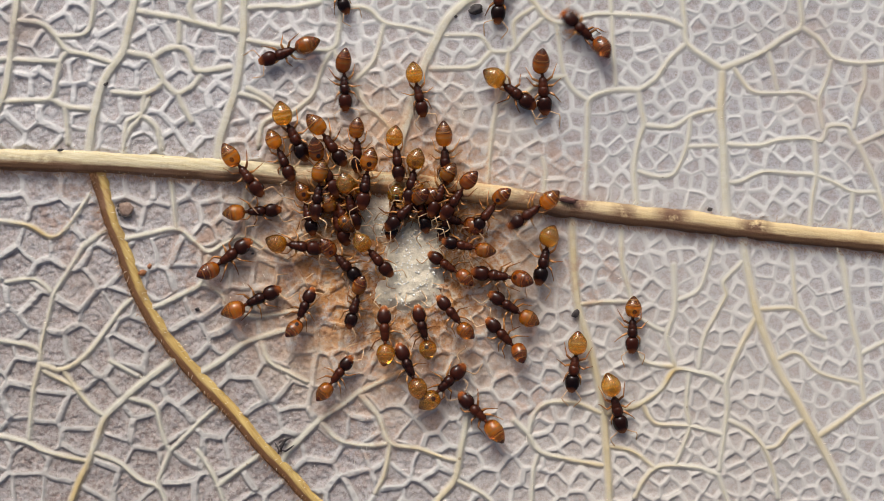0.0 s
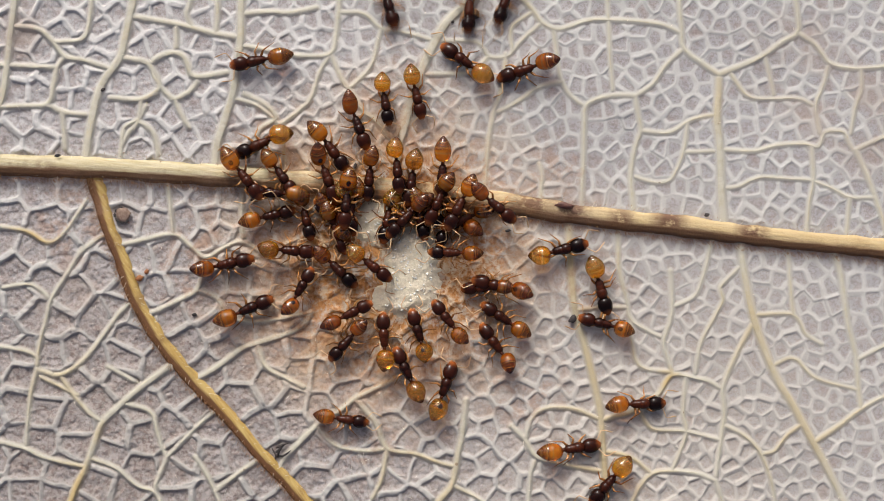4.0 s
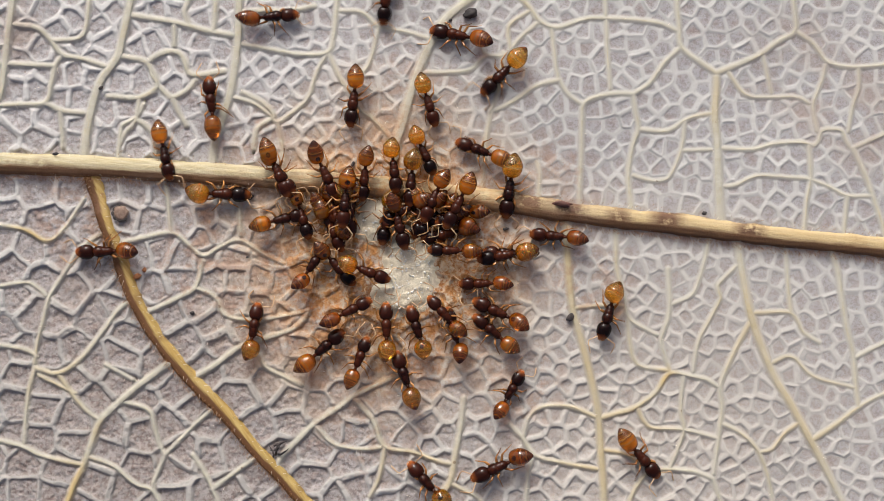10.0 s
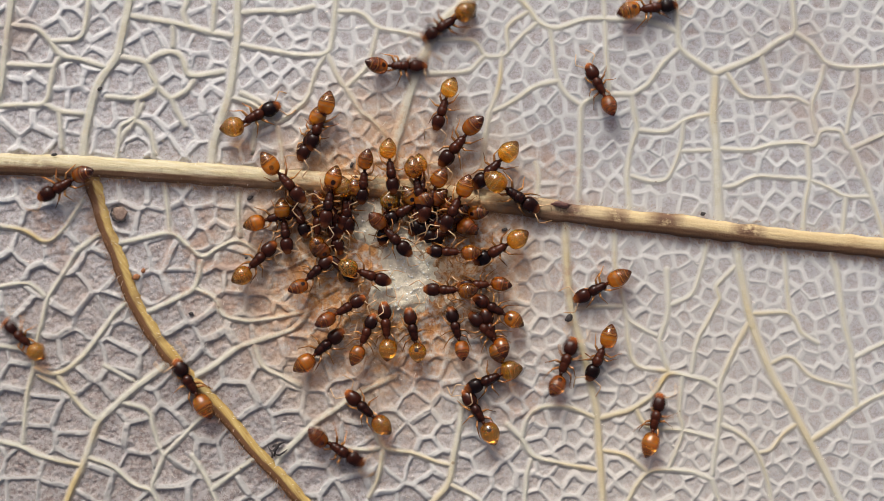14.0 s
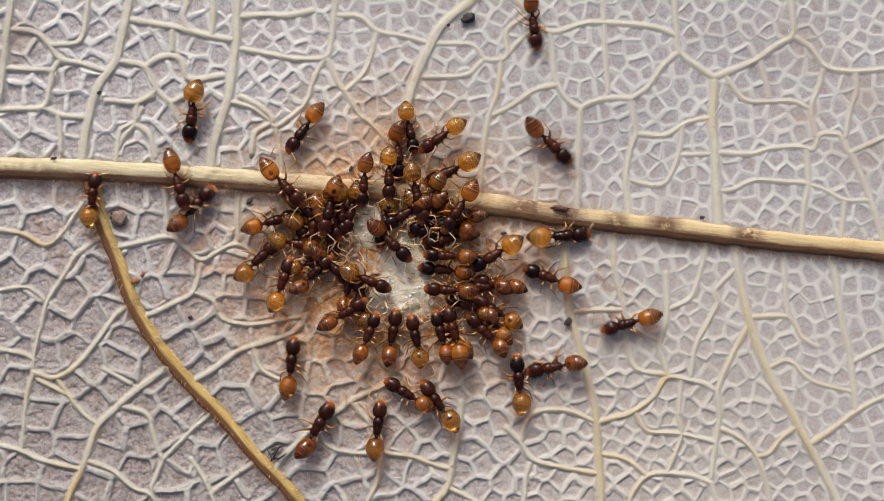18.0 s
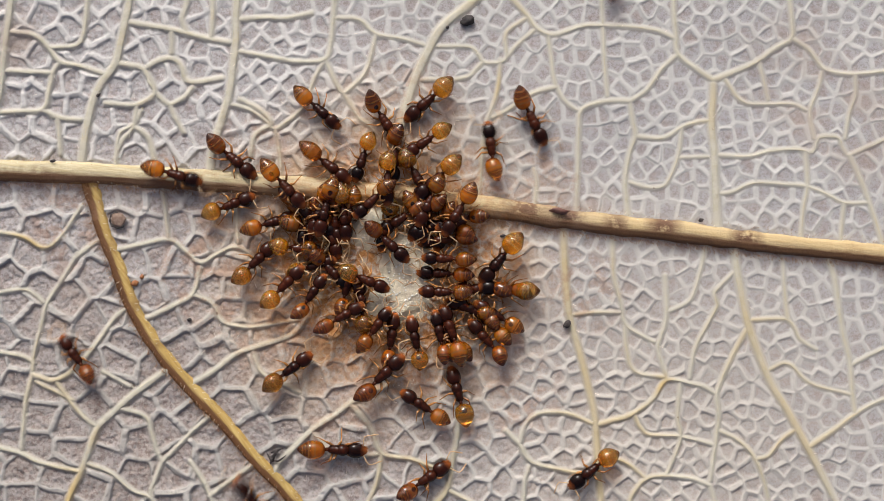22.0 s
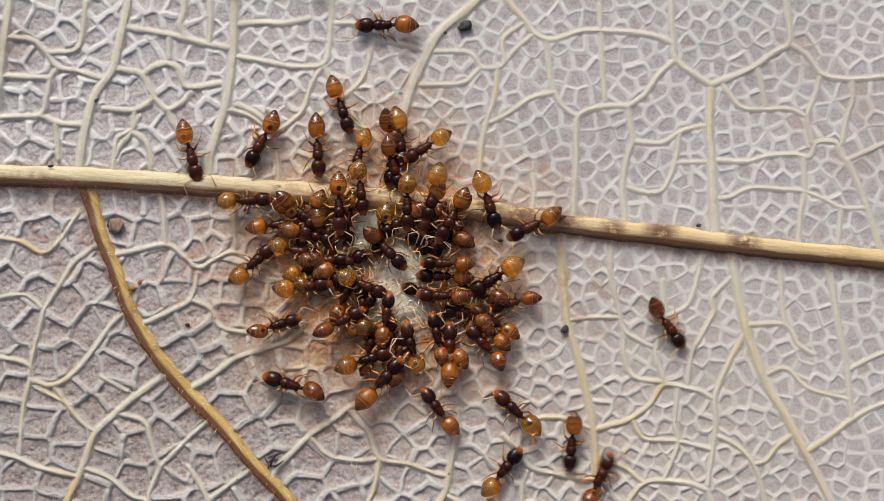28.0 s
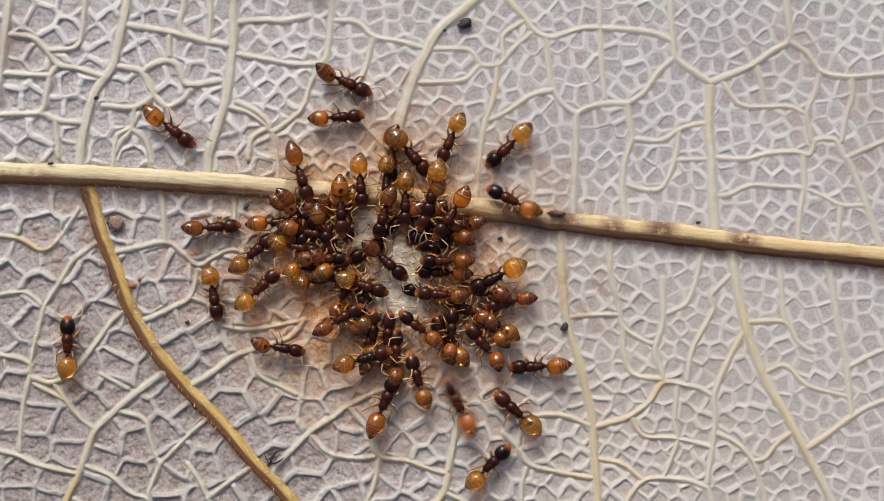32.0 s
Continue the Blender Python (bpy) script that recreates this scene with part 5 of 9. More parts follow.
    crawl((0, 3.33, 6.08, -85), (1, 3.65, 6.35, -108), (2, 3.22, 6.59, -147), (3, 3.16, 6.54, -150), (6, 2.23, 6.9, -186), (7, 1.7, 6.67, -180), (8, 1.67, 6.63, -180), (8.267, 1.52, 6.84, -233), (8.733, 0.77, 7.84, -233), (9, 0.61, 8.05, -225), (10, 0.78, 7.65, -192), (11, 0.74, 7.65, -190), (11.133, 0.77, 7.43, -136), (11.267, 0.8, 7.22, -83), (11.733, 1.05, 5.21, -83), (12, 1.1, 4.78, -121), (13, 0.8, 4.15, -129), (14, 0.77, 4.11, -130), (17, 1.11, 4.99, -121), (17.133, 1.3, 4.93, -68), (17.267, 1.5, 4.88, -15), (17.733, 3.31, 4.38, -15), (18, 3.69, 4.28, -43), (18.1, 3.61, 4.29, -92), (18.2, 3.53, 4.3, -140), (18.267, 3.44, 4.31, -189), (18.733, 2.26, 4.49, -189), (18.867, 2.13, 4.51, -146), (19, 2, 4.53, -104), (20, 2.03, 4.5, -99), (21, 2.36, 4.71, -90), (22, 3.15, 5.27, -64), (22.067, 3.15, 5.56, -13), (22.133, 3.15, 5.85, 39), (22.2, 3.15, 6.14, 90), (22.533, 3.15, 10.23, 90), (22.7, 3.15, 11.1, 90), (22.933, 2.58, 11.1, 135), (23.133, 2.02, 11.1, 180), (23.9, -3.24, 11.1, 180), (24.1, -3.81, 11.1, 225), (24.3, -4.37, 11.1, 270), (24.5, -4.37, 10.64, 270), (24.833, -4.37, 8.52, 270), (24.867, -4.37, 8.37, 220), (24.933, -4.37, 8.21, 170), (25, -4.37, 8.06, 120), (25.2, -4.37, 8.52, 90), (25.533, -4.37, 10.64, 90), (25.7, -4.37, 11.1, 90), (32, -4.37, 11.1, 90))
    crawl((0, 4.91, 7.5, 137), (0.2, 4.91, 8.04, 90), (0.533, 4.91, 10.56, 90), (0.7, 4.91, 11.1, 90), (0.9, 4.91, 9.99, 30), (1.133, 4.91, 8.88, -30), (1.333, 4.91, 7.77, -90), (2.433, 4.91, -7.77, -90), (3, 4.91, -11.1, -90), (3.333, 4.61, -11.1, -135), (3.633, 4.32, -11.1, -180), (4.733, 1.59, -11.1, -180), (5, 1.3, -11.1, -225), (5.3, 1.01, -11.1, -270), (5.5, 1.01, -10.45, -270), (5.833, 1.01, -7.43, -270), (6, 1.01, -6.78, -285), (6.067, 1.01, -7, -340), (6.133, 1.01, -7.21, -395), (6.2, 1.01, -7.43, -450), (6.533, 1.01, -10.45, -450), (6.7, 1.01, -11.1, -450), (7.567, 1.4, -11.1, -510), (8.433, 1.8, -11.1, -570), (9.3, 2.19, -11.1, -630), (9.5, 2.19, -10.55, -630), (9.833, 2.19, -7.99, -630), (9.9, 2.19, -7.72, -572), (10, 2.19, -7.44, -515), (10.5, 2.17, -7.64, -558), (11, 2.14, -7.83, -601), (11.067, 2.14, -7.99, -551), (11.133, 2.14, -8.16, -500), (11.2, 2.14, -8.32, -450), (11.533, 2.14, -10.61, -450), (11.7, 2.14, -11.1, -450), (11.933, 1.69, -11.1, -495), (12.133, 1.24, -11.1, -540), (12.9, -2.94, -11.1, -540), (13.1, -3.39, -11.1, -585), (13.3, -3.83, -11.1, -630), (13.5, -3.83, -10.43, -630), (13.833, -3.83, -7.32, -630), (13.9, -3.83, -6.99, -691), (14, -3.83, -6.66, -752), (14.267, -3.99, -6.64, -803), (14.567, -4.14, -6.63, -855), (14.833, -4.3, -6.61, -906), (16.267, -6.45, -6.39, -906), (16.5, -6.61, -6.38, -951), (16.733, -6.76, -6.36, -996), (17, -6.91, -6.35, -1041), (17.267, -6.56, -6.32, -1075), (17.733, -4.91, -6.16, -1075), (18, -4.56, -6.13, -1021), (18.267, -4.33, -5.98, -1048), (18.733, -3.26, -5.3, -1048), (19, -3.03, -5.16, -1031), (20, -2.74, -4.85, -1056), (21, -2.26, -4.17, -1036), (22, -2.26, -4.15, -1036), (23, -2.29, -4.11, -1036), (24, -3.24, -3.34, -992), (25, -3.24, -3.34, -992), (25.433, -3.37, -3.42, -932), (25.833, -3.5, -3.49, -871), (27.267, -4.71, -4.15, -871), (28, -4.97, -4.29, -918), (28.1, -4.85, -4.47, -870), (28.2, -4.73, -4.64, -823), (28.267, -4.61, -4.82, -775), (28.733, -2.89, -7.28, -775), (28.833, -2.77, -7.45, -723), (28.933, -2.65, -7.63, -670), (29, -2.53, -7.8, -618), (29.267, -2.48, -7.59, -644), (29.733, -2.24, -6.61, -644), (30, -2.19, -6.39, -647), (30.1, -2.16, -6.46, -693), (30.2, -2.13, -6.52, -739), (30.267, -2.1, -6.58, -785), (30.733, -1.68, -7.47, -785), (30.867, -1.63, -7.57, -841), (31, -1.58, -7.66, -897), (31.1, -1.58, -7.92, -853), (31.2, -1.58, -8.18, -810), (31.533, -1.58, -10.58, -810), (31.7, -1.58, -11.1, -810), (32, -1.58, -11.1, -810))
    crawl((0, -4.06, 9.32, -65), (1, -3.5, 8.9, -62), (1.267, -3.35, 8.5, -68), (1.733, -2.61, 6.66, -68), (2, -2.45, 6.27, -71), (3, -2.22, 5.92, -100), (4.5, -2.21, 5.49, -64), (6, -2.19, 5.06, -29), (7, -1.79, 4.92, -37), (8, -1.49, 4.51, -49), (9, -1.12, 4.16, -67), (10, -0.81, 3.76, -66), (11, -0.38, 3.36, -62), (12, -0.39, 3.31, -62), (14, -0.78, 2.74, -80), (14.267, -0.8, 2.85, -140), (14.567, -0.82, 2.95, -200), (14.833, -0.84, 3.06, -259), (16.267, -1.12, 4.53, -259), (16.5, -1.14, 4.63, -319), (16.733, -1.16, 4.74, -379), (17, -1.17, 4.84, -439), (18, -1.2, 4.74, -438), (19, -1.81, 5.35, -471), (20, -2.6, 4.39, -466), (21, -2.63, 4.32, -468), (22, -2.73, 3.82, -469), (23, -2.9, 4.13, -470), (24, -2.94, 4.12, -460), (25, -2.8, 4.12, -467), (28, -2.8, 4.12, -467), (28.267, -2.65, 3.94, -411), (28.733, -1.95, 3.09, -411), (29, -1.8, 2.91, -452), (31, -1.89, 3, -457), (32, -1.86, 3.05, -451))
    crawl((0, 1.76, 9.25, -93), (1, 1.84, 9.29, -92), (1.133, 1.97, 9.3, -44), (1.267, 2.09, 9.31, 4), (1.733, 3.24, 9.38, 4), (1.867, 3.37, 9.39, -45), (2, 3.49, 9.4, -94), (2.067, 3.49, 9.49, -152), (2.133, 3.49, 9.57, -211), (2.2, 3.49, 9.66, -270), (2.533, 3.49, 10.85, -270), (2.7, 3.49, 11.1, -270), (3.2, 2.78, 11.1, -225), (3.7, 2.07, 11.1, -180), (5.4, -4.57, 11.1, -180), (5.867, -5.28, 11.1, -135), (6.3, -5.99, 11.1, -90), (6.5, -5.99, 10.34, -90), (6.833, -5.99, 6.79, -90), (6.9, -5.99, 6.41, -149), (7, -5.99, 6.03, -208), (7.2, -5.99, 6.79, -270), (7.533, -5.99, 10.34, -270), (7.7, -5.99, 11.1, -270), (7.933, -5.69, 11.1, -315), (8.133, -5.39, 11.1, -360), (8.9, -2.61, 11.1, -360), (9.1, -2.31, 11.1, -405), (9.3, -2.02, 11.1, -450), (9.5, -2.02, 10.84, -450), (9.833, -2.02, 9.61, -450), (10, -2.02, 9.35, -456), (10.067, -2.02, 9.43, -514), (10.133, -2.02, 9.52, -572), (10.2, -2.02, 9.61, -630), (10.533, -2.02, 10.84, -630), (10.7, -2.02, 11.1, -630), (11.067, -1.33, 11.1, -675), (11.433, -0.65, 11.1, -720), (12.667, 5.74, 11.1, -720), (12.967, 6.43, 11.1, -765), (13.3, 7.11, 11.1, -810), (13.5, 7.11, 10.73, -810), (13.833, 7.11, 9.02, -810), (13.9, 7.11, 8.83, -761), (14, 7.11, 8.65, -712), (14.1, 7.11, 8.83, -671), (14.2, 7.11, 9.02, -630), (14.533, 7.11, 10.73, -630), (14.7, 7.11, 11.1, -630), (15.9, 7.45, 11.1, -690), (17.1, 7.79, 11.1, -750), (18.3, 8.13, 11.1, -810), (18.5, 8.13, 10.14, -810), (18.833, 8.13, 5.65, -810), (18.9, 8.13, 5.17, -868), (19, 8.13, 4.69, -925), (19.2, 8.13, 5.65, -990), (19.533, 8.13, 10.14, -990), (19.7, 8.13, 11.1, -990), (20.067, 7.1, 11.1, -945), (20.433, 6.07, 11.1, -900), (21.667, -3.51, 11.1, -900), (21.967, -4.54, 11.1, -855), (22.3, -5.57, 11.1, -810), (22.5, -5.57, 10.58, -810), (22.833, -5.57, 8.16, -810), (23, -5.57, 7.64, -870), (23.267, -5.62, 7.39, -823), (23.733, -5.88, 6.26, -823), (24, -5.94, 6.01, -772), (24.267, -5.7, 5.85, -754), (24.733, -4.56, 5.07, -754), (25, -4.32, 4.91, -740), (25.267, -4.41, 4.89, -790), (25.567, -4.5, 4.88, -841), (25.833, -4.6, 4.86, -891), (27.267, -5.89, 4.66, -891), (28, -6.17, 4.61, -839), (28.5, -6.44, 4.93, -883), (29, -6.7, 5.25, -926), (29.267, -7.28, 5.4, -914), (29.733, -9.97, 6.08, -914), (30, -10.55, 6.23, -864), (30.1, -10.55, 6.59, -927), (30.2, -10.55, 6.96, -990), (30.533, -10.55, 10.37, -990), (30.7, -10.55, 11.1, -990), (32, -10.55, 11.1, -990))
    crawl((0, -5.61, 4.33, -63), (1, -5.68, 4.35, -64), (2, -5.68, 4.42, -54), (3, -5.61, 4.36, -59), (3.433, -5.85, 4.25, -107), (3.833, -6.09, 4.15, -156), (5.267, -8.31, 3.16, -156), (5.633, -8.54, 3.06, -109), (6, -8.78, 2.95, -62), (7, -8.34, 2.14, -3), (8, -8.19, 2.19, -4), (9, -8.14, 2.17, -2), (10, -8.12, 2.14, -2), (11, -8.11, 2.16, -3), (12, -8.06, 2.19, -3), (12.133, -8.01, 2.32, 32), (12.267, -7.95, 2.46, 68), (12.733, -7.42, 3.74, 68), (13, -7.31, 4.02, 39), (14, -6.9, 4.74, 27), (14.833, -6.74, 5.1, 66), (16.267, -5.99, 6.77, 66), (16.633, -5.92, 6.95, 3), (17, -5.84, 7.13, -61), (17.133, -6.06, 7, -105), (17.267, -6.27, 6.87, -149), (17.733, -8.33, 5.65, -149), (18, -8.77, 5.38, -98), (18.1, -8.79, 5.46, -150), (18.2, -8.81, 5.53, -202), (18.267, -8.83, 5.61, -254), (18.733, -9.12, 6.67, -254), (19, -9.19, 6.9, -268), (19.2, -9.19, 7.53, -270), (19.533, -9.19, 10.47, -270), (19.7, -9.19, 11.1, -270), (20.067, -9.47, 11.1, -225), (20.433, -9.76, 11.1, -180), (21.667, -12.4, 11.1, -180), (21.967, -12.69, 11.1, -135), (22.3, -12.97, 11.1, -90), (22.5, -12.98, 10.81, -91), (22.833, -13, 9.43, -91), (22.867, -13, 9.33, -148), (22.933, -13, 9.23, -205), (23, -13, 9.13, -263), (24, -13.06, 9.13, -263), (24.2, -13.06, 9.42, -269), (24.533, -13.08, 10.8, -269), (24.7, -13.09, 11.1, -270), (24.967, -13.45, 11.1, -225), (25.2, -13.81, 11.1, -180), (26.067, -17.18, 11.1, -180), (26.5, -17.9, 11.1, -180), (26.767, -17.9, 9.99, -135), (27, -17.9, 8.88, -90), (27.867, -17.9, -1.47, -90), (28.067, -17.9, -2.58, -45), (28.3, -17.9, -3.69, 0), (28.5, -17.14, -3.69, 0), (28.833, -13.58, -3.67, 0), (28.9, -13.2, -3.67, 61), (29, -12.82, -3.66, 122), (30, -12.9, -3.62, 125), (31, -13.12, -3.12, 93), (32, -13.08, -3.14, 91))
    crawl((0, -5.95, 3.46, -65), (1, -5.92, 3.06, -58), (2, -5.96, 3.04, -53), (3, -5.87, 3.03, -54), (6, -5.95, 3.07, -53), (7, -5.94, 3.09, -51), (8, -5.87, 3.04, -53), (9, -5.88, 3.05, -52), (11, -5.81, 3.02, -59), (12, -5.81, 3.02, -59), (12.267, -5.77, 2.74, -82), (12.733, -5.6, 1.41, -82), (13, -5.56, 1.13, -83), (14, -5.56, 1.13, -83), (14.433, -5.45, 1.17, -33), (14.833, -5.34, 1.2, 18), (16.267, -4.32, 1.54, 18), (16.633, -4.21, 1.58, -20), (17, -4.1, 1.61, -58), (18, -4.1, 1.56, -58), (19, -4.08, 1.55, -58), (20, -4.07, 1.58, -57), (22, -4.19, 1.98, -109), (24, -4.31, 1.87, -112), (28, -4.38, 1.88, -112), (29, -4.38, 1.88, -112), (29.133, -4.58, 2.05, -166), (29.267, -4.79, 2.22, -220), (29.733, -6.69, 3.8, -220), (29.833, -6.82, 3.92, -175), (29.933, -6.96, 4.03, -131), (30, -7.1, 4.14, -87), (30.133, -6.9, 4.2, -36), (30.267, -6.7, 4.25, 16), (30.733, -4.83, 4.77, 16), (31, -4.43, 4.88, -21), (32, -3.7, 5.18, 4))
    crawl((0, -7.24, 2.89, -52), (1, -7.28, 2.92, -52), (2, -7.28, 3, -55), (3, -7.18, 2.96, -51), (6, -7.17, 3.02, -55), (7, -7.17, 3.02, -55), (8, -7.18, 3.1, -54), (9, -7.09, 3.03, -54), (10, -5.87, 3.12, -66), (12, -5.62, 2.78, -48), (13, -5.6, 2.76, -48), (14, -5.6, 2.79, -48), (17, -5.6, 2.75, -47), (18, -5.59, 2.74, -47), (19, -5.62, 2.79, -48), (20, -5.59, 2.73, -47), (21, -5.56, 2.78, -46), (22, -5.54, 2.8, -47), (23, -5.53, 2.88, -47), (24, -5.54, 2.9, -50), (25, -5.46, 3.16, -55), (25.267, -5.62, 3.21, -102), (25.567, -5.79, 3.26, -150), (25.833, -5.95, 3.31, -197), (27.267, -8.26, 4.02, -197), (27.633, -8.51, 4.09, -136), (28, -8.76, 4.17, -75), (29, -9.09, 3.92, -99), (30, -8.82, 4.3, -60), (31, -9.24, 4.4, -59), (32, -9.55, 4.92, -38))
    crawl((0, -4.28, 4.01, -55), (1, -4.24, 4.01, -54), (2, -4.19, 3.98, -53), (3, -4.15, 4.01, -53), (6, -4.11, 3.95, -53), (7, -4.11, 3.95, -53), (7.133, -4.05, 4.08, 5), (7.267, -3.98, 4.2, 64), (7.733, -3.41, 5.36, 64), (7.867, -3.35, 5.49, 12), (8, -3.29, 5.61, -39), (9, -2.76, 4.8, -46), (10, -3.08, 5.69, -97), (11, -3.79, 4.64, -77), (12, -3.82, 4.64, -81), (14, -4.19, 4.79, -112), (14.267, -4.18, 4.86, -165), (14.567, -4.18, 4.93, -219), (14.833, -4.18, 4.99, -273), (16.267, -4.13, 5.97, -273), (16.5, -4.13, 6.04, -223), (16.733, -4.12, 6.11, -172), (17, -4.12, 6.18, -122), (17.067, -4.12, 6.43, -171), (17.133, -4.12, 6.67, -221), (17.2, -4.12, 6.92, -270), (17.533, -4.12, 10.36, -270), (17.7, -4.12, 11.1, -270), (18.067, -4.66, 11.1, -225), (18.433, -5.2, 11.1, -180), (19.667, -10.26, 11.1, -180), (19.967, -10.8, 11.1, -135), (20.3, -11.35, 11.1, -90), (20.5, -11.35, 10.39, -90), (20.833, -11.35, 7.07, -90), (20.9, -11.35, 6.72, -48), (21, -11.35, 6.36, -6), (21.267, -11.07, 5.88, -60), (21.733, -9.8, 3.65, -60), (22, -9.53, 3.17, -17), (22.133, -9.53, 3.76, 36), (22.233, -9.53, 4.36, 90), (22.667, -9.53, 9.91, 90), (22.867, -9.53, 11.1, 90), (23.067, -9.38, 11.1, 45), (23.267, -9.22, 11.1, 0), (23.933, -7.74, 11.1, 0), (24.133, -7.59, 11.1, -45), (24.3, -7.43, 11.1, -90), (24.5, -7.43, 10.87, -90), (24.833, -7.43, 9.78, -90), (25, -7.43, 9.54, -107), (25.067, -7.43, 9.62, -161), (25.133, -7.43, 9.7, -216), (25.2, -7.43, 9.78, -270), (25.533, -7.43, 10.87, -270), (25.7, -7.43, 11.1, -270), (32, -7.43, 11.1, -270))
    crawl((0, -4.46, 3.01, -66), (1, -4.34, 3.05, -67), (2, -4.27, 2.97, -68), (3, -4.29, 3.04, -70), (6, -4.33, 3.02, -68), (7, -4.35, 3.02, -67), (8, -4.35, 3.07, -64), (9, -4.32, 3.06, -64), (10, -4.29, 3.04, -65), (11, -4.36, 3.03, -66), (11.133, -4.19, 3.21, -9), (11.267, -4.03, 3.4, 48), (11.733, -2.5, 5.12, 48), (11.867, -2.33, 5.3, -3), (12, -2.17, 5.48, -54), (12.133, -2.07, 5.52, -16), (12.267, -1.97, 5.56, 22), (12.733, -1.05, 5.93, 22), (12.867, -0.95, 5.97, -31), (13, -0.85, 6.01, -84), (13.5, -1.3, 6.33, -42), (14, -1.75, 6.64, 0), (14.1, -1.75, 6.98, 45), (14.2, -1.75, 7.31, 90), (14.533, -1.75, 10.43, 90), (14.7, -1.75, 11.1, 90), (15.333, -1.85, 11.1, 135), (16, -1.95, 11.1, 180), (18.133, -2.92, 11.1, 180), (18.733, -3.02, 11.1, 225), (19.3, -3.12, 11.1, 270), (19.5, -3.12, 10.41, 270), (19.833, -3.12, 7.21, 270), (20, -3.12, 6.53, 254), (21, -3.14, 5.58, 277), (22, -2.13, 5.13, 302), (23, -1.97, 5.12, 298), (24, -1.7, 5.32, 294), (25, -1.77, 5.37, 294), (29, -1.59, 4.48, 294), (30, -1.59, 4.48, 294), (30.1, -1.69, 4.56, 243), (30.2, -1.79, 4.64, 191), (30.267, -1.88, 4.72, 140), (30.733, -3.24, 5.86, 140), (30.833, -3.34, 5.94, 197), (30.933, -3.43, 6.02, 254), (31, -3.53, 6.11, 312), (32, -3.48, 6.48, 335))
    crawl((0, -3.24, 3.83, -89), (1, -3.24, 3.83, -89), (2, -2.69, 2.97, -98), (3, -2.65, 3.05, -97), (6, -2.72, 2.97, -95), (7, -2.7, 2.94, -94), (8, -2.7, 2.95, -94), (9, -2.71, 2.98, -95), (10, -2.76, 2.98, -96), (11, -2.72, 2.97, -94), (12, -2.7, 2.93, -98), (13, -2.74, 2.85, -96), (14, -2.74, 2.89, -96), (17, -2.71, 2.91, -97), (18, -2.71, 2.9, -97), (19, -2.67, 2.92, -96), (20, -2.74, 2.99, -95), (22, -2.23, 2.31, -137), (24, -1.99, 3.03, -90), (28, -1.64, 3.77, -75), (29, -1.64, 3.77, -75), (30, -1.92, 2.64, -103), (31, -1.77, 2.04, -106), (32, -1.85, 1.95, -107))
    crawl((0, -1.84, 3.51, -84), (1, -1.75, 3.39, -85), (2, -1.73, 3.33, -84), (3, -1.71, 3.33, -84), (6, -1.76, 3.23, -85), (7, -1.76, 3.28, -85), (8, -1.76, 3.27, -85), (9, -1.75, 3.26, -85), (10, -1.76, 3.24, -84), (11, -1.78, 3.31, -85), (12, -1.85, 3.25, -82), (13, -1.82, 3.15, -83), (14, -1.83, 3.24, -83), (17, -1.72, 3.69, -67), (18, -1.84, 3.12, -90), (19, -1.81, 3.07, -89), (20, -1.85, 3.09, -91), (21, -1.85, 2.98, -91), (22, -1.85, 3.04, -91), (23, -1.89, 3.01, -93), (25, -1.96, 2.93, -93), (28, -2.73, 2.89, -84), (29, -2.79, 3.01, -84), (30, -2.77, 3.07, -86), (31, -2.74, 3.13, -87), (32, -2.72, 3.02, -86))
    crawl((0, -1.22, 2.71, -101), (1, -1.24, 2.78, -98), (2, -1.21, 2.85, -99), (3, -1.13, 2.89, -99), (6, -1.18, 2.88, -98), (7, -1.18, 2.86, -98), (8, -1.2, 2.9, -99), (9, -1.19, 2.8, -99), (10, -1.09, 2.82, -95), (11, -0.91, 2.52, -80), (12, -0.91, 2.57, -81), (13, -0.87, 2.61, -77), (17, -0.91, 2.48, -79), (18, -0.9, 2.56, -79), (19, -0.97, 3.19, -68), (20, -0.94, 3.18, -63), (21, -0.97, 3.17, -63), (22, -0.93, 3.21, -63), (23, -0.72, 2.77, -84), (24, -0.66, 2.85, -85), (25, -0.65, 2.77, -85), (28, -1.05, 2.41, -91), (29, -1.02, 2.38, -90), (30, -1.04, 2.42, -91), (31, -1.01, 2.43, -94), (32, -1.11, 2.41, -92))
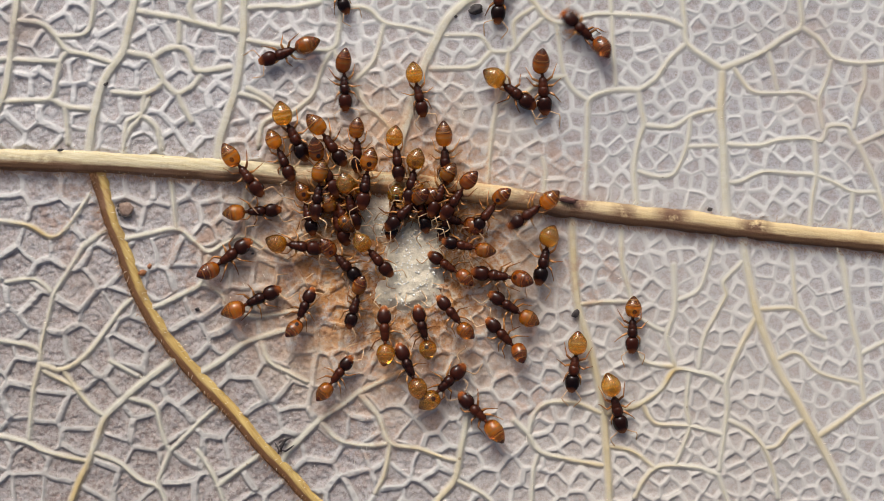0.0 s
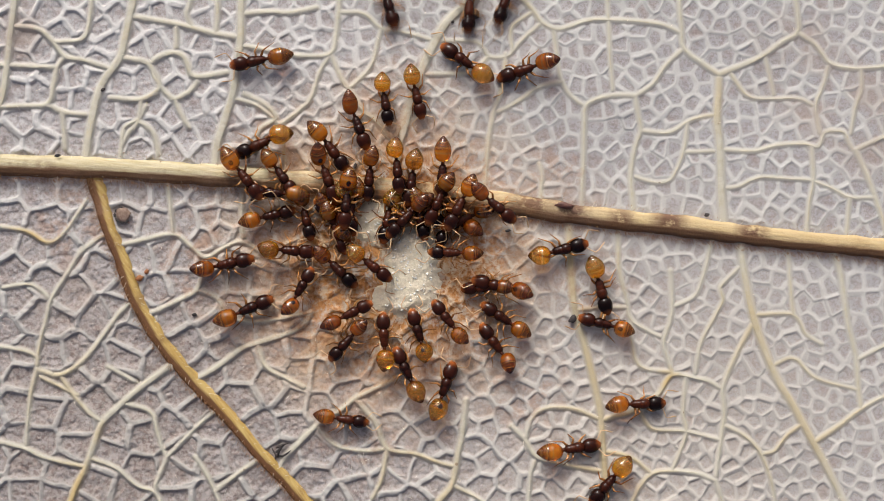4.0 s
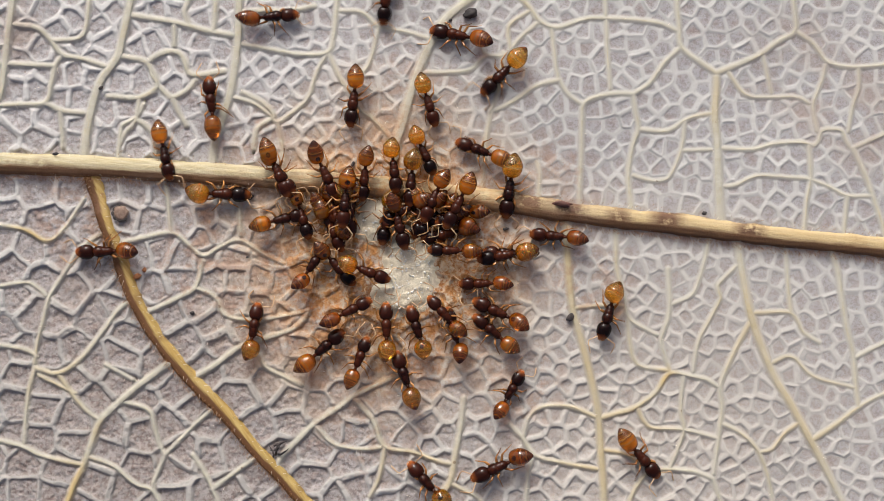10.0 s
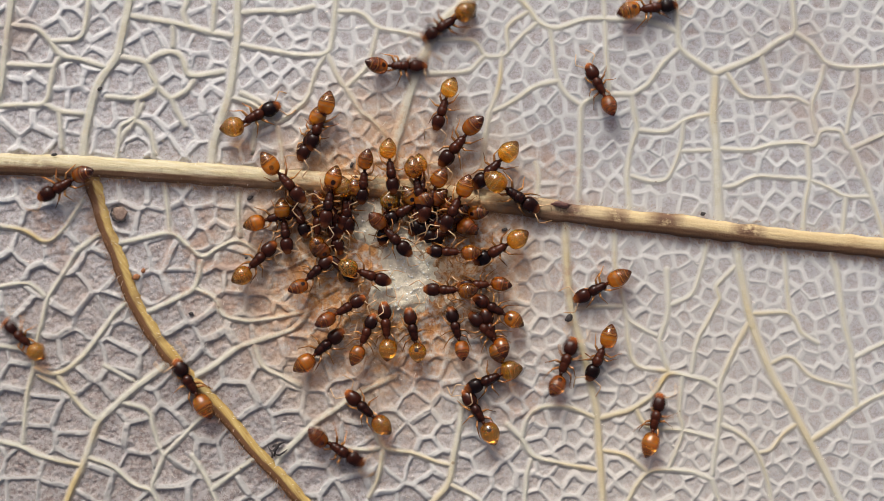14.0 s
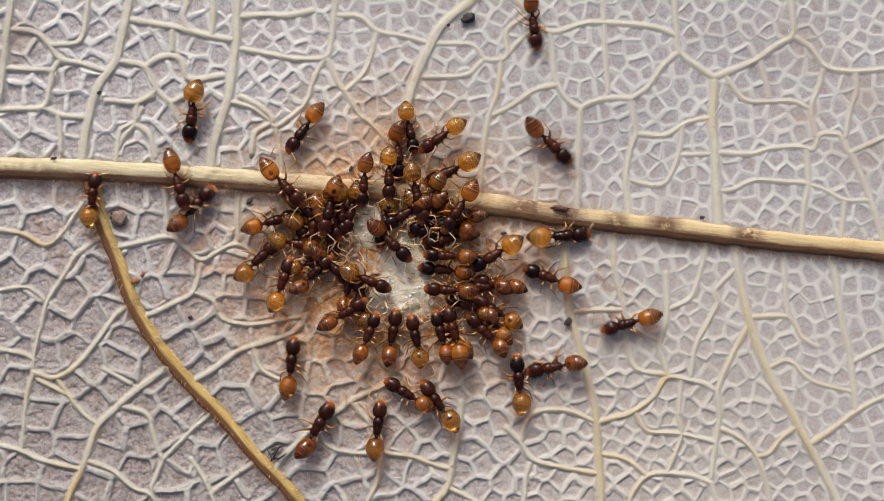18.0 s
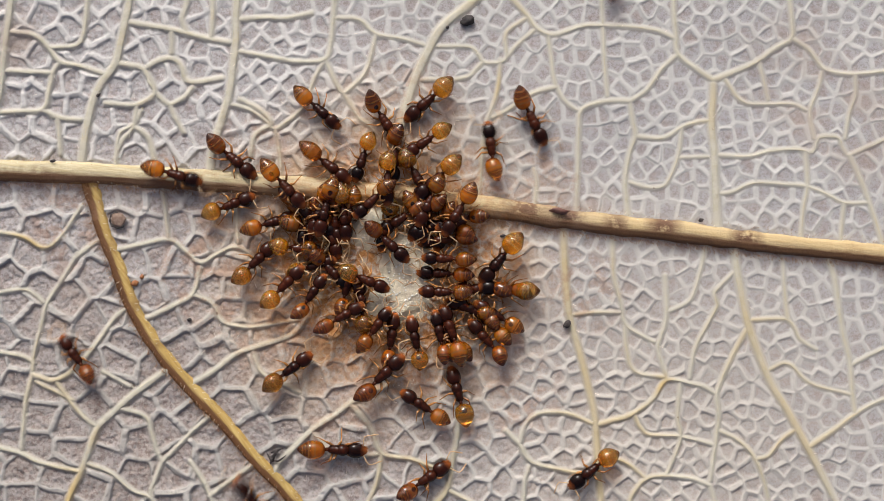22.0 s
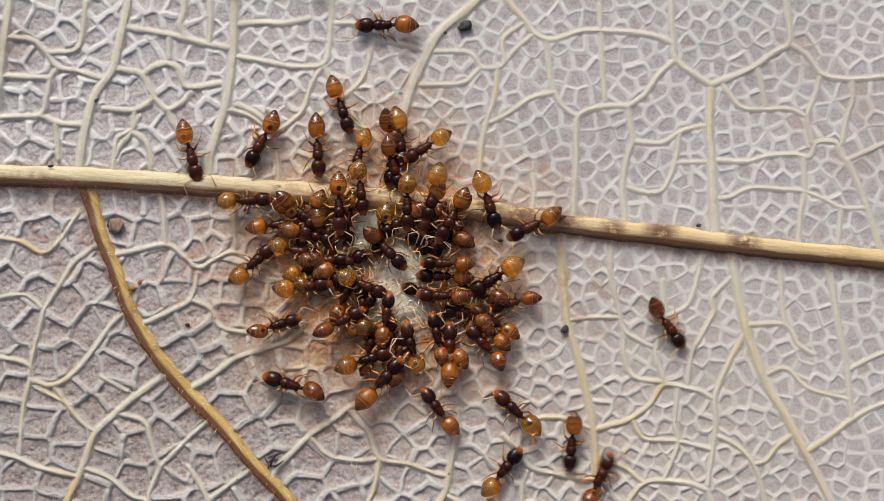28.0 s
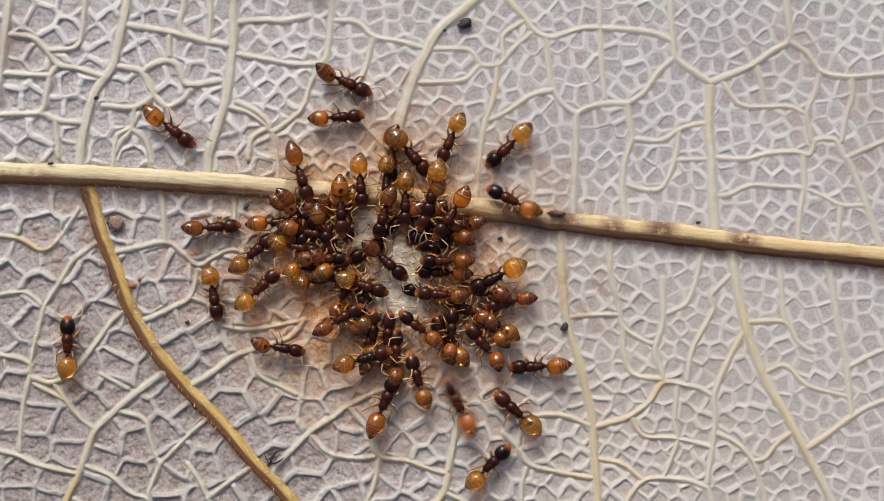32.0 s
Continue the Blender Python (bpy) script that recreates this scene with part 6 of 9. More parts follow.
    crawl((0, -0.1, 3.52, -88), (1, -0.09, 3.49, -86), (2, -0.1, 3.4, -87), (3, -0.06, 3.13, -92), (6, -0.08, 3.28, -92), (7, -0.05, 3.18, -93), (8, -0.07, 3.18, -94), (9, -0.07, 3.18, -94), (9.133, 0.05, 3.21, -41), (9.267, 0.17, 3.23, 12), (9.733, 1.3, 3.47, 12), (9.833, 1.38, 3.49, 61), (9.933, 1.46, 3.5, 110), (10, 1.54, 3.52, 159), (11, 1.54, 3.52, 159), (11.1, 1.75, 3.44, 99), (11.2, 1.96, 3.37, 40), (11.267, 2.17, 3.29, -20), (11.733, 5.1, 2.23, -20), (11.833, 5.31, 2.15, -80), (11.933, 5.52, 2.08, -140), (12, 5.73, 2, -200), (12.133, 5.73, 1.71, -145), (12.267, 5.72, 1.41, -91), (12.733, 5.68, -1.33, -91), (13, 5.67, -1.92, -61), (13.5, 5.71, -1.5, -107), (14, 5.75, -1.09, -153), (14.267, 5.83, -1.06, -95), (14.567, 5.9, -1.02, -36), (14.833, 5.98, -0.99, 23), (16.267, 7.02, -0.54, 23), (17, 7.24, -0.45, 40), (17.1, 7.22, -0.54, -8), (17.2, 7.2, -0.63, -55), (17.267, 7.18, -0.72, -103), (17.733, 6.89, -1.98, -103), (18, 6.82, -2.26, -164), (18.133, 6.75, -2.09, -205), (18.267, 6.68, -1.93, -246), (18.733, 6.01, -0.39, -246), (18.833, 5.96, -0.28, -304), (18.933, 5.92, -0.17, -362), (19, 5.87, -0.06, -419), (20, 5.96, -0.11, -426), (20.267, 5.97, -1.76, -450), (20.733, 6.01, -9.45, -450), (21, 6.02, -11.1, -450), (21.1, 6.02, -9.99, -510), (21.2, 6.02, -8.88, -570), (21.333, 6.02, -7.77, -630), (21.867, 6.02, 7.77, -630), (22.133, 6.02, 11.1, -630), (22.3, 6.57, 11.1, -675), (22.467, 7.12, 11.1, -720), (23, 12.23, 11.1, -720), (23.167, 12.78, 11.1, -765), (23.3, 13.33, 11.1, -810), (23.5, 13.33, 10.54, -810), (23.833, 13.33, 7.95, -810), (23.9, 13.33, 7.67, -754), (24, 13.33, 7.4, -698), (24.1, 13.33, 7.67, -664), (24.2, 13.33, 7.95, -630), (24.533, 13.33, 10.54, -630), (24.7, 13.33, 11.1, -630), (25.333, 13.02, 11.1, -585), (26, 12.72, 11.1, -540), (28.133, 9.85, 11.1, -540), (28.733, 9.54, 11.1, -495), (29.3, 9.23, 11.1, -450), (29.5, 9.23, 10.4, -450), (29.833, 9.23, 7.13, -450), (29.867, 9.23, 6.89, -502), (29.933, 9.23, 6.66, -553), (30, 9.23, 6.43, -605), (30.2, 9.23, 7.13, -630), (30.533, 9.23, 10.4, -630), (30.7, 9.23, 11.1, -630), (32, 9.23, 11.1, -630))
    crawl((0, 0.37, 2.09, -125), (1, 0.42, 1.95, -120), (2, 1.04, 2.3, -143), (3, 1.04, 2.3, -143), (3.433, 1.21, 2.16, -92), (3.833, 1.38, 2.01, -40), (5.267, 2.94, 0.7, -40), (5.633, 3.11, 0.55, -99), (6, 3.28, 0.41, -157), (6.133, 3.27, 0.52, -211), (6.267, 3.26, 0.63, -264), (6.733, 3.16, 1.62, -264), (6.833, 3.15, 1.69, -316), (6.933, 3.15, 1.76, -367), (7, 3.14, 1.83, -419), (7.5, 3.24, 1.64, -467), (8, 3.34, 1.45, -515), (8.1, 3.43, 1.45, -462), (8.2, 3.52, 1.46, -410), (8.267, 3.61, 1.46, -357), (8.733, 4.87, 1.52, -357), (8.867, 5, 1.52, -401), (9, 5.14, 1.53, -445), (9.5, 4.68, 1.11, -495), (10, 4.22, 0.68, -545), (11, 4.37, 0.31, -518), (12, 4.41, 0.29, -516), (12.5, 4.8, 0.72, -474), (13, 5.18, 1.15, -432), (13.1, 5.21, 1.38, -381), (13.2, 5.24, 1.61, -329), (13.267, 5.26, 1.84, -277), (13.733, 5.64, 5.06, -277), (14, 5.72, 5.74, -243), (14.2, 5.72, 6.55, -270), (14.533, 5.72, 10.3, -270), (14.7, 5.72, 11.1, -270), (15.067, 5.53, 11.1, -225), (15.433, 5.34, 11.1, -180), (16.633, 3.56, 11.1, -180), (16.967, 3.37, 11.1, -135), (17.3, 3.17, 11.1, -90), (17.5, 3.17, 10.71, -90), (17.833, 3.17, 8.91, -90), (18, 3.17, 8.53, -83), (18.067, 3.17, 8.66, -25), (18.133, 3.17, 8.79, 32), (18.2, 3.17, 8.91, 90), (18.533, 3.17, 10.71, 90), (18.7, 3.17, 11.1, 90), (18.867, 1.59, 11.1, 135), (19.067, 0.01, 11.1, 180), (19.667, -14.74, 11.1, 180), (20, -17.9, 11.1, 180), (20.167, -17.9, 10, 225), (20.367, -17.9, 8.9, 270), (20.967, -17.9, -1.34, 270), (21.133, -17.9, -2.44, 315), (21.3, -17.9, -3.54, 360), (21.5, -17.12, -3.54, 360), (21.833, -13.47, -3.54, 360), (21.9, -13.08, -3.54, 423), (22, -12.69, -3.54, 487), (22.2, -13.47, -3.54, 540), (22.533, -17.12, -3.54, 540), (22.7, -17.9, -3.54, 540), (23.467, -17.9, -3.25, 495), (24.2, -17.9, -2.96, 450), (26.733, -17.9, -0.26, 450), (27.4, -17.9, 0.03, 405), (28.067, -17.9, 0.31, 360), (28.333, -16.64, 0.31, 360), (28.767, -10.77, 0.31, 360), (28.9, -10.14, 0.31, 404), (29, -9.51, 0.31, 448), (29.133, -10.14, 0.31, 494), (29.267, -10.77, 0.31, 540), (29.7, -16.64, 0.31, 540), (29.933, -17.9, 0.31, 540), (30.033, -17.9, 0.11, 480), (30.1, -17.9, -0.1, 420), (30.2, -17.9, -0.3, 360), (30.433, -16.83, -0.3, 360), (30.8, -11.82, -0.3, 360), (31, -10.74, -0.3, 325), (31.133, -10.55, -0.19, 358), (31.267, -10.35, -0.07, 391), (31.733, -8.54, 1, 391), (32, -8.15, 1.23, 364))
    crawl((0, 1.49, 1.53, -129), (1, 1.45, 1.56, -131), (2, 0.91, 1.37, -158), (3, 0.86, 1.4, -158), (6, 0.79, 1.43, -160), (7, 0.86, 1.42, -163), (8, 0.75, 1.36, -165), (9, 0.76, 1.33, -164), (10, 0.73, 1.41, -165), (11, 0.72, 1.45, -166), (12, 0.72, 1.42, -163), (13, 0.69, 1.42, -161), (14, 0.73, 1.38, -163), (17, 0.76, 1.34, -165), (18, 0.77, 1.41, -164), (19, 0.75, 1.4, -162), (20, 0.75, 1.41, -163), (21, 0.75, 1.43, -164), (22, 0.84, 1.47, -163), (23, 0.83, 1.42, -161), (24, 0.84, 1.41, -161), (25, 0.86, 1.45, -160), (29, 0.51, 1.87, -117), (30, 0.92, 1.33, -151), (31, 0.93, 1.28, -150), (32, 0.84, 1.2, -149))
    crawl((0, 3.06, 1.49, -145), (0.133, 2.99, 1.58, -188), (0.267, 2.92, 1.66, -230), (0.733, 2.26, 2.46, -230), (1, 2.12, 2.63, -180), (2, 2.12, 2.63, -180), (2.267, 1.89, 2.53, -157), (2.733, 0.82, 2.08, -157), (3, 0.58, 1.98, -118), (6, 0.57, 1.99, -117), (7, 0.66, 2, -117), (8, 0.63, 1.95, -117), (9, 0.67, 1.96, -115), (10, 0.6, 1.99, -117), (11, 0.59, 1.99, -118), (12, 0.58, 1.95, -116), (13, 0.53, 1.93, -117), (14, 0.54, 1.92, -117), (17, 0.69, 1.96, -124), (18, 0.71, 1.94, -123), (19, 0.68, 1.93, -120), (20, 0.73, 1.9, -125), (21, 0.63, 1.91, -118), (22, 0.71, 1.92, -121), (23, 0.64, 1.91, -123), (24, 0.66, 1.88, -122), (25, 0.66, 1.92, -123), (28, 0.56, 1.91, -119), (30, 0.57, 1.83, -119), (31, 0.52, 1.92, -122), (32, 0.55, 1.89, -123))
    crawl((0, -1.35, 1.55, -136), (1, -1.33, 1.5, -138), (2, -1.32, 1.47, -138), (3, -1.33, 1.5, -138), (6, -0.94, 1.52, -119), (7, -1.03, 1.49, -117), (8, -1.02, 1.44, -116), (9, -1.02, 1.46, -118), (10, -1.62, 1.33, -76), (11, -1.62, 1.22, -71), (12, -1.62, 1.27, -72), (13, -1.96, 0.9, -46), (14, -1.92, 0.85, -46), (17, -1.94, 0.79, -45), (18, -1.93, 0.75, -44), (19, -1.98, 0.75, -43), (20, -2.02, 0.82, -43), (21, -2.02, 0.79, -42), (22, -1.98, 0.81, -43), (23, -1.98, 0.8, -44), (24, -1.98, 0.8, -43), (25, -1.96, 0.8, -44), (28, -1.97, 0.76, -45), (29, -1.97, 0.74, -44), (30, -1.95, 0.66, -43), (31, -1.92, 0.34, -39), (32, -1.98, 0.24, -41))
    crawl((0, -7.05, 1.4, 4), (1, -7.04, 1.42, 3), (2, -6.49, 1.35, 10), (3, -6.43, 1.43, 13), (6, -6.32, 1.34, 13), (7, -6.27, 1.35, 13), (8, -6.27, 1.33, 14), (9, -5.89, 1.3, 15), (10, -5.97, 1.21, 14), (11, -5.89, 1.23, 12), (12, -5.89, 1.26, 10), (13, -5.48, 1.33, -4), (14, -6.14, 1.29, 16), (17, -6.13, 1.32, 15), (18, -6.2, 1.29, 16), (19, -6.24, 1.36, 15), (20, -6.23, 1.36, 14), (21, -6.23, 1.36, 14), (22, -6.2, 1.34, 16), (23, -6.18, 1.39, 14), (24, -6.1, 1.35, 15), (25, -5.87, 1.45, 5), (28, -5.9, 1.48, 7), (29, -6, 1.46, 6), (30, -6.01, 1.44, 7), (31, -5.88, 1.48, 6), (32, -5.89, 1.48, 3))
    crawl((0, -5.58, 0.26, -8), (1, -5.62, 0.26, -9), (2, -5.59, 0.28, -9), (3, -5.62, 0.33, -6), (6, -5.99, 0.1, -4), (7, -5.99, 0.1, -4), (7.133, -6.04, -0.13, -54), (7.267, -6.1, -0.36, -104), (7.733, -6.61, -2.49, -104), (7.833, -6.65, -2.64, -161), (7.933, -6.69, -2.79, -218), (8, -6.72, -2.94, -275), (9, -6.76, -3, -278), (10, -6.79, -2.89, -279), (10.267, -6.75, -2.6, -277), (10.733, -6.57, -1.25, -277), (11, -6.54, -0.96, -293), (12, -6.51, -0.92, -293), (13, -6.58, -0.9, -293), (14, -6.76, -0.36, -315), (17, -6.68, -0.22, -316), (18, -6.66, -0.15, -316), (19, -6.63, -0.14, -316), (20, -6.65, -0.09, -315), (21, -6.67, -0.04, -314), (22, -6.73, -0.15, -314), (23, -6.7, -0.16, -315), (24, -6.75, -0.05, -315), (25, -6.75, 0, -315), (28, -6.72, 0.01, -318), (29, -6.35, 0.21, -332), (30, -6.7, 0.2, -321), (31, -6.61, 0.22, -319), (32, -6.71, 0.28, -318))
    crawl((0, -7.95, -0.42, 37), (1, -7.97, -0.45, 36), (2, -7.93, -0.48, 37), (3, -7.92, -0.5, 37), (4.5, -8.03, -0.27, -3), (6, -8.14, -0.03, -42), (6.5, -7.84, -0.12, -90), (7, -7.54, -0.2, -139), (8, -7.76, -0.25, -179), (9, -7.74, -0.2, -178), (9.267, -8.34, -0.14, -185), (9.733, -11.13, 0.12, -185), (10, -11.73, 0.17, -178), (10.267, -12.03, 0.08, -163), (10.733, -13.47, -0.35, -163), (11, -13.77, -0.44, -174), (12, -13.77, -0.33, -183), (12.133, -13.62, -0.1, -243), (12.267, -13.47, 0.13, -303), (12.733, -12.08, 2.3, -303), (13, -11.78, 2.76, -326), (13.1, -11.85, 2.75, -275), (13.2, -11.92, 2.75, -225), (13.267, -11.99, 2.74, -174), (13.733, -12.95, 2.64, -174), (14, -13.16, 2.62, -151), (14.267, -13.02, 2.56, -107), (14.567, -12.89, 2.51, -64), (14.833, -12.75, 2.46, -21), (16.267, -10.87, 1.76, -21), (17, -10.47, 1.6, 13), (17.267, -10.22, 1.61, 1), (17.733, -9.1, 1.62, 1), (18, -8.86, 1.62, 47), (18.133, -8.96, 1.7, 94), (18.267, -9.06, 1.78, 141), (18.733, -10.01, 2.53, 141), (18.867, -10.11, 2.61, 86), (19, -10.21, 2.69, 31), (19.267, -9.88, 2.87, 28), (19.733, -8.35, 3.7, 28), (19.867, -8.19, 3.79, -5), (20, -8.02, 3.88, -39), (21, -7.56, 3.74, -40), (22, -7.52, 3.73, -40), (23, -7.53, 3.77, -41), (24, -7.45, 3.82, -39), (24.1, -7.45, 4.36, 25), (24.233, -7.44, 4.91, 89), (24.6, -7.38, 10.01, 89), (24.8, -7.37, 11.1, 90), (32, -7.37, 11.1, 90))
    crawl((0, -7.04, -1.88, 25), (1, -7.15, -1.85, 23), (2, -7.17, -1.91, 23), (3, -7.23, -1.97, 22), (6, -6.79, -2.23, 27), (6.267, -6.44, -2.49, -37), (6.733, -4.84, -3.7, -37), (7, -4.5, -3.96, 14), (8, -4.48, -3.82, 18), (9, -4.31, -3.56, 45), (10, -4.43, -3.51, 41), (11, -4.41, -3.49, 40), (12, -4.36, -3.42, 42), (13, -4.4, -3.49, 41), (14, -4.4, -3.47, 41), (17, -4.46, -3.6, 41), (18, -5.31, -3.98, 83), (19, -6.3, -4.67, 139), (20, -6.33, -4.78, 138), (21, -6.44, -4.45, 202), (21.1, -6.44, -4.95, 236), (21.2, -6.44, -5.45, 270), (21.567, -6.44, -10.1, 270), (21.733, -6.44, -11.1, 270), (21.867, -6.44, -9.99, 210), (21.967, -6.44, -8.88, 150), (22.1, -6.44, -7.77, 90), (22.7, -6.44, 7.77, 90), (23.033, -6.44, 11.1, 90), (23.2, -6.01, 11.1, 45), (23.367, -5.58, 11.1, 0), (23.967, -1.57, 11.1, 0), (24.133, -1.14, 11.1, -45), (24.3, -0.72, 11.1, -90), (24.5, -0.72, 10.69, -90), (24.833, -0.72, 8.76, -90), (25, -0.72, 8.34, -41), (25.067, -0.72, 8.48, 2), (25.133, -0.72, 8.62, 46), (25.2, -0.72, 8.76, 90), (25.533, -0.72, 10.69, 90), (25.7, -0.72, 11.1, 90), (26.233, -1.04, 11.1, 30), (26.767, -1.37, 11.1, -30), (27.3, -1.69, 11.1, -90), (27.5, -1.69, 10.72, -90), (27.833, -1.69, 8.94, -90), (27.9, -1.69, 8.75, -135), (28, -1.69, 8.56, -180), (28.267, -2.1, 8.56, -180), (28.733, -4.01, 8.56, -180), (29, -4.42, 8.56, -186), (29.1, -4.42, 8.75, -228), (29.2, -4.42, 8.94, -270), (29.533, -4.42, 10.72, -270), (29.7, -4.42, 11.1, -270), (32, -4.42, 11.1, -270))
    crawl((0, -5.23, -2.3, 65), (1, -5.4, -1.84, 53), (2, -5.46, -1.82, 55), (3, -5.41, -1.67, 57), (6, -4.74, -0.76, 66), (7, -4.63, -0.66, 62), (8, -4.7, -0.56, 58), (9, -4.73, -0.58, 56), (10, -4.74, -0.56, 55), (11, -4.68, -0.64, 42), (12, -4.65, -0.6, 42), (13, -4.66, -0.71, 44), (14, -4.69, -0.79, 42), (17, -4.64, -0.64, 42), (18, -4.65, -0.67, 44), (19, -4.54, -0.59, 39), (20, -4.36, -0.85, 49), (21, -4.47, -0.85, 55), (22, -4.67, -1.36, 56), (23, -4.73, -1.48, 56), (24, -5.14, -1.79, 39), (25, -5.52, -1.92, 30), (28, -5.89, -2.13, 17), (29, -5.89, -2.14, 15), (30, -5.97, -2.16, 14), (31, -5.78, -2.98, -11), (32, -5.77, -2.93, -11))
    crawl((0, -2.73, -0.03, -49), (1, -2.72, -0.02, -49), (2, -2.77, -0.05, -48), (3, -2.75, -0.04, -46), (6, -2.94, -0.45, -24), (7, -2.9, -0.41, -25), (8, -2.86, -0.48, -24), (9, -2.9, -0.43, -22), (10, -2.93, -0.48, -22), (11, -2.89, -0.43, -21), (12, -2.84, -0.47, -19), (13, -2.86, -0.51, -18), (14, -2.87, -0.57, -20), (17, -2.88, -0.61, -23), (18, -2.81, -0.63, -24), (19, -2.82, -0.65, -22), (20, -2.82, -0.64, -21), (21, -2.82, -0.62, -22), (22, -2.83, -0.54, -24), (23, -2.86, -0.55, -24), (24, -2.86, -0.58, -23), (25, -2.83, -0.53, -21), (28, -2.81, -0.54, -24), (29, -2.82, -0.64, -18), (30, -2.83, -0.65, -20), (31, -2.9, -0.62, -20), (32, -2.82, -0.67, -19))
    crawl((0, -3.97, 1.26, 136), (1, -3.95, 1.27, 136), (2, -3.92, 1.12, 131), (3, -3.95, 1.18, 132), (6, -3.88, 1.14, 125), (7, -3.91, 1.16, 125), (8, -3.86, 1.17, 130), (9, -3.83, 1.21, 132), (10, -3.87, 1.17, 130), (11, -3.96, 1.12, 130), (12, -3.91, 1.1, 132), (13, -4.42, 1.2, 157), (13.5, -4.43, 1, 122), (14, -4.44, 0.81, 88), (17, -4.54, 0.89, 84), (18, -4.59, 0.84, 82), (19, -4.6, 0.81, 81), (20, -4.58, 0.8, 82), (21, -4.6, 0.8, 81), (22, -4.6, 0.87, 81), (23, -4.54, 0.9, 80), (24, -4.53, 0.86, 80), (25, -4.58, 0.82, 62), (28, -4.15, 0.26, 0), (29, -4.15, 0.25, 4), (30, -4.17, 0.18, 7), (31, -4.15, 0.26, -1), (32, -4.19, 0.22, 0))
    crawl((0, -3.19, -1.71, -105), (1, -3.34, -2.58, -139), (2, -3.24, -2.99, -124), (3, -3.32, -2.9, -132), (6, -3.32, -2.9, -132), (6.133, -3.14, -3.13, -93), (6.267, -2.96, -3.37, -53), (6.733, -1.3, -5.58, -53), (6.867, -1.13, -5.81, -106), (7, -0.95, -6.05, -158), (8, -0.62, -6.08, -113), (8.1, -0.5, -6.03, -68), (8.2, -0.38, -5.98, -23), (8.267, -0.26, -5.93, 22), (8.733, 1.45, -5.23, 22), (9, 1.82, -5.08, 57), (10, 2.21, -5.03, 60), (10.133, 2.1, -5.03, 119), (10.267, 1.99, -5.02, 179), (10.733, 0.97, -5.01, 179), (11, 0.75, -5, 117), (12, 0.25, -4.61, 96), (13, 0.2, -4.77, 97), (13.267, 0.25, -4.49, 81), (13.733, 0.46, -3.16, 81), (14, 0.51, -2.88, 105), (17, 0.04, -2.79, 104), (18, -0.01, -2.89, 104), (19, 0, -2.89, 104), (20, 0, -2.77, 104), (21, -0.01, -2.8, 105), (22, -0.03, -2.79, 101), (23, -0.02, -2.69, 101), (24, -0.01, -2.79, 101), (25, 0.11, -2.76, 96), (28, -0.04, -2.68, 102), (29, -0.02, -2.76, 103), (30, 0.38, -2.64, 79), (31, 0.37, -2.64, 80), (32, 0.4, -2.62, 85))
    crawl((0, 0.81, 0.16, 168), (1, 0.79, 0.14, 170), (2, 0.77, 0.11, 176), (3, 0.42, 0.13, 179), (6, 0.55, 0.18, 179), (7, 0.53, 0.17, 180), (8, 0.51, 0.15, 178), (9, 0.5, 0.14, 180), (10, 0.51, 0.18, 179), (11, 0.54, 0.17, 178), (12, 0.54, 0.14, 178), (13, 0.51, 0.14, 178), (14, 0.53, 0.15, 178), (17, 0.43, 0.15, 179), (18, 0.43, 0.14, 178), (19, 0.44, 0.15, 178), (20, 0.44, 0.17, 178), (21, 0.47, 0.15, 178), (22, 0.4, 0.13, 178), (23, 0.41, 0.13, 179), (24, 0.4, 0.08, 178), (25, 0.43, 0.14, 178), (28, 0.44, 0.15, 179), (29, 0.44, 0.13, 180), (30, 0.42, 0.15, 179), (31, 0.45, 0.15, 180), (32, 0.44, 0.15, 181))
    crawl((0, 0.19, -0.67, 146), (1, 0.17, -0.6, 146), (1.1, 0.24, -0.63, 88), (1.2, 0.3, -0.66, 31), (1.267, 0.36, -0.69, -27), (1.733, 1.23, -1.13, -27), (1.833, 1.29, -1.16, -78), (1.933, 1.35, -1.19, -130), (2, 1.41, -1.22, -181), (3, 1.53, -1.14, -178), (6, 1.76, -1.05, -177), (7, 1.71, -1.03, -177), (8, 1.67, -1.05, -177), (9, 1.57, -0.97, -179), (10, 1.61, -1, -179), (11, 1.56, -1.01, -179), (12, 1.61, -1.01, -179), (13, 1.63, -1.02, -179), (14, 1.6, -1.01, -178), (18, 2.21, -0.89, -190), (19, 2.26, -0.94, -189), (20, 2.27, -0.93, -190), (22, 2.37, -0.96, -187), (24, 2.37, -0.98, -186), (25, 2.73, -1.12, -172), (28, 2.81, -1.21, -166), (29, 2.8, -1.25, -167), (30, 2.8, -1.27, -168), (31, 2.81, -1.23, -167), (32, 2.67, -1.31, -166))
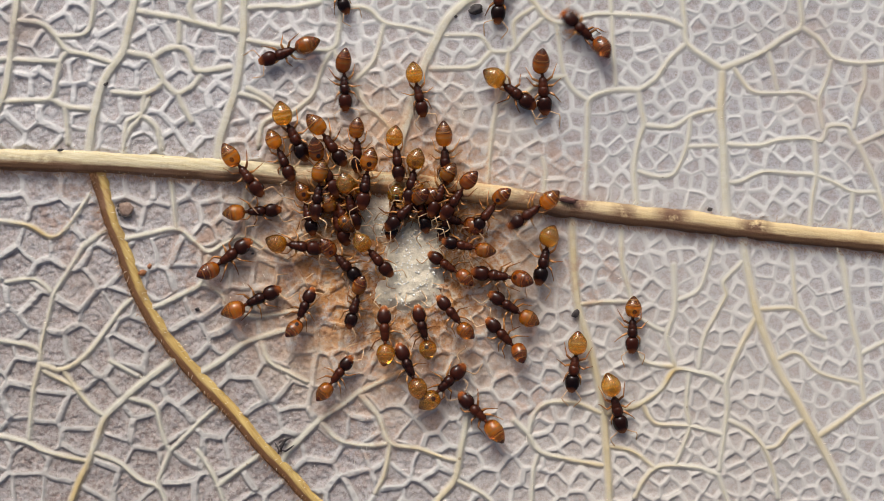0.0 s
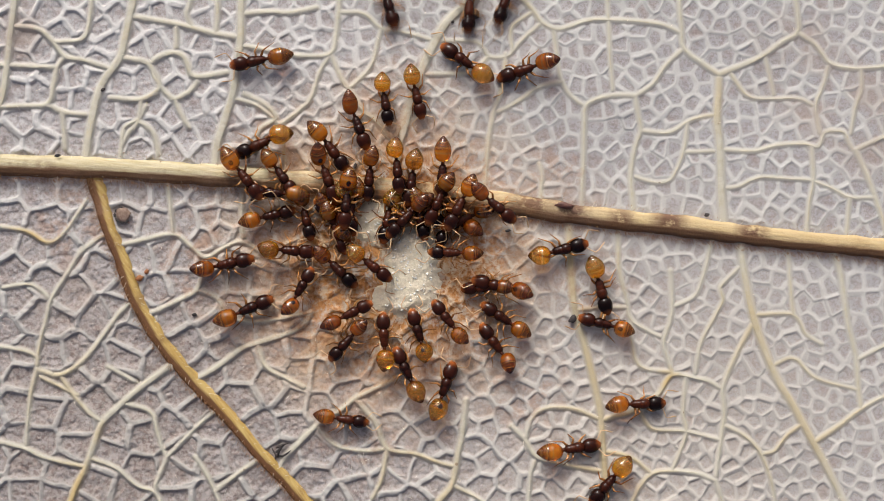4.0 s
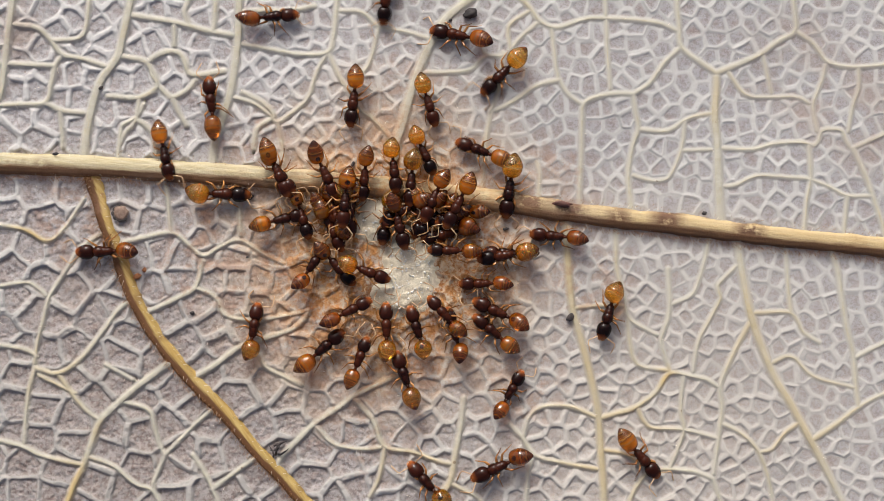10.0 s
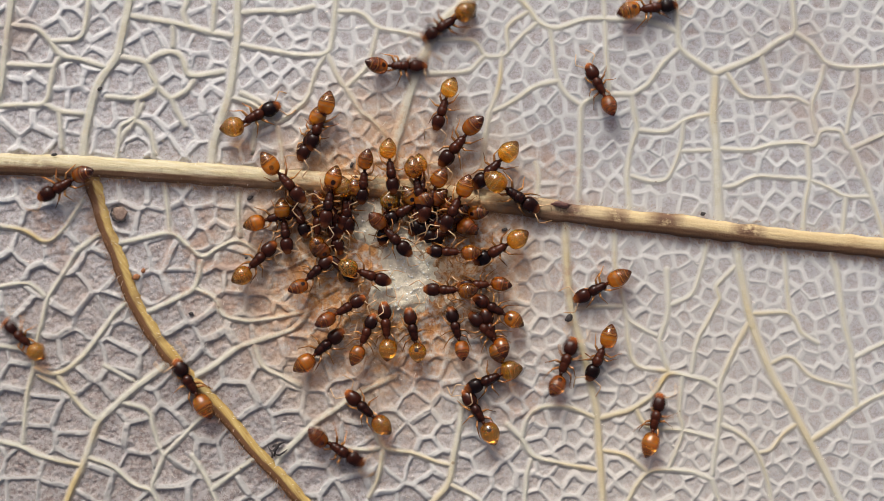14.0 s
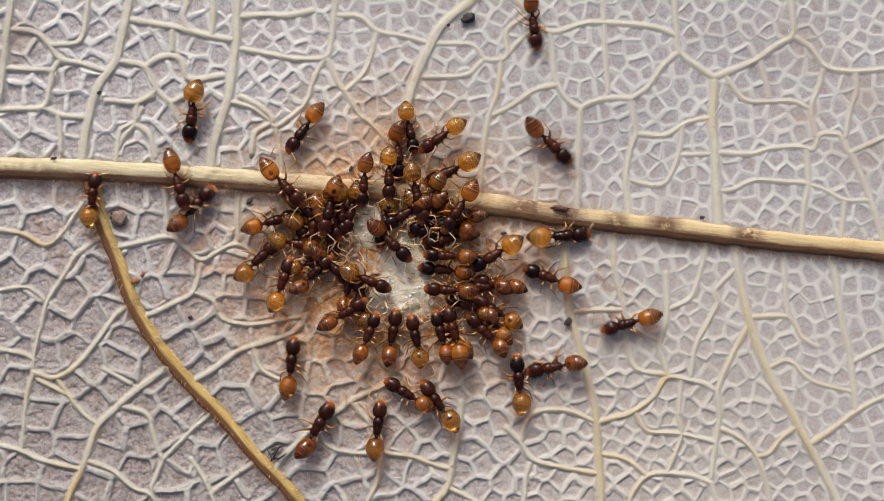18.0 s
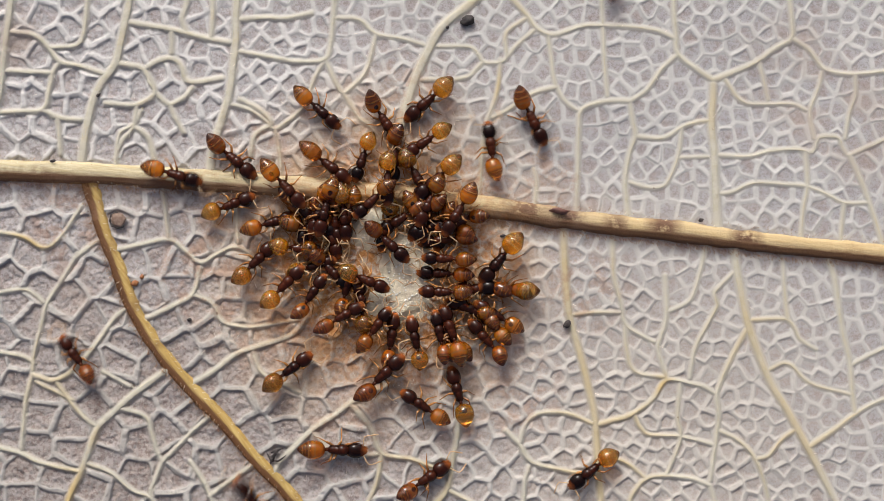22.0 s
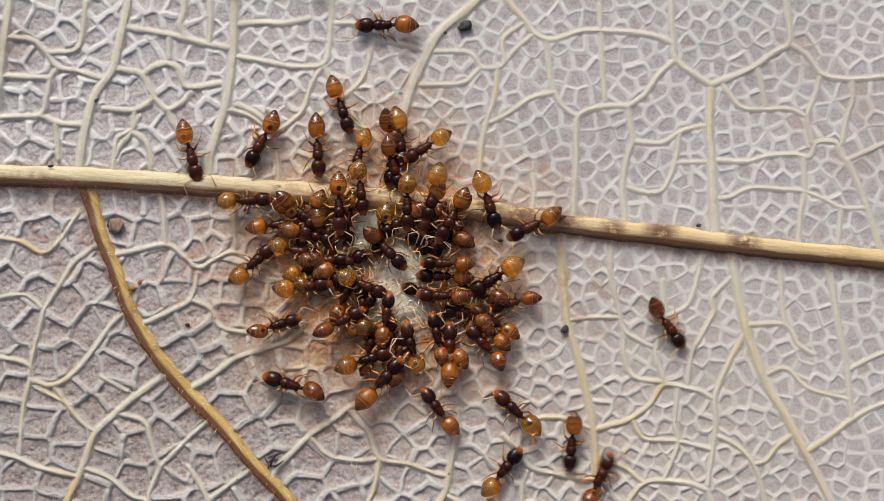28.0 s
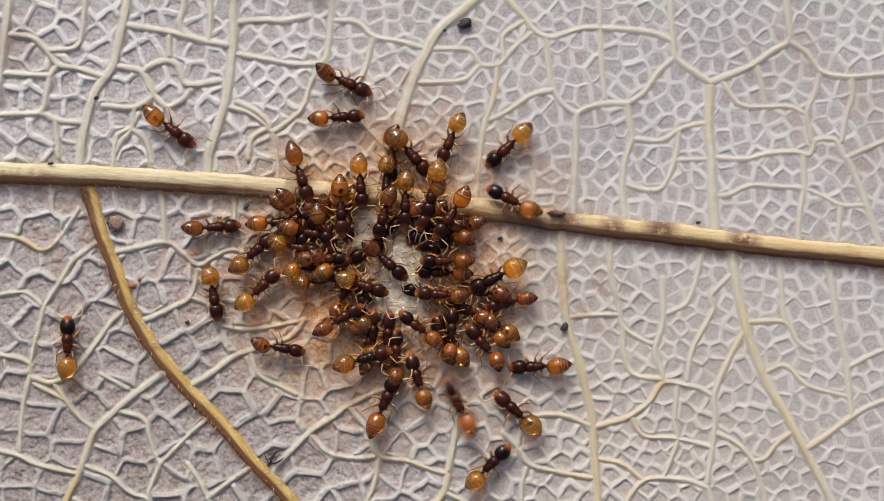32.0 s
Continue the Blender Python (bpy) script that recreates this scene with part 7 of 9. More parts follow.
    crawl((0, 2.04, -0.92, 172), (1, 2.03, -0.91, 173), (2, 2.13, -0.83, 176), (3, 2.14, -0.87, 175), (6, 2.2, -1.98, 150), (7, 2.14, -2.26, 158), (8, 2.17, -2.16, 155), (9, 2.18, -2.15, 154), (10, 2.19, -2.16, 154), (11, 1.83, -2.89, 131), (12, 1.83, -2.94, 132), (12.133, 1.95, -2.91, 72), (12.267, 2.06, -2.89, 12), (12.733, 3.15, -2.66, 12), (12.833, 3.23, -2.64, -38), (12.933, 3.31, -2.62, -87), (13, 3.39, -2.61, -137), (13.133, 3.45, -2.72, -99), (13.267, 3.51, -2.83, -61), (13.733, 4.09, -3.88, -61), (13.833, 4.13, -3.96, -18), (13.933, 4.18, -4.03, 26), (14, 4.22, -4.11, 69), (14.833, 4.04, -3.93, 134), (16.267, 3.23, -3.09, 134), (17, 3.06, -2.91, 144), (17.1, 3.12, -2.96, 204), (17.2, 3.18, -3, 264), (17.267, 3.24, -3.04, 324), (17.733, 4.05, -3.64, 324), (17.833, 4.11, -3.69, 279), (17.933, 4.17, -3.73, 235), (18, 4.22, -3.77, 190), (18.1, 4.22, -4.32, 230), (18.233, 4.22, -4.87, 270), (18.6, 4.22, -10, 270), (18.8, 4.22, -11.1, 270), (19.033, 3.73, -11.1, 225), (19.233, 3.24, -11.1, 180), (19.933, -1.35, -11.1, 180), (20.1, -1.84, -11.1, 135), (20.3, -2.33, -11.1, 90), (20.5, -2.33, -10.59, 90), (20.833, -2.33, -8.19, 90), (20.867, -2.33, -8.02, 140), (20.933, -2.33, -7.85, 190), (21, -2.33, -7.68, 240), (21.133, -2.21, -7.69, 297), (21.267, -2.09, -7.7, 354), (21.733, -0.97, -7.82, 354), (22, -0.73, -7.84, 394), (23, -0.96, -8.42, 369), (24, -0.96, -8.47, 370), (25, -0.55, -8.28, 364), (25.1, -0.55, -8.49, 317), (25.2, -0.55, -8.7, 270), (25.533, -0.55, -10.68, 270), (25.7, -0.55, -11.1, 270), (25.933, -0.09, -11.1, 315), (26.133, 0.37, -11.1, 360), (26.9, 4.66, -11.1, 360), (27.1, 5.12, -11.1, 405), (27.3, 5.58, -11.1, 450), (27.5, 5.58, -10.59, 450), (27.833, 5.58, -8.24, 450), (28, 5.58, -7.73, 423), (28.067, 5.58, -7.9, 372), (28.133, 5.58, -8.07, 321), (28.2, 5.58, -8.24, 270), (28.533, 5.58, -10.59, 270), (28.7, 5.58, -11.1, 270), (28.9, 5.86, -11.1, 210), (29.1, 6.14, -11.1, 150), (29.3, 6.43, -11.1, 90), (29.5, 6.43, -10.49, 90), (29.833, 6.43, -7.65, 90), (29.9, 6.43, -7.35, 154), (30, 6.43, -7.05, 218), (30.267, 6.01, -7.07, 183), (30.733, 4.04, -7.19, 183), (31, 3.62, -7.22, 180), (31.1, 3.62, -7.51, 225), (31.2, 3.62, -7.8, 270), (31.533, 3.62, -10.52, 270), (31.7, 3.62, -11.1, 270), (32, 3.62, -11.1, 270))
    crawl((0, 3.44, -0.02, -103), (1, 3.47, 0.05, -103), (2, 3.45, 0.04, -111), (3, 3.44, 0.09, -113), (3.433, 3.58, 0.13, -49), (3.833, 3.72, 0.16, 14), (5.267, 5.03, 0.49, 14), (5.633, 5.17, 0.53, 49), (6, 5.31, 0.56, 85), (7, 6.13, 1.31, 101), (7.1, 6.13, 1.14, 157), (7.2, 6.13, 0.97, 213), (7.267, 6.12, 0.8, 269), (7.733, 6.07, -1.62, 269), (8, 6.06, -2.14, 262), (9, 5.91, -1.8, 264), (10, 5.92, -1.85, 254), (10.267, 5.61, -2.09, 218), (10.733, 4.17, -3.2, 218), (11, 3.87, -3.44, 208), (12, 3.95, -3.49, 201), (12.267, 3.87, -3.69, 250), (12.733, 3.53, -4.62, 250), (13, 3.46, -4.82, 208), (13.267, 3.23, -4.74, 161), (13.733, 2.18, -4.37, 161), (14, 1.95, -4.29, 204), (17, 1.78, -4.42, 153), (18, 2.74, -4.58, 95), (18.1, 2.63, -4.75, 142), (18.2, 2.52, -4.91, 189), (18.267, 2.4, -5.08, 236), (18.733, 0.8, -7.44, 236), (18.867, 0.62, -7.69, 185), (19, 0.45, -7.94, 135), (19.067, 0.45, -8.1, 180), (19.133, 0.45, -8.26, 225), (19.2, 0.45, -8.42, 270), (19.533, 0.45, -10.63, 270), (19.7, 0.45, -11.1, 270), (19.8, 0.9, -11.1, 315), (19.867, 1.34, -11.1, 360), (20.133, 5.51, -11.1, 360), (20.233, 5.96, -11.1, 405), (20.3, 6.41, -11.1, 450), (20.5, 6.41, -10.44, 450), (20.833, 6.41, -7.34, 450), (20.9, 6.41, -7.01, 487), (21, 6.41, -6.68, 524), (22, 5.52, -7.26, 578), (22.267, 5.06, -7.15, 527), (22.733, 2.9, -6.64, 527), (23, 2.44, -6.53, 512), (24, 1.52, -6.65, 460), (25, 1.34, -5.77, 469), (25.267, 1.38, -5.85, 412), (25.567, 1.42, -5.93, 355), (25.833, 1.46, -6.01, 297), (27.267, 2.04, -7.13, 297), (27.633, 2.1, -7.25, 355), (28, 2.16, -7.37, 412), (28.5, 2.16, -7.21, 448), (29, 2.16, -7.05, 484), (30, 1.34, -6.4, 451), (31, 1.21, -6.31, 449), (32, 1.67, -7.26, 405))
    crawl((0, 2.37, -2.16, 147), (1, 2.31, -2.15, 147), (2, 2.32, -2.17, 145), (3, 2.31, -2.14, 146), (6, 1.95, -3, 142), (7, 2.07, -2.88, 135), (8, 1.96, -2.95, 137), (9, 1.93, -2.92, 140), (10, 1.93, -2.92, 140), (10.133, 1.92, -3.02, 202), (10.267, 1.91, -3.12, 263), (10.733, 1.79, -4.05, 263), (10.833, 1.79, -4.12, 218), (10.933, 1.78, -4.19, 173), (11, 1.77, -4.25, 128), (12, 1.33, -4.07, 130), (13, 1.27, -4.02, 131), (14, 1.77, -2.97, 107), (14.433, 1.55, -3.11, 160), (14.833, 1.34, -3.25, 213), (16.267, -0.67, -4.54, 213), (17, -1.11, -4.82, 151), (18, -1.04, -4.92, 148), (19, -0.91, -4.89, 141), (20, -0.43, -5.32, 143), (21, -0.44, -5.34, 144), (22, -0.45, -5.27, 146), (23, -0.44, -5.3, 145), (24, -0.39, -5.3, 140), (25, -0.2, -5.64, 137), (28, 0.11, -5.26, 127), (29, 0.08, -5.34, 127), (30, -0.23, -5.02, 143), (31, -0.62, -5.01, 110), (32, -0.68, -4.3, 108))
    crawl((0, 2.19, -3.2, 134), (1, 2.19, -3.12, 138), (2, 2.04, -3.09, 141), (3, 2.07, -3.09, 139), (6, 1.67, -4.09, 97), (7, 1.76, -4.14, 99), (8, 0.71, -4.14, 85), (9, 0.5, -3.13, 104), (10, 0.51, -2.97, 107), (11, 0.5, -2.99, 107), (12, 0.5, -2.99, 107), (13, 1.78, -2.83, 132), (14, 1.81, -2.85, 133), (17, 1.78, -2.77, 132), (18, 1.79, -2.74, 135), (19, 1.85, -2.92, 132), (20, 1.83, -2.95, 130), (21, 1.8, -2.94, 129), (22, 1.82, -2.9, 131), (23, 1.77, -2.86, 132), (24, 1.84, -2.95, 131), (25, 1.81, -2.9, 131), (28, 1.85, -2.92, 132), (29, 1.79, -2.9, 133), (30, 1.82, -2.98, 129), (31, 1.81, -3.01, 129), (32, 1.82, -3.02, 129))
    crawl((0, 0.35, -2.44, 129), (1, 0.39, -2.48, 129), (2, 0.26, -2.44, 128), (3, 0.26, -2.41, 128), (6, 0.27, -2.45, 128), (7, 0.27, -2.41, 129), (8, 0.22, -2.33, 131), (9, 0.25, -2.32, 129), (10, 0.25, -2.27, 133), (11, 0.25, -2.3, 133), (12, 0.33, -2.32, 134), (13, 0.37, -1.97, 150), (14, 0.46, -1.19, 179), (17, 0.49, -1.05, 178), (18, 0.51, -1.07, 178), (19, 0.46, -1.01, 180), (20, 0.43, -1.02, 179), (21, 0.53, -1.02, 179), (22, 0.35, -1.04, 179), (23, 0.35, -1.01, 178), (24, 0.34, -1.02, 178), (25, 0.38, -1.01, 178), (28, 0.36, -1, 178), (29, 0.36, -1.02, 178), (30, 0.41, -1.11, 177), (31, 0.35, -1.07, 176), (32, 0.32, -1.05, 177))
    crawl((0, -0.84, -3.01, 104), (1, -0.87, -2.96, 106), (2, -0.87, -2.95, 105), (3, -0.88, -2.94, 107), (6, -0.87, -2.93, 105), (7, -0.87, -2.94, 106), (8, -0.87, -2.89, 106), (9, -0.83, -2.94, 107), (10, -0.84, -2.88, 107), (11, -0.84, -2.89, 107), (12, -0.83, -2.88, 107), (13, -0.89, -2.92, 106), (14, -0.95, -2.96, 102), (17, -0.83, -3.03, 102), (18, -0.83, -3.04, 102), (19, -0.82, -3.05, 102), (21, -0.82, -3.05, 102), (22, -0.82, -3.02, 102), (23, -0.81, -3.04, 102), (24, -0.8, -3.05, 102), (25, -0.74, -2.95, 104), (28, -0.87, -3.03, 105), (30, -0.91, -2.91, 104), (31, -0.91, -2.91, 104), (31.133, -1.01, -2.89, 138), (31.267, -1.12, -2.88, 171), (31.733, -2.08, -2.73, 171), (31.867, -2.18, -2.72, 129), (32, -2.29, -2.7, 88))
    crawl((0, -2.25, -3.13, 92), (1, -2.23, -3.13, 95), (2, -2.18, -3.16, 93), (3, -2.16, -3.13, 93), (6, -2.17, -3.21, 91), (7, -2.06, -3.5, 82), (8, -2.04, -3.52, 81), (9, -2.14, -3.38, 80), (10, -2.01, -2.86, 91), (11, -2.01, -2.86, 94), (12, -2, -2.8, 94), (13, -1.96, -2.78, 94), (14, -1.96, -2.81, 95), (14.433, -2.24, -2.81, 136), (14.833, -2.51, -2.8, 178), (16.267, -5.07, -2.71, 178), (16.633, -5.34, -2.71, 137), (17, -5.61, -2.7, 95), (17.267, -5.62, -2.45, 92), (17.733, -5.67, -1.28, 92), (18, -5.68, -1.03, 71), (19, -5.54, -1.61, 54), (20, -5.7, -1.09, 48), (21, -5.68, -1.03, 47), (22, -5.65, -0.98, 46), (23, -5.8, -1.1, 45), (24, -5.04, -0.62, 6), (25, -4.95, -0.6, 6), (28, -4.92, -0.71, 6), (29, -4.98, -0.66, 6), (30, -4.98, -0.75, 6), (31, -6.08, -1.41, 25), (32, -6.45, -1, 43))
    crawl((0, -1.32, -4.37, 114), (1, -1.29, -4.25, 116), (2, -1.28, -4.23, 117), (3, -1.32, -4.16, 117), (6, -1.2, -4.66, 111), (7, -1.25, -4.62, 109), (8, -1.31, -4.53, 110), (9, -1.28, -4.56, 109), (10, -1.31, -4.55, 109), (11, -1.2, -4.68, 110), (12, -1.21, -4.61, 111), (13, -1.58, -5.15, 138), (14, -2.53, -5.65, 137), (14.267, -2.5, -5.72, 189), (14.567, -2.47, -5.78, 241), (14.833, -2.44, -5.85, 294), (16.267, -2.05, -6.75, 294), (16.5, -2.02, -6.82, 250), (16.733, -1.99, -6.88, 206), (17, -1.96, -6.95, 162), (17.5, -2.14, -6.56, 123), (18, -2.31, -6.18, 83), (19, -1.78, -6.76, 66), (20, -2.32, -7.55, 102), (20.267, -2.64, -7.33, 145), (20.733, -4.12, -6.27, 145), (20.867, -4.28, -6.16, 92), (21, -4.44, -6.05, 40), (21.133, -4.52, -5.89, 78), (21.267, -4.6, -5.73, 117), (21.733, -5.35, -4.25, 117), (21.867, -5.43, -4.1, 77), (22, -5.51, -3.94, 37), (23, -4.84, -3.77, 50), (24, -4.96, -3.75, 54), (25, -5.27, -4.05, 51), (25.833, -4.89, -3.94, 17), (27.267, -3.12, -3.41, 17), (28, -2.73, -3.3, 17), (29, -2.73, -3.27, 16), (30, -2.72, -3.3, 16), (31, -2.78, -3.28, 18), (32, -2.79, -3.35, 15))
    crawl((0, -0.35, -4.86, 44), (1, -0.43, -4.97, 49), (2, -0.39, -5, 50), (3, -0.36, -4.94, 49), (4.5, -0.06, -4.85, 91), (6, 0.24, -4.76, 133), (7, 0.56, -5.25, 88), (7.067, 0.56, -5.54, 28), (7.133, 0.56, -5.83, -31), (7.2, 0.56, -6.12, -90), (7.533, 0.56, -10.22, -90), (7.7, 0.56, -11.1, -90), (8.233, 0.23, -11.1, -150), (8.767, -0.1, -11.1, -210), (9.3, -0.43, -11.1, -270), (9.5, -0.43, -10.68, -270), (9.833, -0.43, -8.73, -270), (10, -0.43, -8.31, -228), (10.5, -0.16, -7.73, -266), (11, 0.12, -7.15, -304), (11.267, 0.48, -6.91, -327), (11.733, 2.17, -5.8, -327), (12, 2.53, -5.57, -286), (12.1, 2.48, -5.61, -236), (12.2, 2.44, -5.66, -187), (12.267, 2.39, -5.7, -137), (12.733, 1.71, -6.33, -137), (12.867, 1.64, -6.4, -185), (13, 1.57, -6.47, -233), (14, 1.37, -5.86, -239), (14.833, 1.16, -5.74, -210), (16.267, 0.17, -5.18, -210), (16.633, 0.06, -5.12, -247), (17, -0.04, -5.06, -285), (18, -0.01, -5.33, -234), (19, 0.55, -5.62, -241), (20, 0.72, -5.05, -258), (21, 0.65, -4.97, -256), (22, 0.65, -4.92, -254), (23, 0.69, -5.02, -254), (23.133, 0.8, -5, -304), (23.267, 0.91, -4.99, -355), (23.733, 1.95, -4.89, -355), (23.867, 2.07, -4.88, -292), (24, 2.18, -4.87, -229), (25, 2.21, -4.89, -227), (28, 2.88, -5.3, -223), (29, 2.87, -5.26, -222), (30, 2.83, -5.37, -219), (31, 2.85, -5.37, -220), (32, 2.9, -5.4, -222))
    crawl((0, 1.28, -5.91, 134), (1, 1.89, -5.1, 91), (2, 2.87, -5.94, 40), (2.333, 3.13, -6.28, -8), (2.667, 3.4, -6.61, -56), (3, 3.66, -6.95, -104), (3.433, 3.87, -6.92, -48), (3.833, 4.08, -6.89, 8), (5.267, 6.02, -6.62, 8), (6, 6.44, -6.56, -27), (7, 6.58, -6.61, -29), (8, 6.89, -6.95, -44), (9, 6.87, -6.95, -47), (10, 6.77, -6.98, -49), (10.2, 6.76, -7.6, -91), (10.533, 6.69, -10.48, -91), (10.7, 6.68, -11.1, -90), (11.567, 6.95, -11.1, -150), (12.433, 7.23, -11.1, -210), (13.3, 7.5, -11.1, -270), (13.5, 7.5, -10.35, -270), (13.833, 7.5, -6.87, -270), (14, 7.5, -6.13, -283), (14.067, 7.5, -6.37, -338), (14.133, 7.5, -6.62, -394), (14.2, 7.5, -6.87, -450), (14.533, 7.5, -10.35, -450), (14.7, 7.5, -11.1, -450), (15.033, 6.98, -11.1, -495), (15.367, 6.47, -11.1, -540), (16.5, 1.63, -11.1, -540), (16.8, 1.11, -11.1, -585), (17.1, 0.59, -11.1, -630), (17.367, 0.59, -9.86, -630), (17.767, 0.57, -4.07, -630), (18, 0.57, -2.83, -614), (19, 0.58, -2.75, -613), (20, 0.56, -2.63, -613), (21, 0.53, -2.63, -613), (22, 0.52, -2.67, -611), (22.1, 0.53, -2.75, -553), (22.2, 0.55, -2.82, -496), (22.267, 0.56, -2.89, -439), (22.733, 0.77, -3.92, -439), (22.833, 0.78, -3.99, -484), (22.933, 0.8, -4.07, -530), (23, 0.81, -4.14, -576), (24, 0.52, -3.75, -635), (28, 0.46, -3.21, -630), (29, 0.46, -3.29, -630), (30, 0.47, -3.38, -630), (31, 0.47, -3.37, -630), (31.1, 0.49, -3.46, -686), (31.2, 0.51, -3.55, -742), (31.267, 0.53, -3.64, -797), (31.733, 0.82, -4.9, -797), (31.833, 0.84, -4.99, -853), (31.933, 0.86, -5.08, -908), (32, 0.88, -5.17, -963))
    crawl((0, -4.04, -4.58, 52), (1, -3.73, -5.1, 37), (2, -3.98, -5.5, 12), (3, -3.94, -5.56, 2), (6, -3.4, -6.15, -33), (7, -3.36, -6.06, -37), (8, -3.29, -5.68, 0), (9, -3.66, -5.57, 58), (9.267, -3.56, -5.32, 69), (9.733, -3.11, -4.15, 69), (10, -3.02, -3.9, 69), (11, -3.06, -3.87, 68), (12, -3.08, -3.84, 69), (13, -3.04, -3.74, 68), (14, -2.77, -3.05, 67), (17, -2.7, -2.94, 67), (18, -2.63, -2.88, 68), (19, -2.64, -2.85, 65), (20, -2.44, -2.58, 63), (21, -2.4, -2.6, 56), (22, -2.37, -2.5, 55), (23, -2.21, -2.16, 59), (24, -2.2, -2.22, 61), (25, -1.84, -1.95, 81), (28, -1.84, -1.95, 81), (28.1, -1.79, -2, 38), (28.2, -1.74, -2.06, -5), (28.267, -1.7, -2.11, -49), (28.733, -1.06, -2.84, -49), (28.833, -1.01, -2.89, 3), (28.933, -0.97, -2.95, 54), (29, -0.92, -3, 106), (31, -0.95, -2.85, 105), (32, -0.5, -2.33, 142))
    crawl((0, 6.48, -2.49, -91), (1, 6.4, -2.5, -95), (2, 6.35, -2.56, -98), (3, 6.3, -2.58, -95), (3.433, 6.12, -2.53, -145), (3.833, 5.94, -2.48, -195), (5.267, 4.24, -2.01, -195), (5.633, 4.06, -1.96, -232), (6, 3.88, -1.91, -269), (6.267, 3.77, -1.62, -251), (6.733, 3.29, -0.24, -251), (7, 3.19, 0.06, -197), (8, 2.54, 0.04, -180), (9, 2.48, 0.07, -180), (10, 2.48, 0.07, -180), (10.133, 2.46, -0.09, -140), (10.267, 2.43, -0.24, -99), (10.733, 2.19, -1.69, -99), (10.867, 2.17, -1.84, -154), (11, 2.14, -2, -208), (12, 2.16, -2.02, -210), (13, 2.1, -2.04, -211), (14, 2.1, -2.02, -210), (17, 2.09, -1.87, -208), (18, 2.11, -1.95, -211), (19, 2.09, -1.97, -211), (20, 2.1, -2.04, -213), (21, 2.15, -2, -213), (22, 2.18, -2.01, -210), (23, 2.16, -2.01, -213), (24, 2.12, -2.07, -212), (25, 2.13, -2, -213), (28, 2.12, -2.04, -212), (29, 1.99, -2.59, -191), (30, 2.03, -2.59, -191), (31, 2.14, -2.18, -211), (32, 2.15, -2.17, -213))
    crawl((0, 4.48, -3.78, -97), (1, 4.59, -3.72, -95), (2, 4.64, -3.71, -94), (2.1, 4.67, -3.54, -36), (2.2, 4.7, -3.37, 21), (2.267, 4.73, -3.21, 79), (2.733, 5.18, -0.88, 79), (2.833, 5.22, -0.71, 134), (2.933, 5.25, -0.55, 189), (3, 5.28, -0.38, 243), (3.833, 5.37, -0.72, 286), (5.267, 5.81, -2.28, 286), (5.5, 5.84, -2.39, 239), (5.733, 5.87, -2.5, 193), (6, 5.9, -2.61, 146), (6.133, 5.95, -2.5, 107), (6.267, 5.99, -2.39, 68), (6.733, 6.42, -1.37, 68), (7, 6.51, -1.15, 49), (7.267, 6.42, -0.7, 101), (7.733, 6, 1.39, 101), (8, 5.91, 1.84, 37), (8.1, 5.83, 1.76, -21), (8.2, 5.74, 1.69, -80), (8.267, 5.66, 1.61, -138), (8.733, 4.5, 0.56, -138), (8.867, 4.38, 0.45, -99), (9, 4.26, 0.34, -61), (9.133, 4.12, 0.31, -115), (9.267, 3.98, 0.29, -170), (9.733, 2.68, 0.05, -170), (10, 2.41, 0, -171), (11, 2.12, 0.29, -147), (12, 2.13, 0.37, -152), (13, 2.21, 0.28, -146), (14, 2.2, 0.31, -151), (17, 2.08, 0.27, -147), (18, 2.06, 0.24, -149), (19, 2.69, -0.01, -176), (20, 2.69, -0.01, -176), (21, 2.51, -1.01, -185), (23, 2.59, -0.96, -185), (23.133, 2.6, -0.76, -229), (23.267, 2.62, -0.55, -274), (23.733, 2.74, 1.37, -274), (23.867, 2.75, 1.58, -214), (24, 2.76, 1.78, -153), (25, 2.76, 1.78, -153), (26.5, 2.24, 2.13, -112), (28, 1.71, 2.48, -71), (29, 2.23, 1.7, -79), (30, 2.23, 1.7, -79), (30.133, 2.53, 1.89, -23), (30.267, 2.82, 2.08, 33), (30.733, 5.57, 3.84, 33), (30.833, 5.76, 3.96, 91), (30.933, 5.96, 4.09, 150), (31, 6.16, 4.21, 208), (31.267, 5.63, 4.22, 179), (31.733, 3.16, 4.25, 179), (32, 2.63, 4.26, 223))
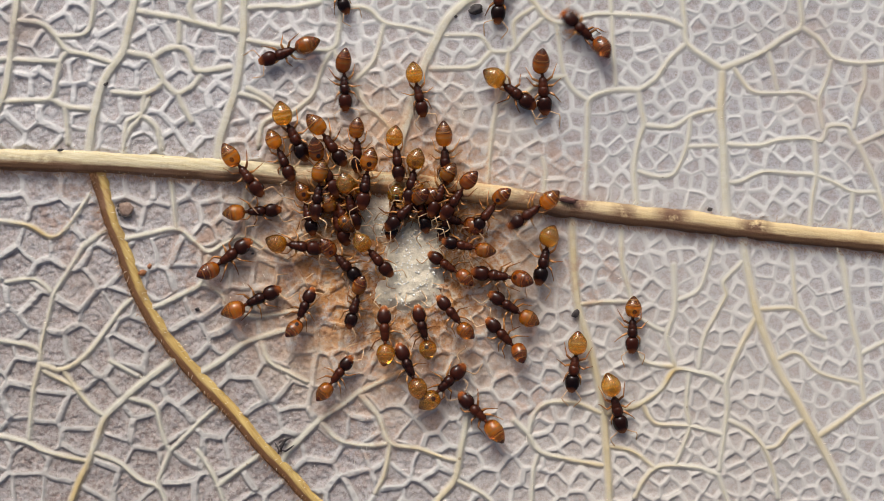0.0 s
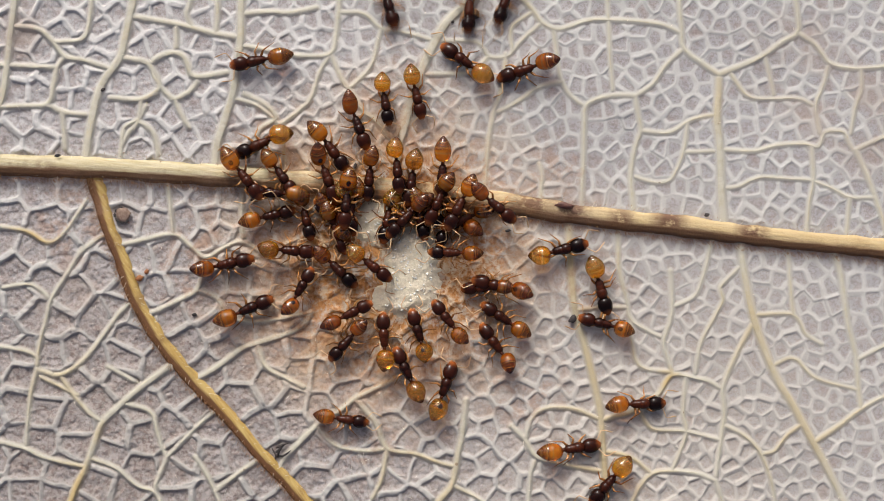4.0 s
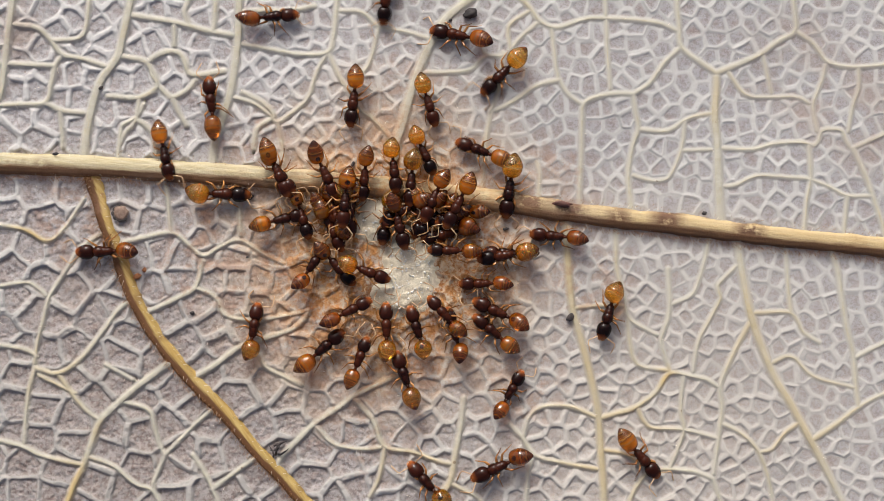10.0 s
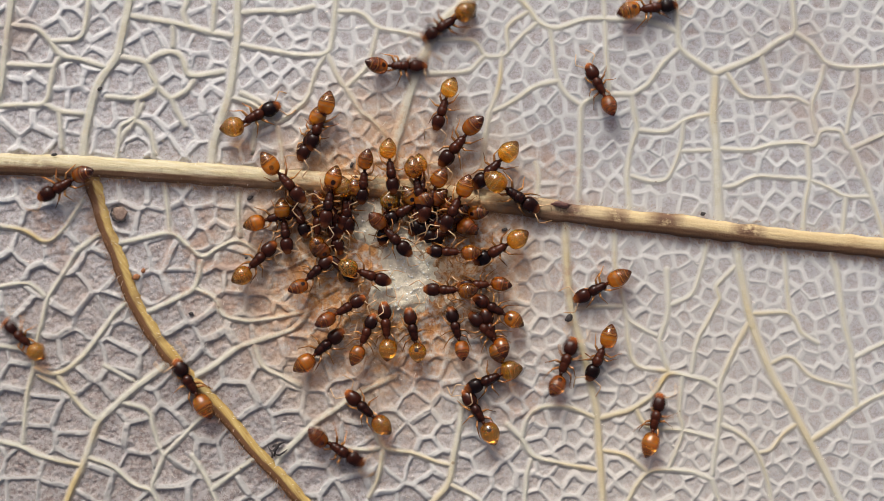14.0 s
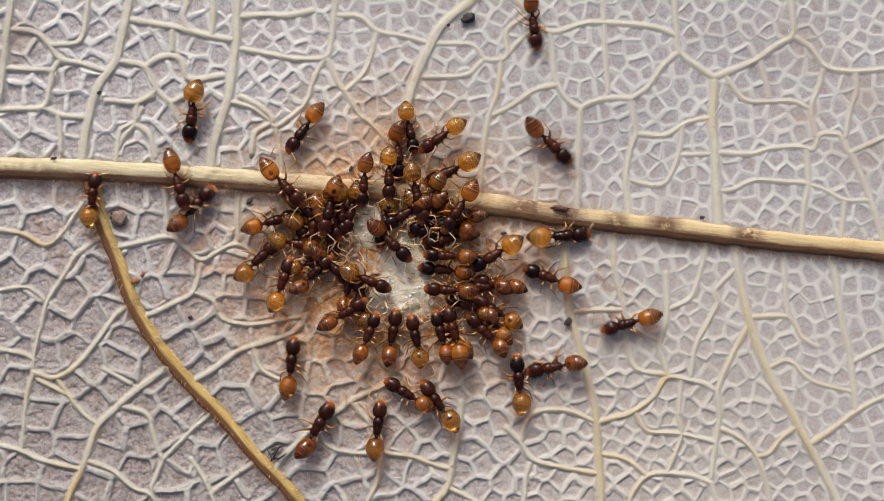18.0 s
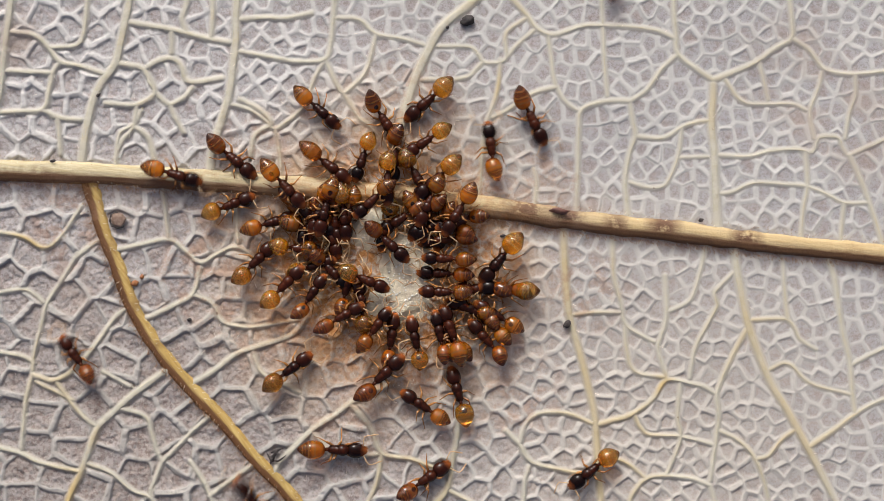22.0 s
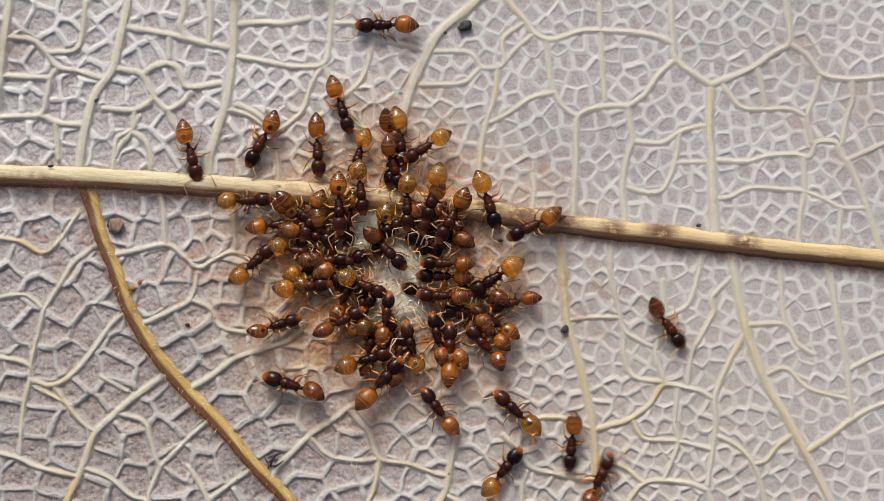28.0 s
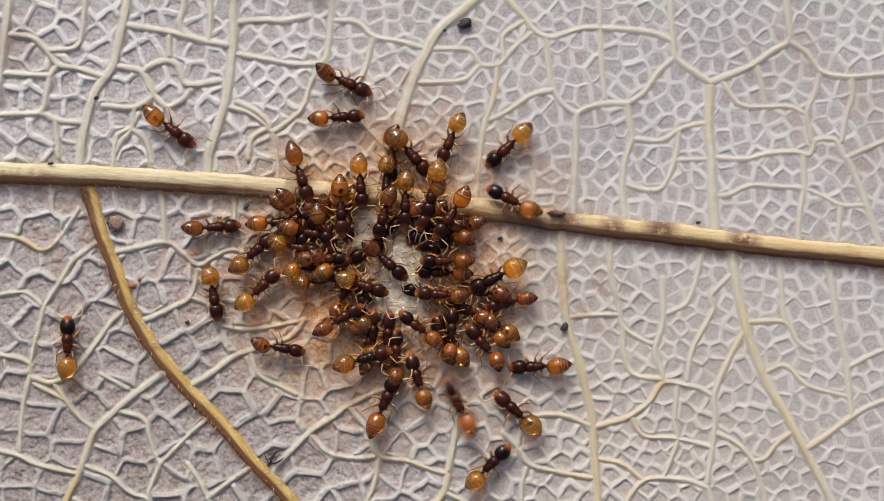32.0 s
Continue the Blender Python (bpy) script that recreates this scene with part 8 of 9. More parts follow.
    crawl((0, 5.87, -5.21, -75), (0.267, 5.96, -5.52, -76), (0.733, 6.33, -7.01, -76), (1, 6.41, -7.33, -70), (1.2, 6.41, -7.89, -90), (1.533, 6.41, -10.53, -90), (1.7, 6.41, -11.1, -90), (1.9, 6.33, -11.1, -150), (2.1, 6.25, -11.1, -210), (2.3, 6.17, -11.1, -270), (2.5, 6.17, -10.56, -270), (2.833, 6.17, -8.07, -270), (3, 6.17, -7.53, -270), (3.267, 6.12, -7.6, -223), (3.567, 6.06, -7.67, -176), (3.833, 6, -7.74, -129), (5.267, 5.21, -8.7, -129), (5.633, 5.12, -8.81, -185), (6, 5.04, -8.91, -241), (6.067, 5.04, -9.02, -191), (6.133, 5.04, -9.13, -140), (6.2, 5.04, -9.24, -90), (6.533, 5.04, -10.77, -90), (6.7, 5.04, -11.1, -90), (6.767, 5.04, -9.99, -150), (6.833, 5.04, -8.88, -210), (6.933, 5.04, -7.77, -270), (7.3, 5.04, 7.77, -270), (7.5, 5.04, 11.1, -270), (7.767, 4.62, 11.1, -330), (8.033, 4.21, 11.1, -390), (8.3, 3.79, 11.1, -450), (8.5, 3.79, 10.57, -450), (8.833, 3.79, 8.09, -450), (8.867, 3.79, 7.91, -507), (8.933, 3.79, 7.74, -565), (9, 3.79, 7.56, -622), (9.133, 3.68, 7.48, -564), (9.267, 3.56, 7.4, -506), (9.733, 2.51, 6.69, -506), (10, 2.28, 6.53, -495), (10.133, 2.38, 6.35, -458), (10.267, 2.48, 6.17, -421), (10.733, 3.42, 4.5, -421), (11, 3.62, 4.14, -377), (12, 3.53, 3.53, -407), (13, 2.62, 4.33, -466), (14, 2.01, 3.24, -495), (14.833, 1.8, 3.22, -534), (16.267, 0.82, 3.12, -534), (17, 0.61, 3.1, -504), (18, 0.54, 3.15, -513), (19, 0.77, 3.31, -532), (20, 0.61, 3.34, -528), (21, 0.28, 3.3, -525), (23, -0.04, 2.8, -467), (24, -0, 2.84, -461), (25, -0.06, 2.81, -467), (28, -0.09, 2.7, -464), (29, -0.1, 2.68, -463), (30, -0.09, 2.63, -464), (31, 0.03, 2.83, -465), (32, -0.09, 2.76, -464))
    crawl((0, -4.5, 2.2, -97), (1, -4.56, 2.15, -94), (2, -4.54, 2.07, -90), (3, -4.54, 2.07, -90), (3.433, -4.99, 2.1, -137), (3.833, -5.45, 2.13, -184), (5.267, -9.66, 2.4, -184), (5.633, -10.11, 2.43, -123), (6, -10.57, 2.45, -62), (7, -10.49, 2.47, -58), (8, -10.53, 2.37, -59), (9, -10.62, 2.43, -54), (9.133, -10.56, 2.53, 3), (9.267, -10.5, 2.63, 59), (9.733, -9.95, 3.57, 59), (9.833, -9.91, 3.64, 13), (9.933, -9.87, 3.7, -33), (10, -9.83, 3.77, -79), (10.133, -9.64, 3.86, -26), (10.267, -9.45, 3.96, 27), (10.733, -7.7, 4.85, 27), (10.867, -7.52, 4.95, -8), (11, -7.33, 5.05, -44), (11.267, -7.03, 5.06, 2), (11.733, -5.62, 5.1, 2), (11.867, -5.47, 5.11, -47), (12, -5.32, 5.11, -95), (13, -4.46, 4.33, -111), (17, -4.82, 4.54, -125), (18, -4.72, 4.65, -126), (19, -4.29, 5.07, -90), (20, -4.27, 5.44, -42), (21, -4.39, 5.52, -40), (22, -4.38, 5.52, -42), (23, -4.33, 5.5, -42), (24, -3.79, 5.71, -18), (24.267, -3.56, 5.82, 26), (24.733, -2.5, 6.33, 26), (25, -2.27, 6.44, -18), (25.267, -2.32, 6.41, -62), (25.567, -2.38, 6.38, -107), (25.833, -2.44, 6.34, -151), (27.267, -3.25, 5.9, -151), (27.633, -3.33, 5.85, -111), (28, -3.42, 5.8, -71), (28.5, -3.33, 5.88, -31), (29, -3.25, 5.95, 9), (29.1, -3.41, 5.97, 64), (29.2, -3.58, 5.98, 119), (29.267, -3.74, 6, 174), (29.733, -6.05, 6.23, 174), (29.867, -6.3, 6.25, 110), (30, -6.54, 6.28, 45), (30.2, -6.54, 7, 90), (30.533, -6.54, 10.38, 90), (30.7, -6.54, 11.1, 90), (32, -6.54, 11.1, 90))
    crawl((0, -2.91, 2.62, -99), (1, -2.98, 2.57, -105), (2, -3.38, 2.13, -96), (3, -3.48, 2.13, -95), (6, -3.53, 2.14, -96), (7, -3.51, 2.12, -95), (8, -3.58, 2.15, -96), (9, -3.52, 2.1, -98), (10, -3.46, 2.11, -96), (11, -3.47, 2.15, -96), (12, -4.01, 2.03, -103), (13, -3.96, 2.18, -102), (14, -3.95, 2.16, -101), (17, -3.92, 2.03, -104), (18, -3.92, 1.98, -104), (19, -3.97, 2, -105), (20, -3.8, 2.01, -101), (21, -4.02, 2.06, -103), (23, -4.04, 2, -107), (25, -4.08, 1.99, -110), (28, -3.52, 2.33, -88), (29, -3.5, 2.28, -87), (30, -3.51, 2.25, -86), (31, -3.49, 2.24, -87), (32, -3.45, 2.14, -87))
    crawl((0, -3.75, -11.1, 90), (0.3, -3.74, -9.75, 89), (0.767, -3.67, -3.46, 89), (1, -3.65, -2.11, 26), (2, -3.56, -2.12, 24), (3, -3.55, -2.13, 26), (6, -3.57, -2.14, 27), (7, -3.49, -2.08, 26), (8, -3.52, -2.07, 26), (9, -3.48, -2.11, 27), (10, -3.5, -2.1, 27), (11, -3.53, -2.04, 28), (12, -3.5, -1.98, 26), (13, -3.6, -2.07, 29), (14, -3.64, -2.04, 31), (17, -3.56, -2.05, 33), (18, -3.55, -2.03, 32), (19, -3.65, -2.06, 31), (20, -3.63, -2.03, 29), (21, -3.67, -2.11, 29), (22, -3.64, -2.06, 30), (23, -3.62, -2.02, 30), (24, -3.56, -2.01, 32), (25, -3.54, -2.07, 32), (28, -3.57, -2.02, 28), (29, -3.52, -2.06, 28), (30, -3.56, -2.12, 27), (31, -3.58, -2.05, 30), (32, -3.59, -2.05, 31))
    crawl((0, 7.65, -11.1, 90), (0.267, 7.65, -11.1, 90), (0.467, 7.65, -10.09, 90), (0.8, 7.65, -5.37, 90), (1, 7.65, -4.36, 103), (1.133, 7.58, -4.43, 165), (1.267, 7.52, -4.5, 227), (1.733, 6.87, -5.19, 227), (2, 6.73, -5.34, 192), (3, 6.15, -5.22, 137), (3.267, 6.26, -5.22, 92), (3.567, 6.36, -5.22, 47), (3.833, 6.46, -5.22, 1), (5.267, 7.88, -5.18, 1), (5.633, 8.04, -5.18, 56), (6, 8.19, -5.18, 111), (6.267, 7.98, -5.06, 152), (6.733, 6.98, -4.54, 152), (7, 6.77, -4.43, 194), (7.267, 6.57, -4.53, 208), (7.733, 5.67, -5.02, 208), (8, 5.47, -5.12, 230), (8.2, 5.47, -6.02, 270), (8.533, 5.47, -10.2, 270), (8.7, 5.47, -11.1, 270), (9.867, 5.53, -11.1, 210), (11.067, 5.59, -11.1, 150), (12.267, 5.64, -11.1, 90), (12.467, 5.64, -10.09, 90), (12.8, 5.64, -5.38, 90), (12.867, 5.64, -5.05, 141), (12.933, 5.64, -4.71, 192), (13, 5.64, -4.37, 243), (14, 5.66, -3.35, 246), (14.433, 5.51, -3.18, 189), (14.833, 5.35, -3.01, 133), (16.267, 3.9, -1.43, 133), (16.633, 3.74, -1.27, 175), (17, 3.59, -1.1, 218), (18, 4.01, -0.74, 159), (19, 4.67, -1.21, 95), (19.267, 4.49, -0.66, 108), (19.733, 3.67, 1.9, 108), (20, 3.5, 2.45, 150), (21, 2.76, 2.36, 147), (21.267, 2.62, 2.57, 124), (21.733, 1.97, 3.56, 124), (22, 1.83, 3.77, 98), (22.1, 1.95, 3.6, 47), (22.2, 2.07, 3.42, -4), (22.267, 2.18, 3.25, -55), (22.733, 3.86, 0.84, -55), (22.833, 3.98, 0.67, -3), (22.933, 4.1, 0.5, 50), (23, 4.22, 0.33, 102), (24, 4.92, 1.07, 120), (24.267, 4.6, 1.27, 148), (24.733, 3.12, 2.18, 148), (25, 2.81, 2.38, 142), (26.5, 3.15, 1.96, 175), (28, 3.5, 1.54, 208), (28.133, 3.58, 1.48, 264), (28.267, 3.65, 1.42, 321), (28.733, 4.37, 0.84, 321), (29, 4.52, 0.71, 287), (29.267, 4.56, 0.41, 278), (29.733, 4.75, -0.99, 278), (30, 4.79, -1.29, 284), (30.5, 4.62, -1.66, 236), (31, 4.46, -2.02, 188), (31.133, 4.33, -1.71, 150), (31.267, 4.21, -1.4, 112), (31.733, 3.04, 1.52, 112), (32, 2.79, 2.15, 153))
    crawl((0, -17.9, -3.27, 0), (1.3, -17.9, -3.27, 0), (1.5, -17.41, -3.27, 0), (1.833, -15.13, -3.27, 0), (1.867, -14.97, -3.27, 50), (1.933, -14.8, -3.27, 99), (2, -14.64, -3.27, 149), (2.2, -15.13, -3.27, 180), (2.533, -17.41, -3.27, 180), (2.7, -17.9, -3.27, 180), (2.967, -17.9, -2.19, 135), (3.2, -17.9, -1.12, 90), (4.033, -17.9, 8.94, 90), (4.5, -17.9, 11.1, 90), (4.733, -16.27, 11.1, 45), (5, -14.64, 11.1, 0), (5.833, 0.57, 11.1, 0), (6.067, 2.2, 11.1, -45), (6.267, 3.83, 11.1, -90), (6.467, 3.83, 10.12, -90), (6.833, 3.83, 5.57, -90), (6.9, 3.83, 5.09, -141), (7, 3.83, 4.6, -193), (7.267, 3.44, 4.49, -165), (7.733, 1.65, 4, -165), (8, 1.26, 3.89, -124), (8.133, 1.35, 3.79, -86), (8.267, 1.43, 3.69, -49), (8.733, 2.22, 2.78, -49), (9, 2.39, 2.58, -98), (10, 2.39, 2.58, -98), (10.133, 2.48, 2.54, -61), (10.267, 2.58, 2.5, -24), (10.733, 3.45, 2.11, -24), (11, 3.64, 2.03, -61), (11.1, 3.55, 2.07, -110), (11.2, 3.47, 2.11, -158), (11.267, 3.38, 2.15, -207), (11.733, 2.21, 2.74, -207), (11.833, 2.12, 2.78, -147), (11.933, 2.04, 2.83, -88), (12, 1.95, 2.87, -29), (13, 2.32, 2.31, -34), (14, 2.32, 2.31, -34), (14.833, 2.36, 1.89, -85), (16.267, 2.54, -0.1, -85), (17, 2.58, -0.52, -72), (17.133, 2.69, -0.42, -14), (17.267, 2.79, -0.32, 44), (17.733, 3.76, 0.62, 44), (18, 3.97, 0.82, 3), (18.5, 4.02, 1.15, -40), (19, 4.07, 1.47, -83), (19.267, 3.8, 1.29, -147), (19.733, 2.51, 0.44, -147), (20, 2.23, 0.26, -127), (21, 2.22, 0.23, -128), (22, 2.25, 0.22, -129), (23, 2.17, -0.26, -147), (24, 2.2, -0.26, -145), (25, 2.2, -0.28, -146), (28, 2.19, -0.29, -147), (29, 2.21, -0.42, -152), (30, 2.29, -0.4, -155), (31, 2.25, -0.31, -150), (32, 2.25, -0.39, -153))
    crawl((0, -8.16, -11.1, 90), (2.3, -8.16, -11.1, 90), (2.5, -8.16, -10.37, 90), (2.833, -8.16, -6.96, 90), (2.9, -8.16, -6.6, 30), (3, -8.16, -6.23, -30), (3.2, -8.16, -6.96, -90), (3.533, -8.16, -10.37, -90), (3.7, -8.16, -11.1, -90), (4.067, -8, -11.1, -45), (4.433, -7.84, -11.1, 0), (5.667, -6.32, -11.1, 0), (5.967, -6.16, -11.1, 45), (6.3, -6, -11.1, 90), (6.5, -6, -10.62, 90), (6.833, -6, -8.41, 90), (6.867, -6, -8.25, 45), (6.933, -6, -8.09, 0), (7, -6, -7.93, -45), (7.2, -6, -8.41, -90), (7.533, -6, -10.62, -90), (7.7, -6, -11.1, -90), (7.9, -6.36, -11.1, -150), (8.1, -6.72, -11.1, -210), (8.3, -7.09, -11.1, -270), (8.5, -7.09, -10.63, -270), (8.833, -7.09, -8.44, -270), (9, -7.09, -7.97, -253), (9.067, -7.09, -8.13, -199), (9.133, -7.09, -8.28, -144), (9.2, -7.09, -8.44, -90), (9.533, -7.09, -10.63, -90), (9.7, -7.09, -11.1, -90), (10.2, -7.21, -11.1, -135), (10.7, -7.34, -11.1, -180), (12.4, -8.53, -11.1, -180), (12.867, -8.66, -11.1, -225), (13.3, -8.78, -11.1, -270), (13.5, -8.78, -10.16, -270), (13.833, -8.78, -5.75, -270), (14, -8.78, -4.81, -238), (14.433, -8.94, -4.87, -197), (14.833, -9.1, -4.94, -157), (16.267, -10.55, -5.56, -157), (17, -10.87, -5.7, -149), (17.2, -10.87, -6.51, -90), (17.533, -10.87, -10.29, -90), (17.7, -10.87, -11.1, -90), (17.933, -10.36, -11.1, -45), (18.133, -9.85, -11.1, 0), (18.9, -5.12, -11.1, 0), (19.1, -4.61, -11.1, 45), (19.3, -4.1, -11.1, 90), (19.5, -4.1, -10.74, 90), (19.833, -4.1, -9.05, 90), (19.9, -4.1, -8.87, 38), (20, -4.1, -8.69, -14), (20.1, -4.16, -8.65, 40), (20.2, -4.21, -8.61, 93), (20.267, -4.27, -8.58, 147), (20.733, -5.03, -8.08, 147), (21, -5.19, -7.97, 87), (21.267, -5, -7.76, 46), (21.733, -4.08, -6.8, 46), (22, -3.88, -6.59, -2), (23, -2.96, -6.38, 30), (24, -2.64, -5.65, 47), (24.267, -2.57, -5.44, 73), (24.733, -2.28, -4.5, 73), (25, -2.22, -4.29, 44), (28, -2.15, -4.14, 47), (29, -2.17, -4.13, 46), (30, -2.71, -4.36, 43), (31, -2.02, -5.16, 72), (32, -2, -5.06, 67))
    crawl((0, -10.48, -11.1, 90), (7.233, -10.48, -11.1, 90), (7.433, -10.48, -10.06, 90), (7.8, -10.48, -5.22, 90), (7.9, -10.48, -4.7, 26), (8, -10.48, -4.19, -38), (8.2, -10.48, -5.22, -90), (8.567, -10.48, -10.06, -90), (8.767, -10.48, -11.1, -90), (9.1, -11.04, -11.1, -135), (9.4, -11.6, -11.1, -180), (10.467, -16.79, -11.1, -180), (11.033, -17.9, -11.1, -180), (11.367, -17.9, -10.5, -225), (11.667, -17.9, -9.89, -270), (12.733, -17.9, -4.26, -270), (13.033, -17.9, -3.66, -315), (13.3, -17.9, -3.06, -360), (13.5, -17.4, -3.06, -360), (13.833, -15.08, -3.06, -360), (13.867, -14.92, -3.06, -314), (13.933, -14.75, -3.06, -267), (14, -14.59, -3.06, -221), (14.2, -15.08, -3.06, -180), (14.533, -17.4, -3.06, -180), (14.7, -17.9, -3.06, -180), (15.067, -17.9, -2.68, -225), (15.433, -17.9, -2.31, -270), (16.633, -17.9, 1.18, -270), (16.967, -17.9, 1.55, -315), (17.3, -17.9, 1.93, -360), (17.5, -17.06, 1.93, -360), (17.833, -13.15, 1.93, -360), (17.9, -12.73, 1.93, -319), (18, -12.31, 1.93, -277), (18.133, -12.19, 1.81, -340), (18.267, -12.08, 1.7, -403), (18.733, -10.97, 0.67, -403), (18.867, -10.86, 0.55, -353), (19, -10.74, 0.44, -302), (19.267, -10.29, 0.65, -335), (19.733, -8.17, 1.64, -335), (20, -7.72, 1.85, -337), (21, -7.7, 1.83, -336), (22, -7.62, 1.86, -338), (23, -7.6, 1.85, -339), (24, -7.56, 1.81, -338), (25, -7.51, 1.87, -338), (28, -6.96, 2.26, -356), (29, -6.96, 2.15, -353), (30, -6.87, 2.15, -353), (30.133, -6.95, 1.91, -411), (30.267, -7.03, 1.68, -470), (30.733, -7.81, -0.5, -470), (31, -7.97, -0.96, -436), (32, -8.03, -0.89, -440))
    crawl((0, 17.9, 1.83, 180), (22.1, 17.9, 1.83, 180), (22.367, 16.7, 1.83, 180), (22.767, 11.1, 1.83, 180), (23, 9.89, 1.83, 191), (23.067, 10.29, 1.83, 247), (23.167, 10.69, 1.83, 304), (23.233, 11.1, 1.83, 360), (23.667, 16.7, 1.83, 360), (23.9, 17.9, 1.83, 360), (24.1, 17.9, 0.86, 315), (24.333, 17.9, -0.11, 270), (25.067, 17.9, -9.16, 270), (25.433, 17.9, -11.1, 270), (25.667, 17.16, -11.1, 225), (25.867, 16.41, -11.1, 180), (26.6, 9.46, -11.1, 180), (26.8, 8.71, -11.1, 135), (26.967, 7.97, -11.1, 90), (27.267, 7.97, -9.72, 90), (27.733, 7.97, -3.3, 90), (27.833, 7.97, -2.85, 42), (27.9, 7.97, -2.39, -7), (28, 7.97, -1.93, -55), (28.267, 8.01, -2.24, -83), (28.733, 8.18, -3.68, -83), (29, 8.22, -3.99, -87), (29.1, 8.17, -3.9, -139), (29.2, 8.13, -3.81, -192), (29.267, 8.08, -3.72, -244), (29.733, 7.46, -2.46, -244), (29.833, 7.42, -2.37, -297), (29.933, 7.37, -2.28, -351), (30, 7.33, -2.19, -405), (30.267, 7.33, -3.52, -450), (30.733, 7.33, -9.76, -450), (31, 7.33, -11.1, -450), (32, 7.33, -11.1, -450))
    crawl((0, 6.88, -11.1, 90), (24.3, 6.88, -11.1, 90), (24.5, 6.88, -10.52, 90), (24.833, 6.88, -7.84, 90), (24.867, 6.88, -7.65, 33), (24.933, 6.88, -7.45, -24), (25, 6.88, -7.26, -81), (25.433, 6.72, -7.17, -145), (25.833, 6.56, -7.08, -209), (27.267, 5.05, -6.24, -209), (27.633, 4.88, -6.15, -152), (28, 4.72, -6.06, -95), (28.1, 4.84, -5.96, -50), (28.2, 4.96, -5.86, -4), (28.267, 5.08, -5.75, 41), (28.733, 6.76, -4.3, 41), (28.833, 6.88, -4.2, 96), (28.933, 7, -4.09, 150), (29, 7.12, -3.99, 205), (30, 6.54, -3.9, 171), (30.267, 6.18, -3.88, 177), (30.733, 4.49, -3.78, 177), (31, 4.13, -3.76, 167), (32, 3.72, -3.6, 183))
    crawl((0, -5.03, 1.58, -76), (3.8, -4.99, 1.59, -76), (7.3, -5.08, 1.58, -68), (12.3, -5.03, 1.55, -76), (14.4, -5.11, 1.62, -71), (18.8, -5.07, 1.62, -76), (22.7, -5.06, 1.58, -74), (25.8, -4.94, 1.61, -69), (28.5, -5.05, 1.55, -70), (32, -5.05, 1.55, -70))
    crawl((0, -3.85, 1.67, -76), (2, -3.74, 1.66, -82), (6.4, -3.76, 1.58, -83), (9.5, -3.86, 1.71, -76), (12.1, -3.82, 1.7, -78), (17.1, -3.84, 1.71, -81), (20.5, -3.74, 1.72, -82), (24.4, -3.81, 1.7, -79), (28.4, -3.9, 1.6, -81), (32, -3.9, 1.6, -81))
    crawl((0, -3.12, 1.82, -106), (3.7, -3.21, 1.92, -109), (6.4, -3.12, 1.82, -109), (11.5, -3.16, 1.87, -103), (14.4, -3.18, 1.94, -109), (16.5, -3.15, 1.93, -110), (18.6, -3.05, 1.91, -105), (23.9, -3.16, 1.82, -107), (29.9, -3.04, 1.94, -103), (32, -3.04, 1.94, -103))
    crawl((0, -1.08, 1.73, -149), (3, -1.15, 1.73, -145), (7.9, -1.26, 1.7, -147), (11.8, -1.13, 1.75, -151), (17.5, -1.09, 1.77, -148), (22, -1.24, 1.67, -147), (26.7, -1.13, 1.8, -145), (30.5, -1.18, 1.71, -146), (32, -1.18, 1.71, -146))
    crawl((0, 0.41, 1.03, 162), (5.8, 0.5, 1.15, 167), (11, 0.42, 1.16, 165), (13.4, 0.45, 1.19, 161), (19.3, 0.46, 1.17, 165), (24.6, 0.37, 1.12, 168), (29.3, 0.49, 1.07, 166), (32, 0.49, 1.07, 166))
    crawl((0, 0.04, 1.37, -108), (2.6, 0.12, 1.32, -110), (6.9, 0.1, 1.39, -111), (10.9, 0.15, 1.4, -107), (13.4, 0.05, 1.31, -107), (17.2, 0.07, 1.32, -104), (20.8, 0.17, 1.43, -107), (23.4, 0.16, 1.28, -108), (27.9, 0.1, 1.31, -103), (32, 0.1, 1.31, -103))
    crawl((0, -1.01, 1.71, -77), (5.3, -0.92, 1.62, -78), (9, -0.88, 1.6, -77), (14.7, -0.97, 1.64, -70), (18.3, -0.87, 1.67, -71), (21.7, -0.89, 1.7, -71), (25.3, -0.94, 1.67, -73), (28.7, -0.84, 1.67, -74), (32, -0.84, 1.67, -74))
    crawl((0, -3.89, -0.21, -46), (3.7, -3.99, -0.24, -44), (9.5, -3.93, -0.19, -47), (15.5, -3.87, -0.08, -41), (19.5, -4.02, -0.11, -43), (25.2, -3.93, -0.14, -45), (29.5, -3.87, -0.1, -44), (32, -3.87, -0.1, -44))
    crawl((0, -3.98, 1.26, -66), (4.3, -3.9, 1.15, -68), (9.2, -4.03, 1.18, -64), (12.6, -3.9, 1.11, -69), (18.4, -4.02, 1.19, -71), (22.8, -3.9, 1.19, -72), (28.6, -4, 1.28, -71), (32, -4, 1.28, -71))
    crawl((0, -1.96, 1.53, -98), (4.5, -2.04, 1.56, -101), (7.6, -1.93, 1.54, -101), (12.2, -2.06, 1.41, -100), (15.2, -1.95, 1.49, -98), (17.3, -2.02, 1.49, -100), (22.1, -1.92, 1.46, -101), (25.5, -2.01, 1.44, -101), (31, -2.01, 1.43, -101), (32, -2.01, 1.43, -101))
    crawl((0, -0.22, 2.27, -113), (5.1, -0.18, 2.15, -115), (11.1, -0.28, 2.22, -114), (16.9, -0.32, 2.27, -113), (21.2, -0.34, 2.29, -115), (26.5, -0.22, 2.16, -109), (29.4, -0.21, 2.24, -113), (32, -0.21, 2.24, -113))
